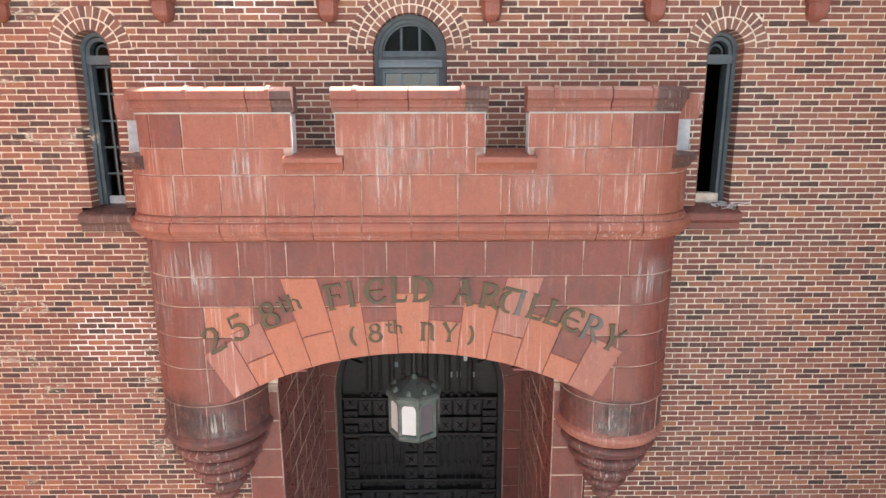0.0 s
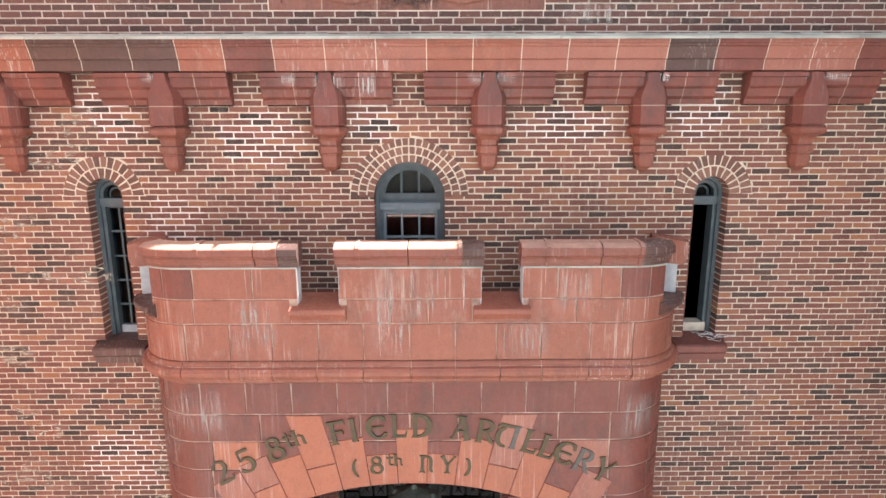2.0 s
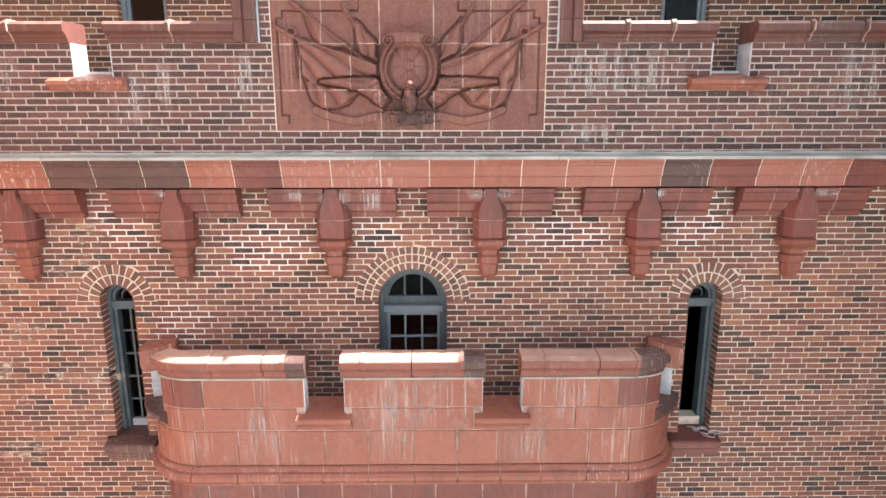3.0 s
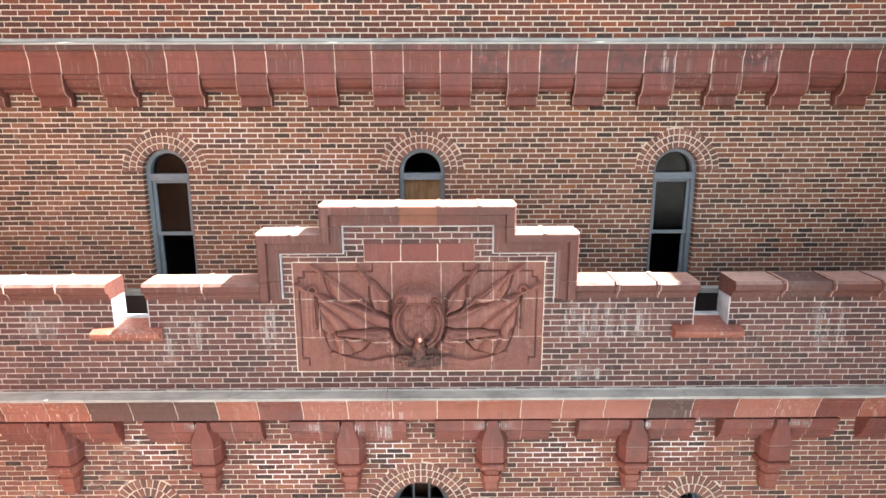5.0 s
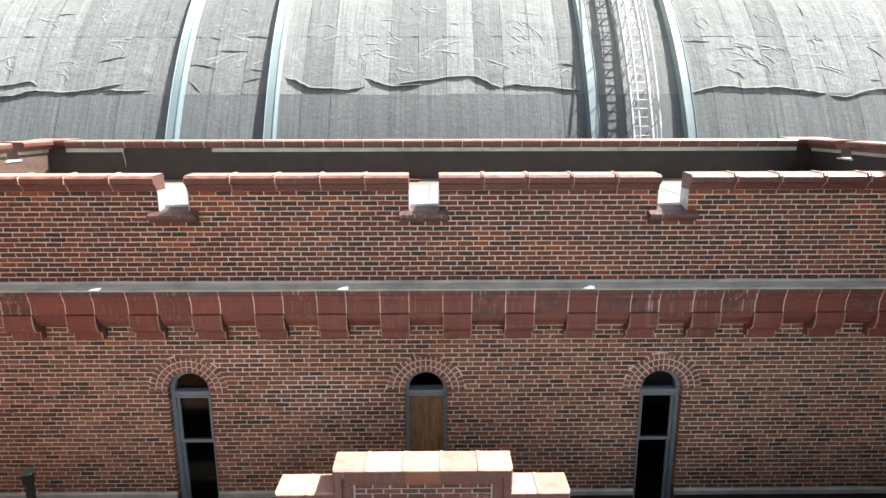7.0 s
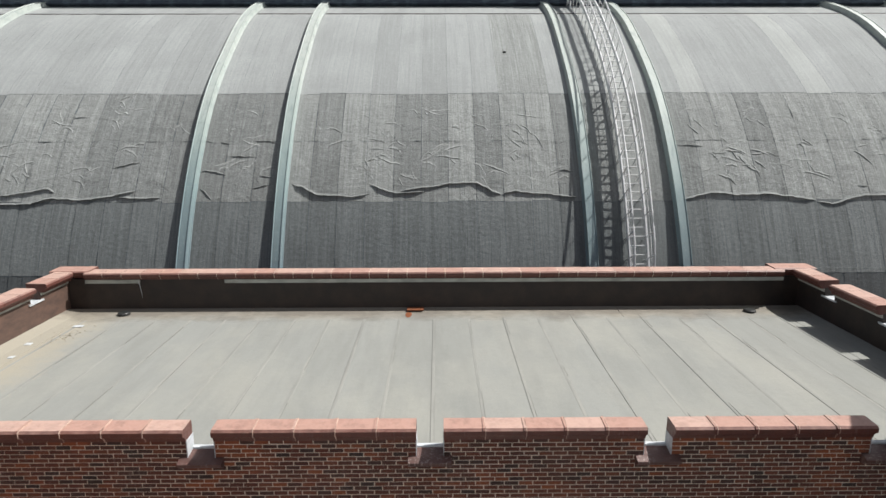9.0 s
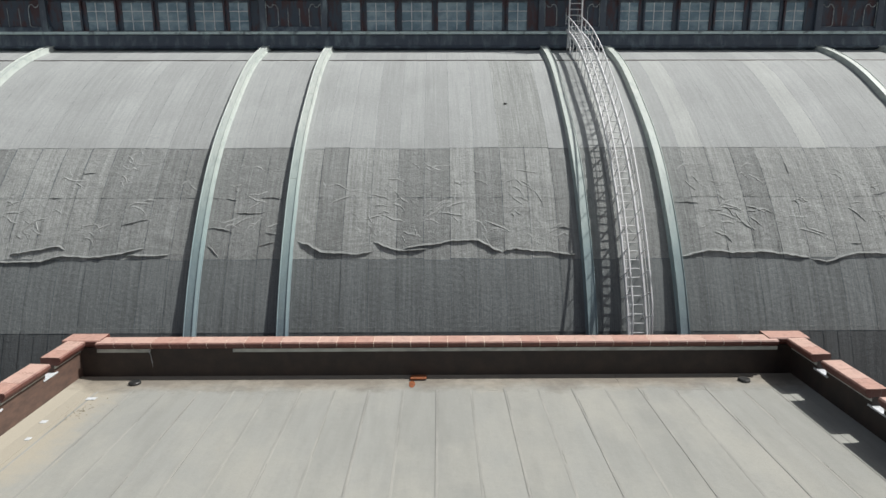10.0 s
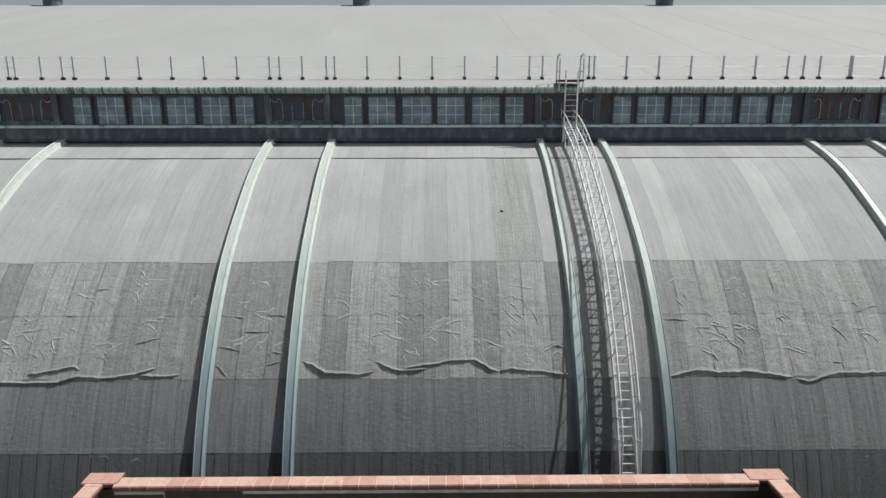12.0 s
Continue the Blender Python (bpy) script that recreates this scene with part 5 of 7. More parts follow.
parapet = thing("wall_parapet", (MID, PY0, 2.42), "red brick parapet with stepped central gable", "wall", kind="structure")
PANEL = (MID - 1.47, MID + 1.49, 2.7145, 4.085)
PANEL_TOP = (MID - 0.63, MID + 0.66, 4.31)
NOTCH = [(MID - 3.61, MID - 3.20), (MID + 3.29, MID + 3.70)]


def parapet_blocked(z):
    out = []
    if PANEL[2] < z < PANEL[3]:
        out.append(PANEL[:2])
    elif PANEL[3] <= z < PANEL_TOP[2]:
        out.append(PANEL_TOP[:2])
    if z > 3.645:
        out += [(WEST, MID - 1.58), (MID + 1.60, EAST)]
    if z > 4.19:
        out += [(WEST, MID - 0.86), (MID + 0.88, EAST)]
    for a, b in NOTCH:
        if 3.30 < z:
            out.append((a, b))
        if 3.15 < z <= 3.30:
            out.append((a - 0.21, b + 0.13))
    return out


LATE_BRICKS.append((parapet, brick_wall(parapet, -7.4, 6.9, 2.4285, 4.575, PY0, parapet_blocked, (-4.9, 2.6, -1.9, 3.6), BRICK_UP, 11, 0.25, 0.28)))
bar("wall_end", WEST, -7.4, PY0, PY0 + 0.28, 2.4285, 3.645, BRICK_UP, parapet)
bar("wall_end", 6.9, EAST, PY0, PY0 + 0.28, 2.4285, 3.645, BRICK_UP, parapet)
bar("tar_lining", WEST, NOTCH[0][0], PY0 + 0.281, PY0 + 0.31, 2.6, 3.64, TAR, parapet, "black tarred inner face")
bar("tar_lining", NOTCH[0][1], NOTCH[1][0], PY0 + 0.281, PY0 + 0.31, 2.6, 3.64, TAR, parapet, "black tarred inner face")
bar("tar_lining", NOTCH[1][1], EAST, PY0 + 0.281, PY0 + 0.31, 2.6, 3.64, TAR, parapet, "black tarred inner face")

# coping stones: profile of (y, z) above the course they lie on
def cope(yf, zb, zt, yb):
    h = zt - zb
    return [(yb, zb), (yf + 0.085, zb), (yf + 0.080, zb + 0.20 * h), (yf + 0.064, zb + 0.24 * h), (yf + 0.055, zb + 0.36 * h), (yf + 0.024, zb + 0.47 * h), (yf + 0.004, zb + 0.50 * h),
            (yf, zb + 0.54 * h), (yf, zt - 0.034), (yf + 0.034, zt), (yb - 0.02, zt + 0.012), (yb, zt - 0.02)]


def coping_row(owner, x0, x1, yf, zb, zt, yb, size, seed, mats, ends=True):
    rng = random.Random(seed)
    n = max(1, round((x1 - x0) / size))
    prof = cope(yf, zb, zt, yb)
    fat = [(y - 0.012 if y < (yf + yb) / 2 else y, z + (0.012 if z > (zb + zt) / 2 else 0)) for y, z in prof]
    for k in range(n):
        a, b = x0 + (x1 - x0) * k / n, x0 + (x1 - x0) * (k + 1) / n
        part("coping_stone", run(bmesh.new(), prof, a + 0.003, b - 0.003), mats[rng.randrange(len(mats))], owner)
        if k:
            part("joint_roll", run(bmesh.new(), fat, a - 0.022, a + 0.022), mats[rng.randrange(len(mats))], owner)
            line = [(y - 0.004 if y < (yf + yb) / 2 else y, z + (0.004 if z > (zb + zt) / 2 else 0)) for y, z in fat]
            part("joint", run(bmesh.new(), line, a + 0.012, a + 0.023), PALE_JOINT, owner)


crest = thing("parapet_coping", (MID, PY0, 3.64), "sunlit pink terracotta coping stones on the brick parapet", "coping", kind="structure")
YF, YB = -0.285, 0.15
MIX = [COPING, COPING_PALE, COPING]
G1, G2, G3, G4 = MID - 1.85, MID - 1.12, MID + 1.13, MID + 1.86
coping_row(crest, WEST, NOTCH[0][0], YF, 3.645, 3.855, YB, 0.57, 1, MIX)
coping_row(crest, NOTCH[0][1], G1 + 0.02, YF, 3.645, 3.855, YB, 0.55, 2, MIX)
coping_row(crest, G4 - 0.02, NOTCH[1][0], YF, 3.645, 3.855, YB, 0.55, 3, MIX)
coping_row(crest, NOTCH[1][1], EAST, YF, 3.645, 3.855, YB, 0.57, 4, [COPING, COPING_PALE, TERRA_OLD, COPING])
# gable: a stepped, mitred band with a sunk inner moulding
BW = 0.245
STEP1, STEP2 = 4.445, 4.768
PATH = [(G1, 3.645, 1, 0), (G1, STEP1, 1, -1), (G2, STEP1, 1, -1), (G2, STEP2, 1, -1), (G3, STEP2, -1, -1), (G3, STEP1, -1, -1), (G4, STEP1, -1, -1), (G4, 3.645, -1, 0)]
MOULD = [(0.0, YB), (0.0, YF + 0.05), (0.018, YF + 0.006), (0.03, YF), (0.112, YF), (0.116, YF + 0.022), (0.124, YF + 0.048), (0.205, YF + 0.050), (0.222, YF + 0.06), (BW, YF + 0.065), (BW, YB)]


def band(points, profile, name, material, label=""):
    """A profile of (inset, y) swept along stepped points (x, z, inward x, inward z), mitred at the corners."""
    bm = bmesh.new()
    vs = grid(bm, [[(x + d * nx, y, z + d * nz) for d, y in profile] for x, z, nx, nz in points], True)
    bm.faces.new(vs[0])
    bm.faces.new(vs[-1])
    part(name, bm, material, crest, label)


def on_top(x, z):
    return (x, z, 0, -1)


joints_top = [G2 + 0.42 + 0.47 * k for k in range(4)]
stones = [[PATH[0], (G1, 3.87, 1, 0)], [(G1, 3.875, 1, 0), PATH[1], on_top(G1 + 0.40, STEP1)], [on_top(G1 + 0.405, STEP1), PATH[2], (G2, 4.50, 1, 0)],
          [(G2, 4.505, 1, 0), PATH[3], on_top(joints_top[0] - 0.003, STEP2)]]
stones += [[on_top(p + 0.003, STEP2), on_top(q - 0.003, STEP2)] for p, q in zip(joints_top, joints_top[1:])]
stones += [[on_top(joints_top[3] + 0.003, STEP2), PATH[4], (G3, 4.505, -1, 0)], [(G3, 4.50, -1, 0), PATH[5], on_top(G4 - 0.405, STEP1)],
           [on_top(G4 - 0.40, STEP1), PATH[6], (G4, 3.875, -1, 0)], [(G4, 3.87, -1, 0), PATH[7]]]
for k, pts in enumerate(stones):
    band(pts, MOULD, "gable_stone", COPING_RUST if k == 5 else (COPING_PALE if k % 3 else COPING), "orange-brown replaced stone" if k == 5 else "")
FAT = [(d - 0.010 if d < 0.02 else d, y - 0.010 if y < -0.2 else y) for d, y in MOULD]
for x, z in [(x, STEP2) for x in joints_top] + [(G1 + 0.40, STEP1), (G4 - 0.40, STEP1)]:
    band([on_top(x - 0.018, z), on_top(x + 0.018, z)], FAT, "joint_roll", COPING_PALE)
band(PATH, [(BW + 0.001, PY0 + 0.05), (BW + 0.001, PY0 - 0.02), (BW + 0.02, PY0 - 0.014), (BW + 0.024, PY0 + 0.05)], "mortar_fillet", WHITE, "pale mortar fillet")
for x0, x1, z0, z1 in ((-3.55, -3.15, 2.75, 3.45), (-3.1, -2.85, 2.9, 3.5), (1.30, 2.15, 3.05, 3.62), (2.0, 2.75, 3.1, 3.6), (-2.3, -1.9, 3.0, 3.6), (4.3, 4.9, 2.9, 3.6), (-5.2, -4.4, 3.1, 3.6), (1.35, 2.1, 2.55, 2.8)):
    salt_bloom(parapet, x0, x1, PY0, z0, z1)


def embrasure(a, b, y0, y1, zs, zt, owner_label, west=0.25, east=0.16):
    e = thing("embrasure_sill", ((a + b) / 2, y0, zs - 0.16), owner_label, "embrasure sill", "parapet embrasures")
    prof = [(y1, zs + 0.04), (y0 - 0.03, zs - 0.02), (y0 - 0.13, zs - 0.06), (y0 - 0.135, zs - 0.10), (y0 - 0.10, zs - 0.115), (y0 - 0.05, zs - 0.165), (y1, zs - 0.165)]
    part("sill", run(bmesh.new(), prof, a - west, b + east), TERRA if y0 < 0.5 else TERRA_OLD, e)
    for xa, xb in ((a - 0.012, a + 0.002), (b - 0.002, b + 0.012)):
        part("reveal", box(bmesh.new(), xa, xb, y0 - 0.004, y1 + 0.01, zs - 0.02, zt), WHITE, e, "flaking white painted reveal")
    part("back_lip", box(bmesh.new(), a, b, y1 - 0.06, y1 + 0.02, zs, zs + 0.055), WHITE, e, "pale lip")


for a, b in NOTCH:
    embrasure(a, b, PY0, PY0 + 0.28, 3.31, 3.645, "pink terracotta embrasure sill in the brick parapet")

# ---- relief panel: one carved mesh ----
relief = thing("relief_panel", (MID, PY0, 2.69), "carved red terracotta relief of draped flags round an oval shield", "relief")


def bump_line(x, z, xa, za, xb, zb, w, h):
    dx, dzz = xb - xa, zb - za
    t = max(0, min(1, ((x - xa) * dx + (z - za) * dzz) / (dx * dx + dzz * dzz)))
    d = math.hypot(x - xa - t * dx, z - za - t * dzz)
    return h * max(0, 1 - (d / w) ** 2)


FLAGS = (      # outline, gathering point, folds, level, rise
    ([(1.11, 1.27), (1.06, 1.08), (0.97, 0.90), (0.62, 0.88), (0.80, 1.02)], (1.13, 1.45), 10, 0.022, 0.045),
    ([(0.57, 1.20), (0.57, 0.96), (0.52, 0.82), (0.34, 0.74), (0.33, 0.95)], (0.60, 1.42), 10, 0.034, 0.045),
    ([(1.20, 1.00), (1.16, 0.80), (1.15, 0.60), (1.05, 0.50), (0.60, 0.57), (0.30, 0.60), (0.32, 0.72), (0.72, 0.86)], (1.32, 1.10), 12, 0.050, 0.055),
    ([(1.13, 0.55), (1.06, 0.33), (0.94, 0.24), (0.84, 0.25), (0.66, 0.30), (0.56, 0.42), (0.70, 0.54)], (1.06, 0.82), 9, 0.040, 0.060),
)
WING = [(0.96, 0.550), (0.60, 0.580), (0.33, 0.575), (0.24, 0.50), (0.20, 0.36), (0.27, 0.26), (0.36, 0.30), (0.44, 0.38), (0.58, 0.455), (0.80, 0.490), (0.96, 0.515)]


def depth_in(poly, x, z):
    """How far x, z lies inside a closed outline; below 0: outside."""
    inside, near = False, 9.0
    for (xa, za), (xb, zb) in zip(poly, poly[1:] + poly[:1]):
        if (za > z) != (zb > z) and x < (xb - xa) * (z - za) / (zb - za) + xa:
            inside = not inside
        dx, dzz = xb - xa, zb - za
        t = max(0, min(1, ((x - xa) * dx + (z - za) * dzz) / (dx * dx + dzz * dzz)))
        near = min(near, math.hypot(x - xa - t * dx, z - za - t * dzz))
    return near if inside else -near


STEPS = [(0.535, 1.40), (0.535, 1.285), (1.345, 1.285), (1.345, 1.205), (1.405, 1.205), (1.405, 0.175), (1.325, 0.175), (1.325, 0.09)]


def ridge(d, w):
    """A rounded ridge of half width w over a distance d."""
    return math.sqrt(max(0.0, 1 - (d / w) ** 2))


def carving(x, z):
    """Height of the relief at x, z from the panel's centre foot."""
    s, X = (1 if x > 0 else -1), abs(x)
    wob = noise.noise((x * 2.1, z * 2.1, 4.0))
    fine = noise.noise((x * 7, z * 7, 1.0))
    h, moat = 0.0, 9.0
    # rays behind the shield's head
    r = math.hypot(x, (z - 1.20) * 0.95)
    if 0.12 < r < 0.36 and z > 1.0:
        h = 0.007 * abs(math.sin(11 * math.atan2(z - 1.2, x)))
    elif r <= 0.12:
        h = 0.006 if r < 0.090 else -0.010
    # poles with pointed tips
    for a, b in (((0.30, 0.62), (1.24, 1.375)), ((0.30, 0.70), (0.70, 1.345)), ((0.33, 0.52), (1.44, 1.13))):
        h = max(h, bump_line(X, z, a[0], a[1], b[0], b[1], 0.022, 0.06))
        dx, dzz = b[0] - a[0], b[1] - a[1]
        n = math.hypot(dx, dzz)
        along = ((X - b[0]) * dx + (z - b[1]) * dzz) / n
        side = abs((X - b[0]) * dzz - (z - b[1]) * dx) / n
        if -0.15 < along < 0.0:
            w = 0.030 * min(1, -along / 0.07) * (1 if along > -0.11 else 0.55)
            if side < w:
                h = max(h, 0.035 + 0.05 * ridge(side, w + 1e-4))
    h = max(h, 0.06 * ridge(math.hypot(X - 1.24, z - 1.06) - 0.045, 0.018) if abs(math.hypot(X - 1.24, z - 1.06) - 0.045) < 0.018 else 0)
    h = max(h, bump_line(X, z, 1.235, 0.99, 1.225, 0.66, 0.016, 0.045), bump_line(X, z, 1.225, 0.66, 1.225, 0.58, 0.028, 0.06))
    for poly, (gx, gz), turns, level, rise in FLAGS:
        d = depth_in(poly, X + 0.02 * wob, z + 0.02 * fine)
        moat = min(moat, abs(d) if d < 0 else 9.0)
        if d <= 0:
            continue
        ang = math.atan2(z - gz, X - gx)
        rad = math.hypot(X - gx, z - gz)
        fold = abs(math.sin(turns * ang + 1.2 * wob + s * 0.5 + 0.6 * rad))
        h = max(h, level * min(1, d / 0.012) + min(1, d / 0.02) * rise * fold ** 0.55 * min(1, rad / 0.3) + 0.004 * fine)
    # spread wings with rows of quills
    d = depth_in(WING, X, z)
    moat = min(moat, abs(d) if d < 0 else 9.0)
    if d > 0:
        quill = abs(math.sin(52 * (z - 0.10 * X))) if X > 0.46 else abs(math.sin(42 * z + 20 * X)) * (0.6 + 0.4 * abs(math.sin(38 * X)))
        h = max(h, 0.070 + 0.060 * min(1, d / 0.018) + 0.030 * quill)
    elif d > -0.022:
        h = min(h, 0.012)
    # ribbon under the wings
    for (xa, za), (xb, zb) in zip(((0.0, 0.13), (0.34, 0.165), (0.60, 0.105), (0.86, 0.16)), ((0.34, 0.165), (0.60, 0.105), (0.86, 0.16), (1.02, 0.23))):
        h = max(h, 0.040 * min(1, 3.2 * bump_line(X, z, xa, za, xb, zb, 0.05, 1.0)))
    # oval shield in a rim of two rolls
    d = math.hypot(X / 0.312, (z - 0.67) / 0.36)
    if 1 < d < 1.10:
        h = min(h, 0.0)
    if d < 1:
        inner = math.hypot(X / 0.222, (z - 0.68) / 0.262)
        if inner < 1:
            h = 0.050 + 0.055 * math.sqrt(1 - inner * inner)
            ray = min(abs(x), abs(z - 0.70), abs(x - 0.8 * (z - 0.70)) * 0.7, abs(x + 0.8 * (z - 0.70)) * 0.7)
            hub = math.hypot(x, z - 0.70)
            h -= 0.012 * max(0, 1 - ray / 0.010) if hub > 0.055 else 0.0
            h += 0.014 * max(0.0, 1 - abs(hub - 0.050) / 0.012)
        else:
            t = (d - 0.70) / 0.30
            h = max(h if d > 0.97 else 0, 0.085 + 0.055 * abs(math.sin(math.pi * 2 * min(1, max(0, t)))) ** 0.6)
    # scrolled head with two volutes
    if X < 0.25 and 0.915 - 0.12 * X < z < 1.045 - 0.35 * X * X:
        h = 0.115 + 0.045 * math.sin(math.pi * min(1, max(0, (z - 0.90) / 0.145))) ** 0.6 + 0.012 * abs(math.sin(30 * X))
    r = math.hypot(X - 0.205, z - 0.955)
    if r < 0.075:
        turn = (r / 0.075 * 2.2 - math.atan2(z - 0.955, X - 0.205) / (2 * math.pi)) % 1.0
        h = 0.105 + 0.055 * math.sin(math.pi * turn) ** 0.6
    # rounded body and neck in front of the shield's foot
    for cx, cz, rx, rz, up in ((0.01, 0.315, 0.085, 0.12, 0.13), (0.01, 0.43, 0.060, 0.10, 0.15), (0.015, 0.505, 0.045, 0.045, 0.225)):
        k = math.hypot((x - cx) / rx, (z - cz) / rz)
        if 1 < k < 1.25 and cz < 0.4:
            h = min(h, 0.03)
        if k < 1:
            h = max(h, 0.07 + up * math.sqrt(1 - k * k) + 0.006 * abs(math.sin(60 * z + 30 * x)))
    if z < 0.23 and X < 0.27 and z > 0.06 + 0.4 * X * X:
        h = max(h, 0.030 + 0.055 * abs(noise.noise((x * 26, z * 26, 0.0))))
    if h == 0.0 and moat < 0.022:
        h = -0.022
    if h < 0.012:
        for (xa, za), (xb, zb) in zip(STEPS, STEPS[1:]):      # incised stepped border
            if min(xa, xb) - 0.008 < X < max(xa, xb) + 0.008 and min(za, zb) - 0.008 < z < max(za, zb) + 0.008:
                h = -0.034
    return h


W0, W1 = PANEL[0] - MID, PANEL[1] - MID


def relief_height(x, z):
    margin = min(x - W0, W1 - x, z, 1.40 - z)
    return 1.12 * carving(x, z) if margin > 0.012 else 0.0


def cast_piece(x0, x1, z0, z1, step=0.0085):
    nx, nz = max(2, round((x1 - x0) / step)), max(2, round((z1 - z0) / step))
    rows = []
    for j in range(nz + 1):
        z = z0 + (z1 - z0) * j / nz
        rows.append([(MID + x, PY0 + 0.010 - relief_height(x, z), PANEL[2] + 0.979 * z) for x in (x0 + (x1 - x0) * k / nx for k in range(nx + 1))])
    bm = bmesh.new()
    grid(bm, rows)
    for f in bm.faces:
        f.smooth = True
    return bm


def joint_ribbon(xa, za, xb, zb, seed):
    """Pale pointing that follows the carved face between two pieces, chipped wider here and there."""
    rng = random.Random(seed)
    n = max(4, round(math.hypot(xb - xa, zb - za) / 0.02))
    bm = bmesh.new()
    rows = []
    for k in range(n + 1):
        x, z = xa + (xb - xa) * k / n, za + (zb - za) * k / n
        w = 0.0045 + 0.007 * max(0.0, noise.noise((x * 5, z * 5, seed))) + rng.uniform(0, 0.002)
        h = relief_height(x, z) + 0.0025
        across = (w, 0) if abs(xb - xa) < abs(zb - za) else (0, w)
        rows.append([(MID + x + q * across[0], PY0 + 0.010 - h + lift, PANEL[2] + 0.979 * z + q * across[1]) for q, lift in ((-1.6, 0.02), (-1, 0.0), (1, 0.0), (1.6, 0.02))])
    grid(bm, rows)
    part("pointing", bm, PALE_JOINT, relief)


CAST = ((0.0, 0.445, (-0.90, -0.31, 0.27, 0.88)), (0.445, 0.935, (-1.18, -0.62, 0.58, 1.20)), (0.935, 1.40, (-0.93, -0.31, 0.27, 0.88)))
for row, (z0, z1, cuts) in enumerate(CAST):
    c = (W0, *cuts, W1)
    for a, b in zip(c, c[1:]):
        part("cast_piece", cast_piece(a + 0.003, b - 0.003, z0 + 0.003, z1 - 0.003), RELIEF, relief)
    for k, a in enumerate(cuts):
        joint_ribbon(a, z0, a, z1, 10 * row + k)
    if row:
        joint_ribbon(W0, z0, -0.31, z0, 50 + row)
        joint_ribbon(0.31, z0, W1, z0, 60 + row)
for a, b in zip((PANEL_TOP[0], MID - 0.2, MID + 0.23), (MID - 0.2, MID + 0.23, PANEL_TOP[1])):
    part("top_block", lining_block((a, PY0 + 0.005, PANEL[3]), (b, PY0 + 0.005, PANEL[3]), (b, PY0 + 0.005, PANEL_TOP[2]), (a, PY0 + 0.005, PANEL_TOP[2]), gap=0.008), TERRA_RED, relief)
part("backing", box(bmesh.new(), PANEL[0], PANEL[1], PY0 + 0.07, PY0 + 0.28, PANEL[2], PANEL[3]), TERRA_OLD, relief)
part("backing", box(bmesh.new(), PANEL_TOP[0], PANEL_TOP[1], PY0 + 0.008, PY0 + 0.28, PANEL[3], PANEL_TOP[2]), MORTAR_UP, relief)
for xa, xb, z in ((PANEL[0], PANEL[1], PANEL[3]), (PANEL[0], PANEL[1], PANEL[2])):
    part("pointing", box(bmesh.new(), xa, xb, PY0 - 0.002, PY0 + 0.03, z - 0.005, z + 0.005), MORTAR_UP, relief)
for x in PANEL[:2]:
    part("pointing", box(bmesh.new(), x - 0.005, x + 0.005, PY0 - 0.003, PY0 + 0.03, PANEL[2], PANEL[3]), MORTAR_UP, relief)

# ---- terrace between parapet and tower ----
terrace = tagged(bar("terrace_floor", WEST + 0.01, EAST - 0.01, 0.10, 1.5, 2.55, 2.75, TERRACE, None), "dark tarred terrace floor behind the parapet", "floor", kind="structure")
vent = thing("vent_pipe", (-6.25, 1.15, 2.75), "black iron vent pipe standing on the terrace", "pipe")
part("pipe", lathe_pipe(-6.25, 1.15, 2.75, 3.78, 0.062), IRON, vent)
collar = part("collar", lathe_pipe(-6.25, 1.15, 3.70, 3.86, 0.085), IRON, vent)
part("rim", lathe_pipe(-6.25, 1.15, 3.855, 3.885, 0.095), VERDIGRIS, collar)

# ---- upper tower wall ----
WY = 1.48
upper_wall = thing("wall_tower_south", (MID, WY, 2.7), "brown-red brick tower wall with pale joints", "wall", kind="structure")
TALL = [(MID + dx, 0.318, 2.80, 4.98, 0.60) for dx in (-3.56, 0.015, 3.59)]
holes_up = [round_head(*w) for w in TALL]
PITCH = 0.893
CORB = [MID - 0.415 + PITCH * k for k in range(-12, 13)]


def upper_blocked(z):
    out = [s for h in holes_up for s in h(z)]
    if z > 5.87:
        out += [(c - 0.205, c + 0.205) for c in CORB]
    return out


LATE_BRICKS.append((upper_wall, brick_wall(upper_wall, -7.6, 7.0, 2.80, 6.09, WY, upper_blocked, (-2.6, 4.6, 2.6, 5.9), BRICK_TOWER, 21)))
for cx, half, zb, zs, ro in TALL:
    arch_ring(upper_wall, cx, zs, half, 3, (ro - half) / 3, WY)
bar("wall_end", WEST, -7.6, WY, WY + 0.42, 2.7, 6.3, BRICK_TOWER, upper_wall)
bar("wall_end", 7.0, EAST, WY, WY + 0.42, 2.7, 6.3, BRICK_TOWER, upper_wall)
edges = [WEST] + [v for w in TALL for v in (w[0] - w[1] - 0.005, w[0] + w[1] + 0.005)] + [EAST]
for a, b in zip(edges[0::2], edges[1::2]):
    part("tar_skirt", run(bmesh.new(), [(WY + 0.1, 2.75), (WY - 0.05, 2.75), (WY - 0.012, 3.235), (WY + 0.1, 3.235)], a, b), TAR, upper_wall, "black tar skirting")
    n = max(1, round((b - a) / 1.3))
    for k in range(n):
        p, q = a + (b - a) * k / n, a + (b - a) * (k + 1) / n
        part("flashing", run(bmesh.new(), [(WY + 0.02, 3.30), (WY - 0.012, 3.30), (WY - 0.035, 3.275), (WY - 0.035, 3.205), (WY - 0.022, 3.205), (WY + 0.02, 3.22)], p, q - 0.006), LEAD, upper_wall, "grey lead flashing strip")


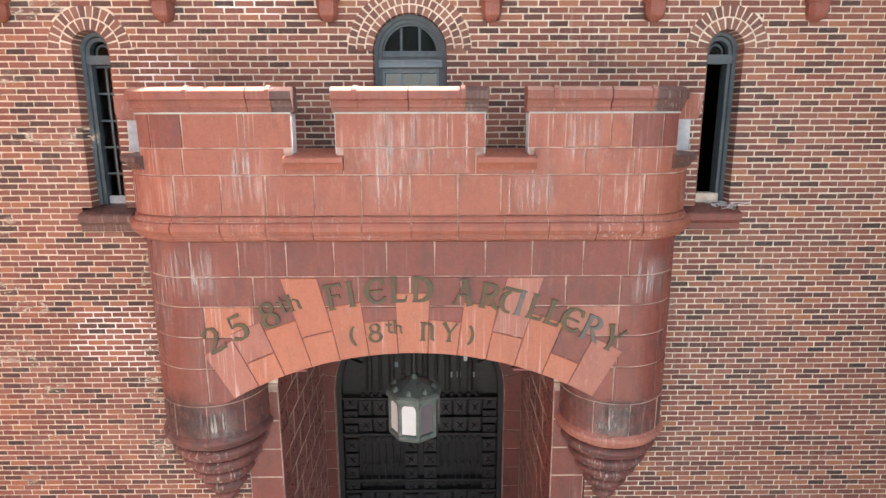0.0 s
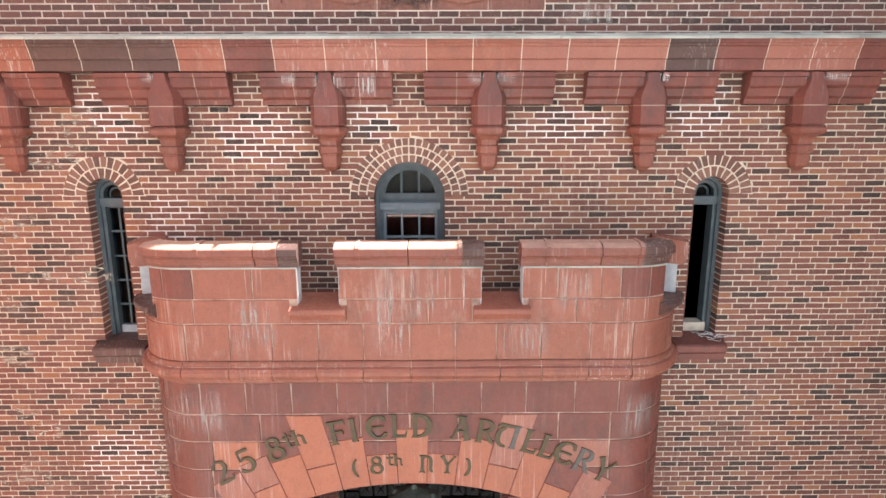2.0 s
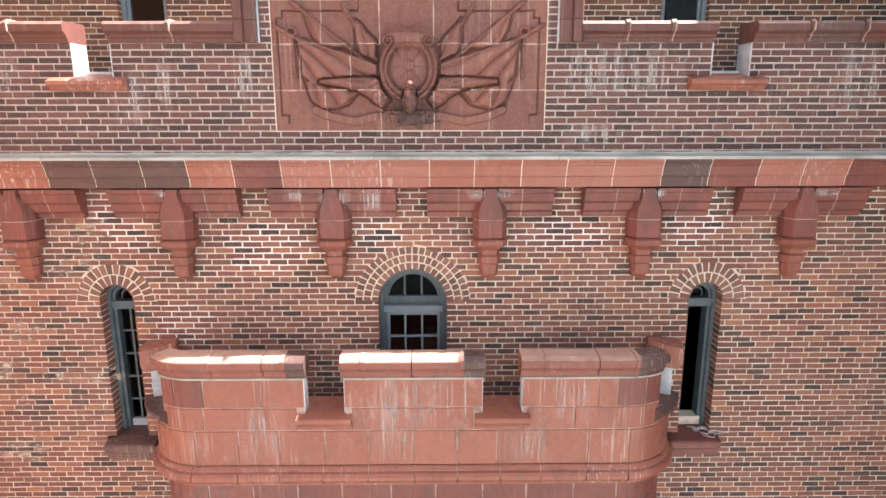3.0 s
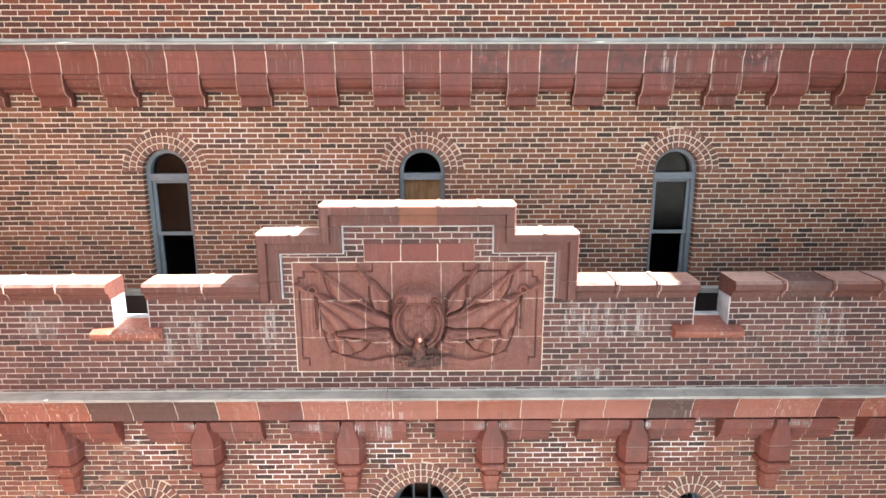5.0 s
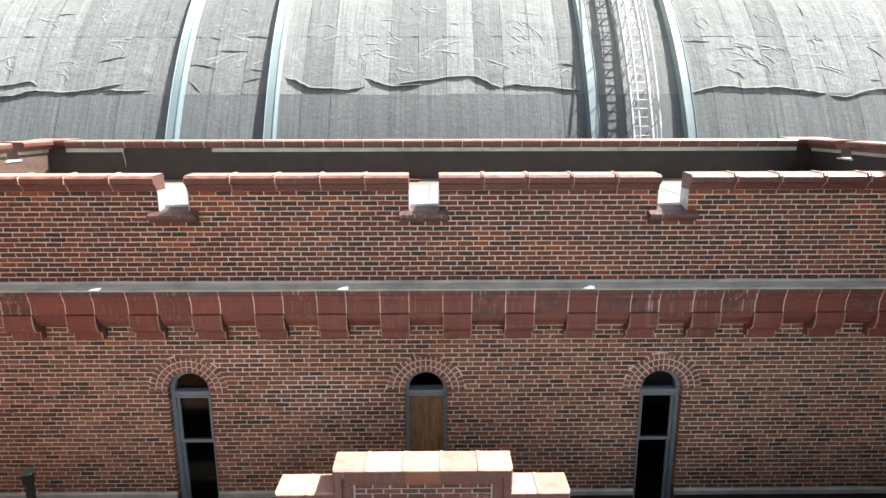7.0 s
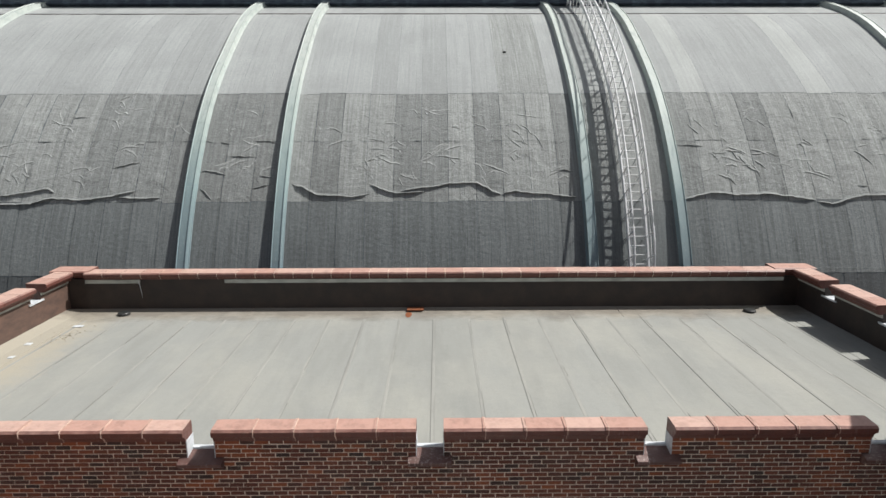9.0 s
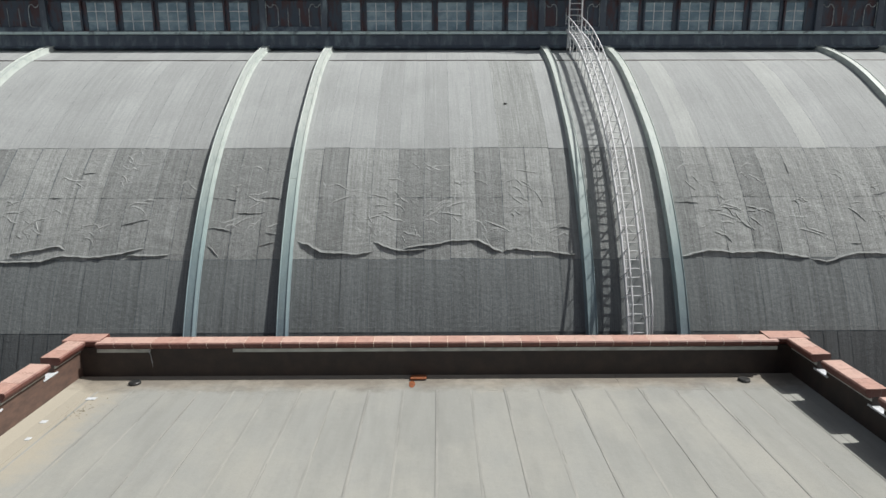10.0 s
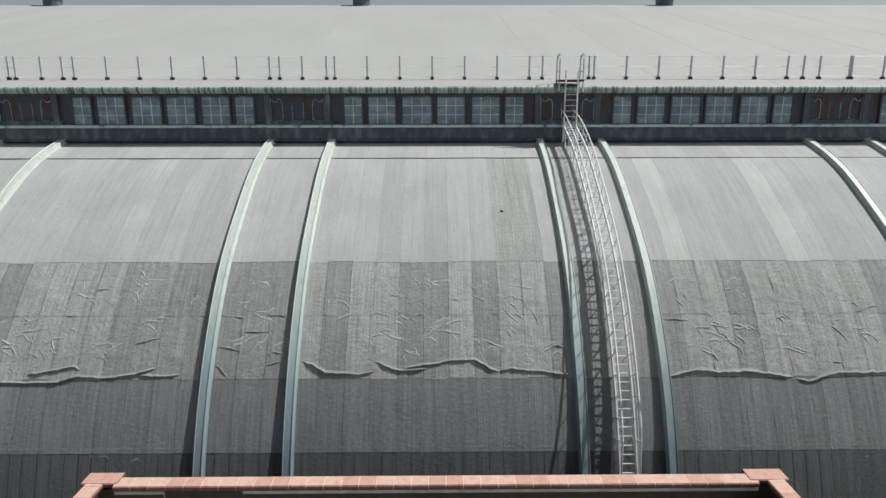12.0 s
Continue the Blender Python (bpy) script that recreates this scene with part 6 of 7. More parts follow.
# unseen backing panel, added to keep the tower windows dark
bar("room_wall", -7.4, 6.8, WY + 2.4, WY + 2.5, 2.0, 6.4, DARK_ROOM, upper_wall, "added near-black panel for the darkness inside the tower room")
mortar_patch(upper_wall, -2.75, -0.95, 4.55, 5.25, 2.80, WY, 4)
mortar_patch(upper_wall, -3.6, -2.6, 5.3, 5.75, 2.80, WY, 5)


def tall_window(cx, boarded):
    w = thing("window_tall", (cx, WY + 0.2, 2.80), "round-headed sash window in weathered blue paint" if not boarded else "round-headed window boarded with plywood, its fanlight open", "window",
              "tower windows", "structure")
    part("outer_frame", arch_band(bmesh.new(), cx, 2.80, 4.98, 0.318, 0.262, WY + 0.10, WY + 0.30), FRAME_UP, w)
    bar("transom", cx - 0.27, cx + 0.27, WY + 0.09, WY + 0.28, 4.88, 4.95, FRAME_UP, w)
    bar("transom_lip", cx - 0.28, cx + 0.28, WY + 0.07, WY + 0.2, 4.86, 4.885, FRAME_UP, w)
    if boarded:
        bar("plywood_board", cx - 0.262, cx + 0.262, WY + 0.15, WY + 0.17, 2.85, 4.86, PLY, w, "weathered plywood board")
        return
    part("fanlight_pane", arch_pane(bmesh.new(), cx, 4.95, 4.98, 0.268, WY + 0.2), GLASS_DARK, w)
    for za, zb, y in ((4.06, 4.86, 0.15), (2.84, 4.10, 0.19)):
        bm = bmesh.new()
        for sx in (-1, 1):
            x0, x1 = sorted((cx + sx * 0.262, cx + sx * 0.220))
            box(bm, x0, x1, WY + y, WY + y + 0.05, za, zb)
        box(bm, cx - 0.2195, cx + 0.2195, WY + y, WY + y + 0.05, za, za + 0.05)
        box(bm, cx - 0.2195, cx + 0.2195, WY + y, WY + y + 0.05, zb - 0.045, zb)
        sash = part("sash", bm, FRAME_UP, w)
        bar("pane", cx - 0.222, cx + 0.222, WY + y + 0.02, WY + y + 0.025, za + 0.03, zb - 0.03, GLASS_DARK, sash)


for k, w in enumerate(TALL):
    tall_window(w[0], k == 1)

# ---- corbelled cornice of the tower ----
upper_cornice = thing("cornice_upper", (MID, 1.2, 5.86), "dark red terracotta cornice on close-set corbels", "cornice", kind="structure")
BAND2 = [(1.6, 6.572), (1.203, 6.572), (1.203, 6.555), (1.208, 6.52), (1.226, 6.485), (1.226, 6.47), (1.232, 6.462), (1.232, 6.31), (1.24, 6.288), (1.6, 6.288)]
LIP = [(1.6, 6.65), (1.185, 6.65), (1.182, 6.642), (1.182, 6.592), (1.192, 6.576), (1.6, 6.576)]
CORBEL = [(1.5, 6.284), (1.214, 6.284), (1.214, 6.142), (1.224, 6.135), (1.220, 6.115), (1.232, 6.07), (1.262, 6.025), (1.305, 5.998), (1.352, 5.990), (1.352, 5.885), (1.372, 5.866), (1.5, 5.866)]
SOFFIT = [(1.5, 6.284), (1.252, 6.284), (1.252, 6.228), (1.272, 6.220), (1.285, 6.18), (1.322, 6.125), (1.375, 6.095), (1.385, 6.062), (1.5, 6.062)]


def shrunk(profile, d):
    """The same profile, its front drawn back by d."""
    return [(y if y > 1.45 else y + d, z) for y, z in profile]


shade = random.Random(15)
for k, c in enumerate(CORB):
    for a in (c - 0.205, c + 0.205):
        b = a + (0.41 if a < c else PITCH - 0.41)
        ga, gb = a + shade.uniform(0.006, 0.009), b - shade.uniform(0.006, 0.009)
        part("cornice_block", run(bmesh.new(), BAND2, ga, gb), shade.choice((TERRA_DARK, TERRA_RED, TERRA_DARK, TERRA_RED, TERRA_FOOT)), upper_cornice)
        part("lip_block", run(bmesh.new(), LIP, ga, gb), shade.choice((TERRA_OLD, TERRA_OLD, TERRA_FOOT)), upper_cornice, "sooty brown lip stone")
    part("corbel", run(bmesh.new(), CORBEL, c - 0.197, c + 0.197), shade.choice((TERRA_DARK, TERRA_RED, TERRA_RED)), upper_cornice)
    part("soffit_block", run(bmesh.new(), SOFFIT, c + 0.209, c + PITCH - 0.209), shade.choice((TERRA_DARK, TERRA_DARK, TERRA_RED)), upper_cornice)
    for a in (c - 0.209, c + 0.1975):
        front = CORBEL[1:-1]
        part("joint", run(bmesh.new(), [(y + 0.003, z) for y, z in front] + [(y + 0.018, z) for y, z in reversed(front)], a, a + 0.0115), PALE_JOINT, upper_cornice)
part("joint_core", run(bmesh.new(), shrunk(BAND2, 0.005), WEST, EAST), MORTAR_UP, upper_cornice)
part("joint_core", run(bmesh.new(), shrunk(LIP, 0.005), WEST, EAST), PALE_JOINT, upper_cornice)
x = WEST
while x < EAST:
    w = tones.uniform(1.4, 2.2)
    part("flashing", run(bmesh.new(), [(1.40, 6.655), (1.18, 6.655), (1.170, 6.648), (1.170, 6.672), (1.36, 6.71), (1.38, 6.76), (1.40, 6.76)], x, min(x + w, EAST) - 0.006), LEAD, upper_cornice, "streaked grey lead flashing")
    x += w

# ---- tower parapet ----
TY = 1.375
tower_parapet = thing("wall_tower_parapet", (MID, TY, 6.7), "dark red brick tower parapet", "wall", kind="structure")
NOTCH2 = [(MID + 0.01 + 3.475 * k - 0.205, MID + 0.01 + 3.475 * k + 0.205) for k in (-2, -1, 0, 1, 2)]


def tower_blocked(z):
    out = []
    for a, b in NOTCH2:
        if z > 7.76:
            out.append((a, b))
        elif z > 7.60:
            out.append((a - 0.10, b + 0.10))
    return out


LATE_BRICKS.append((tower_parapet, brick_wall(tower_parapet, -8.2, 7.6, 6.74, 8.04, TY, tower_blocked, (0.3, 6.75, 3.4, 7.6), BRICK_TOP, 31, 0.22, 0.24)))
bar("wall_end", WEST, -8.2, TY, TY + 0.24, 6.6, 8.04, BRICK_TOP, tower_parapet)
bar("wall_end", 7.6, EAST, TY, TY + 0.24, 6.6, 8.04, BRICK_TOP, tower_parapet)
for a, b in NOTCH2:
    embrasure(a, b, TY, TY + 0.24, 7.77, 8.04, "pink terracotta embrasure sill in the tower parapet", 0.13, 0.13)
tower_cope = thing("tower_coping", (MID, TY, 8.04), "pink terracotta coping stones round the flat tower roof", "coping", kind="structure")
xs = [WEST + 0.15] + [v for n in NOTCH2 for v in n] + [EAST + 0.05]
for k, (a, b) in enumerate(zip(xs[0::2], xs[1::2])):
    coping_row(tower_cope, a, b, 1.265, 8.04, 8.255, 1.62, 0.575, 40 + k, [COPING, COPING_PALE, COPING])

# ---- flat tower roof ----
FZ, LX0, RX0, BY = 7.22, -10.98, 10.45, 10.12
deck = thing("tower_roof", (MID, 6, FZ), "flat tower roof in pale grey membrane strips, stained along the edges", "roof", kind="structure")
bar("roof_slab", WEST + 0.3, EAST - 0.3, 1.5, BY + 0.3, FZ - 0.3, FZ - 0.012, TAR, deck)
n = 22
for k in range(n):
    a, b = LX0 + (RX0 - LX0) * k / n, LX0 + (RX0 - LX0) * (k + 1) / n
    bm = bmesh.new()
    h = 0.008 * (k % 2)
    rows = []
    for j in range(13):
        y = 1.62 + (BY - 1.62) * j / 12
        rows.append([(a - 0.03, y, FZ - 0.012), (a - 0.03, y, FZ + h), ((a + b) / 2, y, FZ + h + 0.006 * noise.noise((k * 3.1, y * 0.8, 0))), (b + 0.03, y, FZ + h), (b + 0.03, y, FZ - 0.012)])
    vs = grid(bm, rows)
    part("membrane_strip", bm, DECK, deck)
seams = random.Random(6)
for k in range(1, n):
    x = LX0 + (RX0 - LX0) * k / n
    sag = 0.02 * noise.noise((k * 2.3, 0, 0))
    part("seam", run(bmesh.new(), [(x - 0.055 + sag, FZ + 0.004), (x - 0.045 + sag, FZ + 0.0115), (x + 0.010 + sag, FZ + 0.0125), (x + 0.016 + sag, FZ + 0.004)], 1.62, BY - 0.9, "y"), DECK_SEAM, deck)
    y = 1.7 + seams.uniform(0, 1.5)
    while y < BY - 1.3:          # dark strip for the shade at the lap's lifted edge, here and there
        long = min(seams.uniform(0.5, 2.6), BY - 1.0 - y)
        w = seams.uniform(0.003, 0.008)
        part("open_lap", run(bmesh.new(), [(x + 0.012 + sag, FZ + 0.009), (x + 0.012 + sag, FZ + 0.017), (x + 0.014 + w + sag, FZ + 0.0165), (x + 0.014 + w + sag, FZ + 0.009)], y, y + long, "y"), DECK_GAP, deck)
        y += long + seams.uniform(1.2, 4.5)

for k in range(4):       # lapped cross strip along the back
    a, b = LX0 + (RX0 - LX0) * k / 4, LX0 + (RX0 - LX0) * (k + 1) / 4
    part("edge_strip", run(bmesh.new(), [(BY, FZ), (BY, FZ + 0.07), (BY - 0.18, FZ + 0.016), (BY - 0.95, FZ + 0.001), (BY - 0.95, FZ - 0.01)], a, b - 0.01), DECK, deck)
for x0, x1 in ((LX0, LX0 + 0.8), (RX0 - 0.75, RX0)):
    prof = [(x0, FZ), (x0, FZ + (0.08 if x0 < 0 else 0.014)), ((x0 + x1) / 2, FZ + 0.018), (x1, FZ + (0.014 if x0 < 0 else 0.08)), (x1, FZ)]
    part("edge_strip", run(bmesh.new(), prof, 1.9, BY, "y"), DECK, deck, "sandy stained edge strip")

north = thing("wall_tower_north", (MID, BY, FZ), "black tarred parapet round the tower roof with grey flashing", "wall", kind="structure")
bar("upstand", WEST + 0.1, EAST - 0.1, BY + 0.08, BY + 0.5, FZ - 0.3, 8.17, TAR, north)
bar("upstand_thick", LX0 + 0.55, RX0 - 0.5, BY, BY + 0.1, FZ - 0.1, 8.17, TAR, north)
bar("wall_outer", WEST + 0.1, EAST - 0.1, BY + 0.5, BY + 0.6, GROUND, 8.17, BRICK_UP, north)
for side, xin, xout in (("west", LX0, LX0 - 0.42), ("east", RX0, RX0 + 0.42)):
    cuts = [1.65, 4.05, 4.45, 6.30, 6.72, 8.52, 8.94, BY + 0.5]
    xa, xb = sorted((xin, xout))
    bar("upstand", xa, xb, 1.62, BY + 0.5, FZ - 0.3, 7.92, TAR_SUNLIT if side == "west" else TAR, north)
    for a, b in zip(cuts[0::2], cuts[1::2]):
        bar("merlon", xa, xb, a, b, 7.92, 8.17, TAR_SUNLIT if side == "west" else TAR, north)
        sgn = 1 if xin > xout else -1
        m = max(1, round((b - a) / 0.55))
        for j in range(m):
            p, q = a + (b - a) * j / m, a + (b - a) * (j + 1) / m
            prof = [(v[0], v[1]) for v in cope(0, 8.14, 8.38, 0.56)]
            prof = [((xin + sgn * 0.20) - sgn * y, z) for y, z in prof]
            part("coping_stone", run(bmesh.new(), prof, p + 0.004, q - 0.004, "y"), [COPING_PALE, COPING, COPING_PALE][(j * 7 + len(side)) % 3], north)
        part("flashing", box(bmesh.new(), *sorted((xin + sgn * 0.02, xin - sgn * 0.01)), a + 0.01, b - 0.01, 8.05, 8.165), LEAD, north, "grey flashing strip")
    for a, b in zip(cuts[1::2], cuts[2::2]):
        part("notch_patch", box(bmesh.new(), *sorted((xin + (0.03 if side == "west" else -0.03), xout)), a - 0.1, b + 0.1, 7.90, 7.945), WHITE, north, "pale patched notch sill")
for k in range(37):
    a, b = LX0 + 0.55 + (RX0 - LX0 - 1.05) * k / 37, LX0 + 0.55 + (RX0 - LX0 - 1.05) * (k + 1) / 37
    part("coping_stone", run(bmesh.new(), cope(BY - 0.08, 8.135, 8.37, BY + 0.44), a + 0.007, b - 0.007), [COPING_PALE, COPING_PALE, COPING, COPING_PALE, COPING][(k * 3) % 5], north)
part("coping_joint", run(bmesh.new(), cope(BY - 0.073, 8.138, 8.365, BY + 0.434), LX0 + 0.56, RX0 - 0.51), MORTAR_UP, north)
for a, b in ((LX0 - 0.5, LX0 + 0.62), (RX0 - 0.72, RX0 + 0.5)):
    part("corner_coping", run(bmesh.new(), cope(BY + 0.06, 8.18, 8.40, BY + 0.66), a, b), COPING, north)
for a, b in ((LX0 + 0.56, LX0 + 2.15), (LX0 + 4.6, RX0 - 0.5)):
    part("flashing", box(bmesh.new(), a, b, BY - 0.02, BY + 0.02, 8.06, 8.165), LEAD, north, "grey flashing strip")
loose = bmesh.new()
grid(loose, [[(LX0 + 2.1 + 0.03 * k, BY - 0.03 - 0.02 * k, 8.16 - 0.022 * k * k), (LX0 + 2.1 + 0.03 * k, BY - 0.03 - 0.02 * k, 8.08 - 0.03 * k * k)] for k in range(5)])
part("loose_flashing", loose, WHITE, north, "loose end of flashing bent outward")
for x, y in ((-9.2, 9.72), (8.85, 9.72)):
    d = thing("roof_drain", (x, y, FZ), "black round drain dome on the flat roof", "drain", "roof drains")
    part("dome", lathe_pipe(x, y, FZ + 0.01, FZ + 0.09, 0.17), IRON, d)
plate = thing("rusty_plate", (-0.85, 9.85, FZ), "rusty orange iron plate leaning at the parapet foot", "metal plate")
part("plate", box(bmesh.new(), -1.08, -0.60, 9.82, 10.10, FZ + 0.05, FZ + 0.085, 0.005), RUST, plate)
rust = bmesh.new()
lathe(rust, 0, 0, [(0.28, FZ + 0.012), (0.2, FZ + 0.0175), (0.0, FZ + 0.018)], n=14)
bmesh.ops.scale(rust, vec=(0.34, 0.9, 1), verts=rust.verts)
bmesh.ops.translate(rust, vec=(-1.02, 9.62, 0), verts=rust.verts)
part("rust_run", rust, RUST, plate, "orange rust stain below the plate")
for k, (x, y, w) in enumerate(((-9.95, 8.75, 0.26), (-10.45, 7.45, 0.16), (-10.3, 6.6, 0.12))):
    s = thing("paper_scrap", (x, y, FZ), "scrap of white roofing membrane lying on the roof", "scrap", "roof scraps")
    part("scrap", box(bmesh.new(), x - w / 2, x + w / 2, y - 0.07, y + 0.07, FZ + 0.016, FZ + 0.03, 0.004), WHITE, s)
gravel = bmesh.new()
rg = random.Random(9)
for k in range(70):
    x, y = -9.85 + rg.gauss(0, 0.3), 8.1 + rg.gauss(0, 0.32)
    if x < LX0 + 0.2:
        continue
    r = rg.uniform(0.006, 0.018)
    lathe(gravel, x, y, [(r, FZ + 0.012), (r * 0.8, FZ + 0.012 + r * 0.8), (0.0, FZ + 0.012 + r)], n=5)
tagged(part("gravel", gravel, DECK_STAIN, None), "scattered pale gravel on the tower roof", "gravel", kind="stuff")

# ---- unseen turret and towers, placed to shade the copings and the front ----
turret = thing("flanking_turret", (11.3, 0.7, GROUND), "unseen round brick turret placed to shade the right-hand copings", "turret", kind="structure")
bm = bmesh.new()
lathe(bm, 11.3, 0.7, [(0.0, GROUND), (2.2, GROUND), (2.2, 12.5), (2.3, 12.55), (2.3, 12.85), (0.0, 13.0)], n=32)
part("shaft", bm, BRICK, turret)

# unseen towers, added to block sky light from both sides
for x in (10.3, -9.0):
    t = thing("flanking_tower", (x, -4.2, GROUND), "unseen round brick tower added to dim the front's edges", "tower", "gate towers", "structure")
    bm = bmesh.new()
    lathe(bm, x, -4.2, [(0.0, GROUND), (2.9, GROUND), (2.9, 9.0), (3.05, 9.1), (3.05, 9.5), (0.3, 12.5), (0.0, 12.5)], n=36)
    part("shaft", bm, BRICK, t)

# ---- barrel roof of the hall ----
BCY, BCZ, BR = 30.97, 0.146, 18.70


def barrel(a, out=0.0):
    """A point (y, z) of the roof's curve; a: degrees above the level of its centre."""
    r = BR + out - 0.15 * math.exp(-((a - 56) / 8) ** 2)
    return BCY - r * math.cos(radians(a)), BCZ + r * math.sin(radians(a))


def angle_at(z):
    return math.degrees(math.asin((z - BCZ) / BR))


A_FOOT, A_SEAM0, A_TEAR, A_LAP, A_SEAM1, A_SEAM2, A_TOP = 14.5, angle_at(7.33), angle_at(9.75), angle_at(11.84), angle_at(13.66), angle_at(17.56), angle_at(18.45)
BAYS = [-5.85 + 14.44 * k for k in range(-4, 5)]        # the rib that begins each wide bay
hall = thing("hall_roof", (MID, 26, 4.8), "huge curved hall roof in grey felt strips with wrinkles", "roof", kind="structure")
rows = []
bm = bmesh.new()
for k in range(25):
    a = A_FOOT + (A_TOP + 1.0 - A_FOOT) * k / 24
    y, z = barrel(a, -0.012)
    rows.append([(-66, y, z), (66, y, z)])
grid(bm, rows)
part("under_roof", bm, SLATE, hall)


def sheet(x0, x1, a0, a1, seed, material, wrinkle):
    """One felt strip, slightly slack, with lapped edges."""
    bm = bmesh.new()
    n = max(3, round((a1 - a0) / (0.4 if wrinkle > 0.03 else 1.0)))
    m = 8
    rows = []
    for j in range(n + 1):
        a = a0 + (a1 - a0) * j / n
        row = []
        for i in range(m + 1):
            x = x0 + (x1 - x0) * i / m
            e = 0.004 + 0.007 * ((seed // 7) % 3)
            if wrinkle:
                e += wrinkle * max(0.0, noise.noise((x * 1.7 + seed, a * 0.55, 5.0)) - 0.15) + 0.3 * wrinkle * noise.noise((x * 4, a * 2.2, seed))
            y, z = barrel(a, e)
            row.append((x, y, z))
        rows.append(row)
    grid(bm, rows)
    for f in bm.faces:
        f.smooth = True
    return part("felt_strip", bm, material, hall)


# bay and number of strips: the strips of duller felt
DULL = {(3, 11): (0, 2, 7, 8, 9, 10), (3, 3): (0, 1, 2), (4, 11): (1, 4, 5, 7, 10), (4, 3): (0, 2), (5, 11): (0, 3, 9)}
count = 0
rr = random.Random(4)
for b in BAYS:
    for x0, x1, n in ((b, b + 11.14, 11), (b + 11.14, b + 14.44, 3)):
        if x1 < -32 or x0 > 32:
            continue
        for k in range(n):
            xa, xb = x0 + (x1 - x0) * k / n, x0 + (x1 - x0) * (k + 1) / n
            seam = A_SEAM1 + rr.choice((-0.12, 0.0, 0.05, 0.1))
            low = A_TEAR + rr.uniform(-0.16, 0.10)
            middle = MEMBRANE_MID if k in DULL.get((BAYS.index(b), n), (2, 5, 7)) else MEMBRANE
            fresh = x0 > 8 and n == 11 and k in (1, 6) or x0 > 3 and x0 < 6 and k == 1
            worn = n == 11 and k in (8, 9) and -7 < x0 < -4
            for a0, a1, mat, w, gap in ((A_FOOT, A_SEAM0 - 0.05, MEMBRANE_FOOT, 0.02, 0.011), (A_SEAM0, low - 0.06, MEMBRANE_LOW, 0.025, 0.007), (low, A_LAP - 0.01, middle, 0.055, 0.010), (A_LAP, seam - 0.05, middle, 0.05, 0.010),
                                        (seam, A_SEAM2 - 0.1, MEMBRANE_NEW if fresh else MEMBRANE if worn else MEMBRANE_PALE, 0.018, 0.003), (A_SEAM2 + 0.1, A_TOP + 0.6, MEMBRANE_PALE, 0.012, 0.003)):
                count += 1
                g = gap * rr.uniform(0.4, 1.3)
                cuts = [xa, (xa + xb) / 2 + rr.uniform(-0.06, 0.06), xb] if mat is MEMBRANE_FOOT else [xa, xb]
                for p, q in zip(cuts, cuts[1:]):
                    sheet(p + g, q - g, a0, a1, count * 7, mat, w)
    # lapped edge at the head, thin welt near the foot
    for x0, x1 in ((b + 0.3, b + 10.84), (b + 11.44, b + 14.14)):
        if x1 < -32 or x0 > 32:
            continue
        for a, h, mat in ((A_SEAM2, 0.03, TAR), (A_SEAM0 + 0.45, 0.008, MEMBRANE_LOW)):
            bm = bmesh.new()
            n = max(3, round((x1 - x0) / 0.5))
            rows = []
            for k in range(n + 1):
                x = x0 + (x1 - x0) * k / n
                d = 0.06 * noise.noise((x * 1.1, a, 2.0))
                t = 0.13 + 0.09 * noise.noise((x * 0.6, a, 9.0))
                rows.append([(x, *barrel(a + d + t, 0.012)), (x, *barrel(a + d + 0.5 * t, 0.012 + h)), (x, *barrel(a + d - t, 0.012 + 0.7 * h)), (x, *barrel(a + d - t - 0.02, 0.0))])
            grid(bm, rows)
            part("lap_edge", bm, mat, hall)


def slack_fold(knots, seed, size=0.13, reach=4.0):
    """A slack lap bulging down to a sharp, kinked, overhanging lip. knots: (x, z) along the lip."""
    rng = random.Random(int(seed * 10))
    bm = bmesh.new()
    xs, zs = [p[0] for p in knots], [p[1] for p in knots]
    bulge = [rng.uniform(0.65, 1.2) for _ in knots]
    x0, x1 = xs[0], xs[-1]
    n = max(8, round((x1 - x0) / 0.07))
    rows = []
    for k in range(n + 1):
        x = x0 + (x1 - x0) * k / n
        e = min(1, 0.15 + k / 4, 0.15 + (n - k) / 4)
        a = angle_at(float(np.interp(x, xs, zs)) + 0.03 * noise.noise((x * 5, seed, 7)) + 0.04 * noise.noise((x * 1.7, seed, 3)))
        s = max(0.005, 0.62 * size * e * float(np.interp(x, xs, bulge)) * (1 + 0.35 * noise.noise((x * 3.1, seed, 1))))
        r = reach * 0.9 * s
        prof = [(a + r, 0.006), (a + 0.5 * r, 0.012 + 0.16 * s), (a + 0.18 * r, 0.012 + 0.45 * s), (a, 0.012 + 0.92 * s), (a - 0.07, 0.014 + s), (a - 0.075, 0.008 + 0.94 * s),
                (a + 0.02, 0.75 * s), (a + 0.3 * r, 0.0)]
        rows.append([(x, *barrel(p, h)) for p, h in prof])
    grid(bm, rows)
    part("slack_fold", bm, MEMBRANE_MID, hall, "curled slack fold of torn felt")


slack_fold([(-20.2, 9.75), (-18.6, 9.8), (-17.1, 9.69), (-15.95, 9.67), (-14.82, 9.68), (-14.39, 9.81), (-14.06, 9.87), (-13.13, 9.81), (-12.01, 9.92), (-11.19, 10.13)], 1, 0.15)
slack_fold([(-16.08, 9.94), (-15.25, 10.05), (-14.36, 10.2), (-14.11, 10.1)], 2, 0.12)
slack_fold([(-11.83, 9.89), (-11.08, 9.86), (-10.23, 9.89)], 3, 0.13)
slack_fold([(-5.50, 10.36), (-4.57, 9.96), (-3.25, 9.9), (-2.63, 10.0)], 4, 0.14)
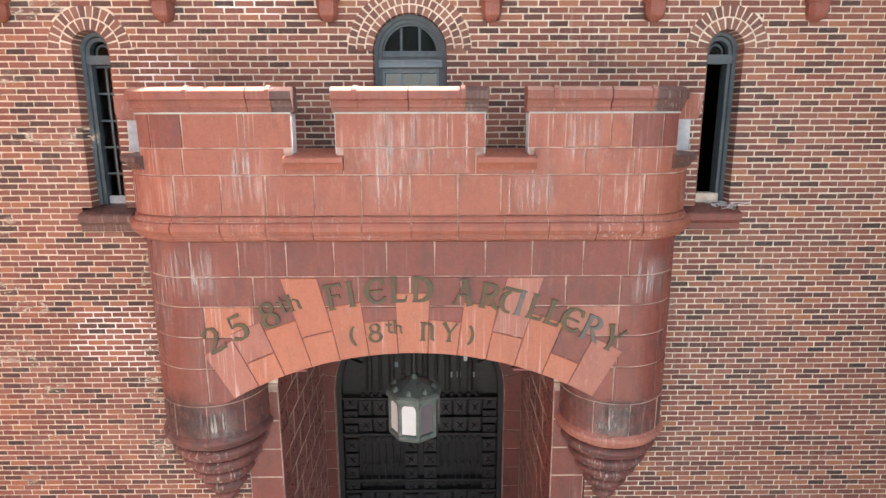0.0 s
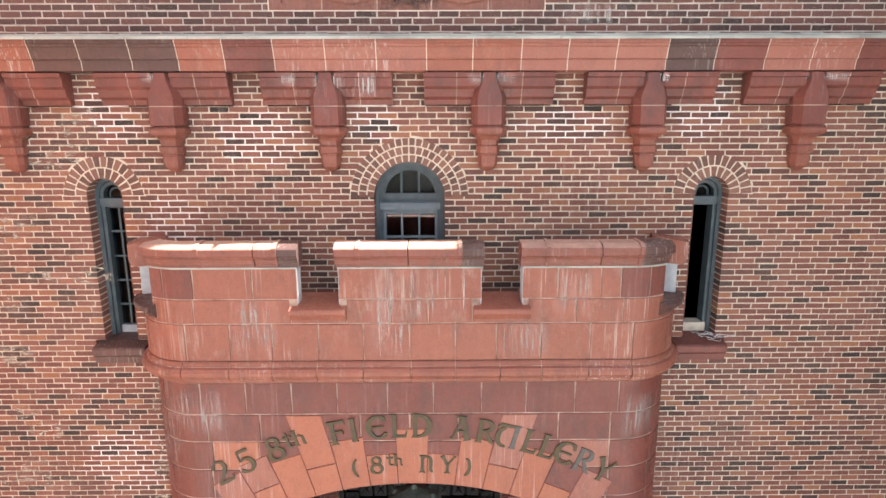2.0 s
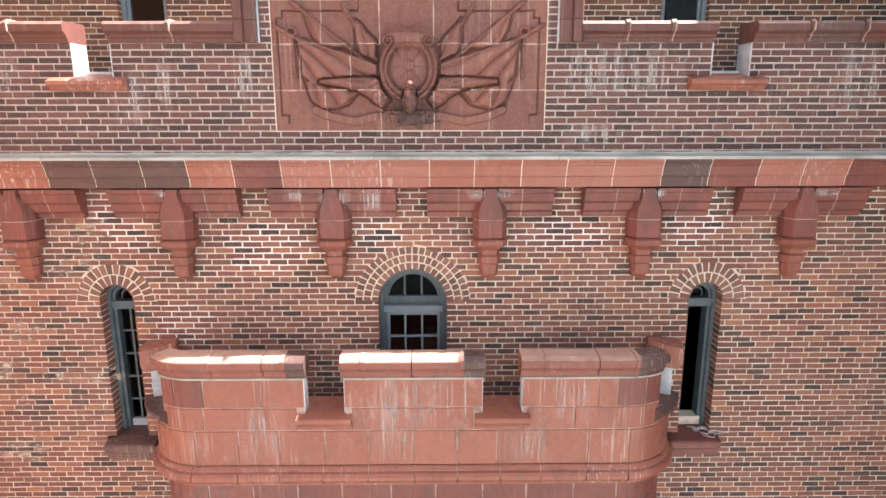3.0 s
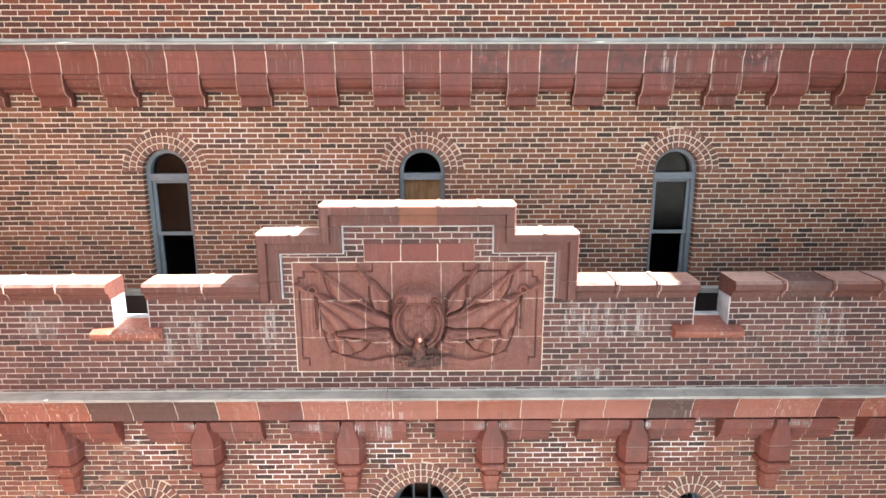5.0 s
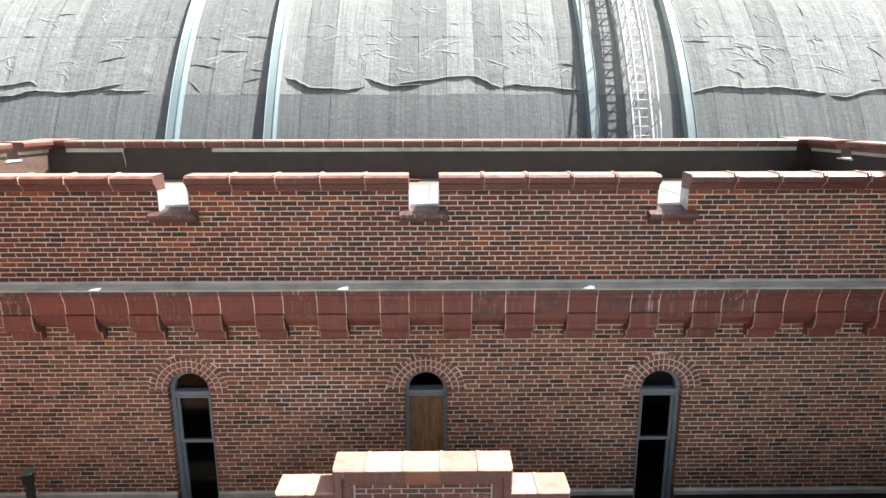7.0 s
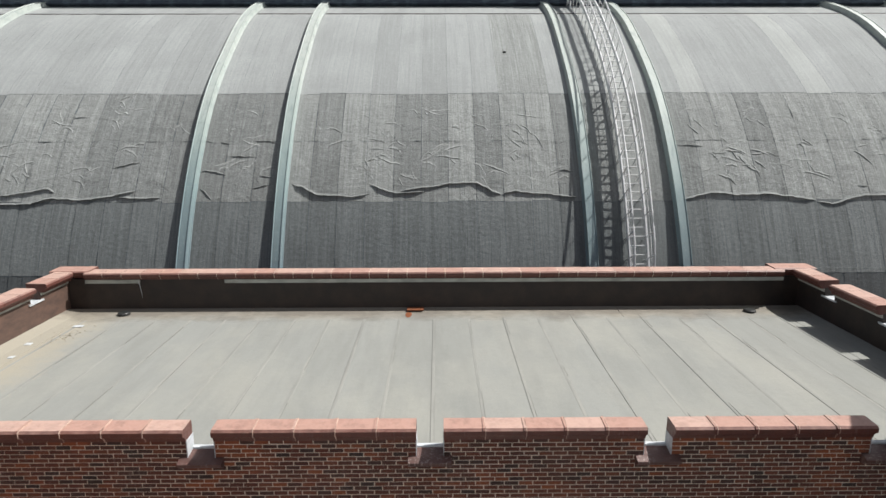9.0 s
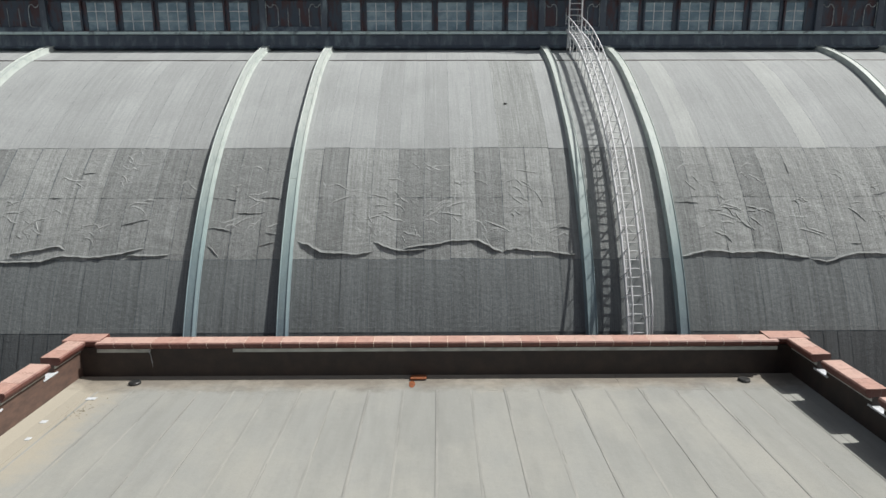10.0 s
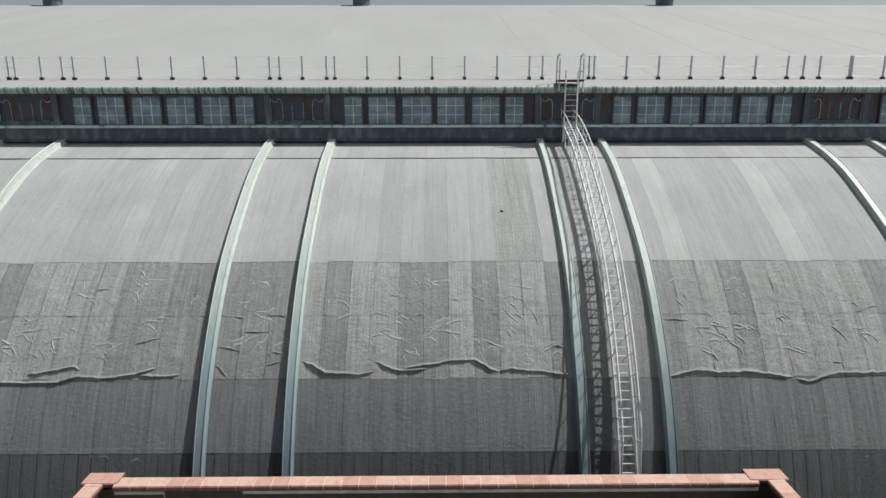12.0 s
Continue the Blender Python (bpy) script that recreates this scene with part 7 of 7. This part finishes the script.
slack_fold([(-2.64, 10.3), (-1.66, 10.0), (-0.66, 10.06)], 5, 0.14)
slack_fold([(-1.54, 10.1), (-0.66, 10.19), (0.27, 10.34), (1.25, 10.35), (1.68, 10.18), (1.83, 10.03), (2.15, 9.98)], 6, 0.13)
slack_fold([(2.18, 9.98), (2.6, 10.08), (3.13, 10.01), (4.19, 9.94), (4.95, 9.85)], 7, 0.13)
slack_fold([(8.85, 9.8), (9.81, 9.99), (10.74, 9.91), (11.79, 9.94), (12.6, 9.86), (13.62, 9.75)], 8, 0.15)
slack_fold([(13.68, 9.7), (14.18, 9.6), (14.68, 9.73), (15.42, 9.89), (16.59, 9.87), (17.31, 9.9), (19.4, 9.8)], 9, 0.14)
# short lifted flaps above
for k, (xa, za, xb, zb) in enumerate(((-12.15, 10.89, -11.21, 11.12), (-14.23, 12.69, -13.59, 12.77), (-8.95, 11.86, -7.98, 11.78), (-8.01, 11.29, -6.96, 11.31), (-8.9, 10.8, -7.96, 10.7),
                                      (-7.01, 10.18, -6.25, 10.36), (-8.84, 10.22, -8.39, 9.83), (-7.04, 11.86, -6.2, 11.8), (-6.87, 10.65, -6.2, 10.58), (4.14, 10.77, 4.95, 10.75),
                                      (8.91, 11.67, 9.87, 11.63), (16.75, 11.9, 17.72, 12.07), (15.28, 10.24, 15.68, 10.21))):
    slack_fold([(xa, za), ((xa + xb) / 2, (za + zb) / 2 + 0.03), (xb, zb)], 50 + k * 2.3, 0.048, 3.0)


def crease(x, z, length, lean, bend, high, seed, material=None):
    """A low curved wrinkle, sharp along its crest."""
    bm = bmesh.new()
    rows = []
    for k in range(9):
        t = k / 8
        e = math.sin(math.pi * min(1, max(0.0, t))) ** 0.6
        px = x + length * t * math.cos(lean) + 0.03 * noise.noise((t * 4, seed, 0))
        pz = z + length * t * math.sin(lean) + bend * (t - 0.5) ** 2 + 0.05 * noise.noise((t * 3, seed, 3))
        a = angle_at(pz)
        w = 0.20 * (0.3 + e)
        rows.append([(px, *barrel(a + q * w, 0.006 + h * high * e)) for q, h in ((1.0, 0.0), (0.35, 0.45), (0.0, 1.0), (-0.22, 0.55), (-0.55, 0.0))])
    grid(bm, rows)
    part("crease", bm, material or MEMBRANE, hall, "low wrinkle in the felt")


cr = random.Random(77)
for k in range(70):
    x = cr.uniform(-19, 19)
    if any(b - 0.9 < x < b + 0.5 or b + 10.0 < x < b + 11.7 for b in BAYS):
        continue
    z = cr.uniform(10.5, 13.3)
    for j in range(cr.choice((1, 1, 2, 3))):
        crease(x + cr.uniform(-0.3, 0.3), z + cr.uniform(-0.3, 0.3), cr.uniform(0.35, 1.1), cr.uniform(-0.9, 0.6), cr.uniform(-0.9, 0.6), cr.uniform(0.008, 0.026), k + 0.3 * j)
# fans of wrinkles where the felt has slid and bunched up
for k, (x, z, size) in enumerate(((-3.1, 12.7, 0.5), (-2.2, 12.95, 0.8), (-2.1, 12.4, 0.6), (-2.4, 11.45, 0.9), (-3.0, 11.1, 0.6), (-1.4, 10.7, 0.6), (2.7, 12.6, 0.9), (3.2, 12.1, 0.7), (2.6, 11.3, 0.5),
                                  (10.2, 12.3, 0.7), (10.5, 11.4, 0.9), (11.6, 11.35, 0.9), (10.4, 10.8, 0.6), (13.6, 11.9, 0.5), (15.2, 12.7, 0.6), (16.3, 11.2, 0.8), (16.6, 12.3, 0.7),
                                  (-16.6, 11.5, 0.8), (-17.2, 11.0, 0.7), (-14.9, 12.8, 0.5), (-12.6, 12.6, 0.5), (-15.6, 10.9, 0.6), (-7.6, 13.0, 0.5), (-8.1, 12.2, 0.4))):
    for j in range(cr.choice((3, 4, 5))):
        crease(x + size * cr.uniform(-0.5, 0.4), z + size * cr.uniform(-0.35, 0.35), size * cr.uniform(0.5, 1.1), cr.choice((-0.9, -0.5, -0.2, 0.3)) + cr.uniform(-0.25, 0.25), cr.uniform(-0.7, 0.5), cr.uniform(0.010, 0.028), 500 + 7 * k + j)
for k in range(60):
    x = cr.uniform(-19, 19)
    if any(b - 0.7 < x < b + 0.5 or b + 10.2 < x < b + 11.7 for b in BAYS):
        continue
    crease(x, cr.uniform(7.0, 9.2), cr.uniform(0.2, 0.6), cr.uniform(-0.5, 0.5), cr.uniform(-0.3, 0.3), cr.uniform(0.006, 0.016), 300 + k, MEMBRANE_LOW)

# copper-clad ribs
for b in BAYS:
    for c in (b, b + 11.14):
        if abs(c) > 40:
            continue
        rib = thing("roof_rib", (c, barrel(A_FOOT)[0], barrel(A_FOOT)[1]), "pale green copper-clad rib running over the curved roof", "roof rib", "roof ribs")
        cuts = [A_FOOT, 24, 33, 41, 49, 57, 66, A_TOP + 0.3]
        for a0, a1 in zip(cuts, cuts[1:]):
            bm = bmesh.new()
            rows = []
            n = 10
            for k in range(n + 1):
                a = a0 + (a1 - a0) * k / n
                o = 0.004 * (cuts.index(a0) % 2)
                rows.append([(c + x, *barrel(a, h + o)) for x, h in ((-0.225, -0.02), (-0.22, 0.05), (-0.19, 0.06), (-0.17, 0.21), (-0.165, 0.245), (-0.145, 0.245), (-0.135, 0.22), (0.135, 0.22), (0.145, 0.245), (0.165, 0.245), (0.17, 0.21), (0.19, 0.06), (0.22, 0.05), (0.225, -0.02))])
            vs = grid(bm, rows)
            bm.faces.new(vs[0])
            bm.faces.new(vs[-1])
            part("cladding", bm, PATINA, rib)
gutter = thing("roof_gutter", (MID, barrel(A_FOOT)[0], 4.7), "green copper gutter along the foot of the curved roof", "gutter", kind="structure")
gy, gz = barrel(A_FOOT)
part("trough", run(bmesh.new(), [(gy + 0.2, gz - 0.05), (gy - 0.3, gz - 0.05), (gy - 0.32, gz + 0.12), (gy - 0.27, gz + 0.12), (gy - 0.25, gz + 0.02), (gy + 0.2, gz + 0.02)], -60, 60), PATINA, gutter)
bar("foot_wall", -60, 60, gy - 0.05, gy + 0.3, GROUND, gz - 0.05, BRICK_UP, gutter)

# ---- catwalk ladder up the roof ----
ladder = thing("roof_ladder", (6.85, barrel(18)[0], barrel(18)[1]), "galvanised steel ladder with handrails up the curved roof", "ladder")
LXC, LW = 6.80, 0.32


def off(a):
    """How far the ladder stands off the roof."""
    return 0.42 + 0.55 * max(0.0, (a - 17.0) / (A_TOP - 17.0))


arc = [17.0 + (A_TOP - 17.0) * k / 44 for k in range(45)]
for s in (-1, 1):
    bm = bmesh.new()
    vs = grid(bm, [[(LXC + s * LW + x, *barrel(a, off(a) + h)) for x, h in ((-0.028, -0.11), (-0.028, 0.07), (0.028, 0.07), (0.028, -0.11))] for a in arc], True)
    bm.faces.new(vs[0])
    bm.faces.new(vs[-1])
    part("stringer", bm, STEEL, ladder)
    part("handrail", tube(bmesh.new(), [(LXC + s * (LW + 0.02), *barrel(a, off(a) + 0.68 * min(1, (a - 17) / 8))) for a in arc], 0.034, 6), STEEL, ladder)
    part("midrail", tube(bmesh.new(), [(LXC + s * (LW + 0.02), *barrel(a, off(a) + 0.34 * min(1, (a - 17) / 8))) for a in arc], 0.012, 5), STEEL, ladder)
    a = 24.0
    while a < A_TOP:
        part("post", tube(bmesh.new(), [(LXC + s * (LW + 0.01), *barrel(a, 0.02)), (LXC + s * (LW + 0.02), *barrel(a, off(a) + 0.68))], 0.020, 6), STEEL, ladder)
        a += 2.3
n = 62
for k in range(n):
    a = 17.5 + (A_TOP - 17.5) * k / n
    part("rung", tube(bmesh.new(), [(LXC - LW, *barrel(a, off(a))), (LXC + LW, *barrel(a, off(a)))], 0.021, 5), STEEL, ladder)
for s in (-1, 1):
    x = LXC + s * LW
    part("upright", tube(bmesh.new(), [(x, 25.75, 18.3), (x, 25.72, 21.95)], 0.04, 8), STEEL, ladder)
    w = LXC + s * 0.62
    part("grab_rail", tube(bmesh.new(), [(w, 25.85, 20.9), (w, 25.85, 22.55), (w, 25.98, 22.78), (w, 26.45, 22.78), (w, 26.65, 22.55), (w, 26.7, 21.35)], 0.045, 8), POST_STEEL, ladder)
    part("grab_rail", tube(bmesh.new(), [(w, 25.86, 21.95), (w, 26.66, 21.95)], 0.025, 6), POST_STEEL, ladder)
    part("tie", tube(bmesh.new(), [(x, 25.0, 17.95), (x, 25.72, 19.4)], 0.025, 6), STEEL, ladder)
for k in range(11):
    z = 18.5 + 0.28 * k
    part("rung", tube(bmesh.new(), [(LXC - LW, 25.73, z), (LXC + LW, 25.73, z)], 0.018, 5), STEEL, ladder)
part("step_plate", box(bmesh.new(), LXC - 0.66, LXC + 0.66, 25.8, 26.8, 21.42, 21.50), IRON, ladder, "dark landing plate")

# ---- clerestory ----
CY = 26.4
clere = thing("wall_clerestory", (MID, CY, 18.4), "dark red sheet-metal clerestory wall with green stains", "wall", kind="structure")
bar("wall", -70, 70, CY + 0.05, CY + 0.4, 17.5, 21.2, CLERE, clere)
part("base_flashing", run(bmesh.new(), [(CY + 0.1, 19.17), (CY - 0.12, 19.15), (CY - 0.14, 19.06), (CY - 0.06, 19.0), (CY - 0.12, 18.5), (CY - 0.35, 18.36), (CY + 0.1, 18.2)], -70, 70), SLATE, clere, "blue-black copper base flashing")
part("sill_ledge", run(bmesh.new(), [(CY + 0.1, 19.22), (CY - 0.15, 19.19), (CY - 0.18, 19.17), (CY - 0.18, 19.05), (CY + 0.1, 19.04)], -70, 70), LEDGE, clere, "green-stained copper sill ledge")
part("head_rail", run(bmesh.new(), [(CY + 0.1, 20.86), (CY - 0.07, 20.86), (CY - 0.07, 20.74), (CY + 0.1, 20.72)], -70, 70), CLERE, clere)


def clere_window(x0, x1):
    w = thing("clerestory_window", ((x0 + x1) / 2, CY, 19.17), "steel clerestory window with grey wired glass", "window", "clerestory windows", "structure")
    pane = bar("pane", x0, x1, CY + 0.02, CY + 0.028, 19.2, 20.70, GLASS_WIRED, w)
    for a, b, c, d in ((x0 - 0.06, x0 + 0.04, 19.17, 20.72), (x1 - 0.04, x1 + 0.06, 19.17, 20.72)):
        bar("jamb", a, b, CY - 0.05, CY + 0.04, c, d, CLERE, w)
    bar("rail", x0, x1, CY - 0.02, CY + 0.04, 19.17, 19.25, SLATE, w)
    bar("rail", x0, x1, CY - 0.02, CY + 0.04, 20.62, 20.72, SLATE, w)
    m = 2 if x1 - x0 < 1.3 else 3
    for k in range(1, m):
        x = x0 + (x1 - x0) * k / m
        bar("glazing_bar", x - 0.016, x + 0.016, CY - 0.012, CY + 0.022, 19.2, 20.7, STEEL, pane)
    for z in (19.72, 20.2):
        bar("glazing_bar", x0, x1, CY - 0.010, CY + 0.022, z - 0.013, z + 0.013, STEEL, pane)


for b in BAYS:
    if abs(b + 5) > 34:
        continue
    left = b + 0.62
    for x0, x1 in ((0.0, 1.03), (1.30, 2.82), (3.12, 4.74), (4.98, 6.52), (6.84, 8.39), (8.63, 9.69)):
        clere_window(left + x0, left + x1)
    p = thing("clerestory_pier", (b + 12.8, CY, 19.0), "dark red sheet-metal pier panel with green-stained ribs", "wall panel", "clerestory piers")
    for dx in (11.02, 14.2):
        bar("pilaster", b + dx - 0.16, b + dx + 0.16, CY - 0.12, CY + 0.06, 19.1, 20.8, SLATE, p, bevel=0.012)
    for m in (-1, 1):            # raised sheet-metal mouldings
        c = b + 12.61
        part("moulding", tube(bmesh.new(), [(c + m * v, CY - 0.02, z) for v, z in ((1.42, 19.25), (1.42, 20.62))], 0.022, 6), TRIM, p)
        part("moulding", tube(bmesh.new(), [(c + m * v, CY - 0.01, z) for v, z in ((1.36, 20.52), (1.26, 20.40), (1.12, 20.40), (1.02, 20.54), (0.90, 20.50), (0.80, 20.32), (0.80, 19.50), (0.92, 19.42), (1.30, 19.40))], 0.020, 6), TRIM, p)
        part("rib", tube(bmesh.new(), [(c + m * 0.30, CY + 0.02, 19.45), (c + m * 0.30, CY + 0.02, 20.35)], 0.014, 6), TRIM, p)
    part("green_trim", run(bmesh.new(), [(CY + 0.02, 19.45), (CY - 0.05, 19.40), (CY - 0.14, 19.17), (CY + 0.02, 19.17)], b + 10.9, b + 14.5), SLATE, p, "stained copper sill")

# ---- upper roof ----
EY, EZ, SL = 25.95, 21.13, 0.2597
upper = thing("hall_upper_roof", (MID, 45, 21.1), "broad shallow grey upper roof with copper eave", "roof", kind="structure")
ridge_y = 68.5
rz = EZ + SL * (ridge_y - EY)
for k in range(54):
    x0 = -81 + 3.0 * k
    o = 0.006 * (k % 2)
    bm = bmesh.new()
    ys = (EY + 0.1, 30, 36, 44, 54, 64, ridge_y)
    grid(bm, [[(x0, y, EZ - 0.05 + SL * (y - EY)), (x0, y, EZ + 0.01 + o + SL * (y - EY)), (x0 + 3.03, y, EZ + 0.01 + o + SL * (y - EY)), (x0 + 3.03, y, EZ - 0.05 + SL * (y - EY))] for y in ys])
    part("roof_strip", bm, ROOF_TOP, upper)
part("far_slope", run(bmesh.new(), [(ridge_y, rz + 0.02), (ridge_y + 60, rz - 16), (ridge_y + 60, rz - 16.3), (ridge_y, rz - 0.4)], -81, 81), ROOF_TOP, upper)
x = -70.0
while x < 70:
    w = 2.0
    part("eave", run(bmesh.new(), [(EY + 0.6, EZ + 0.10), (EY + 0.05, EZ + 0.03), (EY, EZ - 0.02), (EY - 0.02, EZ - 0.12), (EY + 0.03, EZ - 0.22), (EY + 0.12, EZ - 0.30), (EY + 0.6, EZ - 0.30)], x, x + w - 0.01), EAVE, upper, "streaked green copper eave")
    x += w

railing = thing("roof_railing", (MID, 27.8, 21.6), "thin steel guard railing along the upper roof edge", "railing")
RYY = 27.8
RZ0 = EZ + SL * (RYY - EY)
posts = [-18.35 + 1.786 * k for k in range(-9, 30)] + [5.586 + 14.46 * k + s for k in range(-3, 3) for s in (0.0, 2.57)]
for x in posts:
    if abs(x) > 34 or abs(x - LXC) < 0.7:
        continue
    bm = bmesh.new()
    box(bm, x - 0.045, x + 0.045, RYY - 0.03, RYY + 0.03, RZ0, RZ0 + 1.25)
    post = part("post", bm, POST_STEEL, railing)
    part("foot", box(bmesh.new(), x - 0.09, x + 0.09, RYY - 0.09, RYY + 0.09, RZ0, RZ0 + 0.14), IRON, post, "black post foot")
for z in (1.22, 0.68, 0.16):
    for xa, xb in ((-40, LXC - 0.55), (LXC + 0.55, 40)):
        part("cable", tube(bmesh.new(), [(xa, RYY, RZ0 + z), (xb, RYY, RZ0 + z)], 0.012, 4), STEEL, railing)

for x in (-44.9, -9.06, 26.4):
    v = thing("ridge_vent", (x, ridge_y, rz), "white metal vent cowl on the roof ridge", "roof vent", "ridge vents")
    drum = part("drum", lathe_pipe(x, ridge_y, rz - 0.2, rz + 2.2, 1.0, 20), SLATE, v)
    part("hood", lathe_pipe(x, ridge_y, rz + 0.62, rz + 0.82, 1.18, 20), WHITE, drum)
    part("hood", lathe_pipe(x, ridge_y, rz + 1.3, rz + 1.5, 1.18, 20), WHITE, drum)

# debris of cable by the clerestory foot
junk = thing("bent_cable", (3.9, 26.0, 18.3), "bent black cable lying at the clerestory foot", "cable")
part("cable", tube(bmesh.new(), [(2.9 + 0.28 * k, *barrel(A_TOP - 0.8 - 0.5 * abs(math.sin(k * 1.3)), 0.08)) for k in range(10)], 0.035, 5), IRON, junk)
leafy = thing("dark_scrap", (2.72, 20.7, 15.5), "small dark scrap lying on the curved roof", "scrap")
sy, sz = barrel(angle_at(15.53), 0.03)
part("scrap", box(bmesh.new(), 2.66, 2.78, sy - 0.05, sy + 0.05, sz - 0.03, sz + 0.04, 0.01), IRON, leafy)

# ---- single bricks of the walls ----
me = bpy.data.meshes.new("brick")
hx, hz = (BRICK_LENGTH - JOINT) / 2, (COURSE - JOINT) / 2
me.from_pydata([(x, y, z) for x in (-hx, hx) for y in (0, 0.03) for z in (-hz, hz)], [], [(0, 4, 5, 1), (0, 1, 3, 2), (4, 6, 7, 5), (1, 5, 7, 3), (0, 2, 6, 4)])
shared = {}
for owner, (singles, material) in LATE_BRICKS:
    if material not in shared:
        shared[material] = me.copy()
        shared[material].materials.append(material)
    for at in singles:
        ob = new("brick", shared[material])
        ob.parent = owner
        ob.matrix_parent_inverse = OFFSET[owner]
        ob.location = at
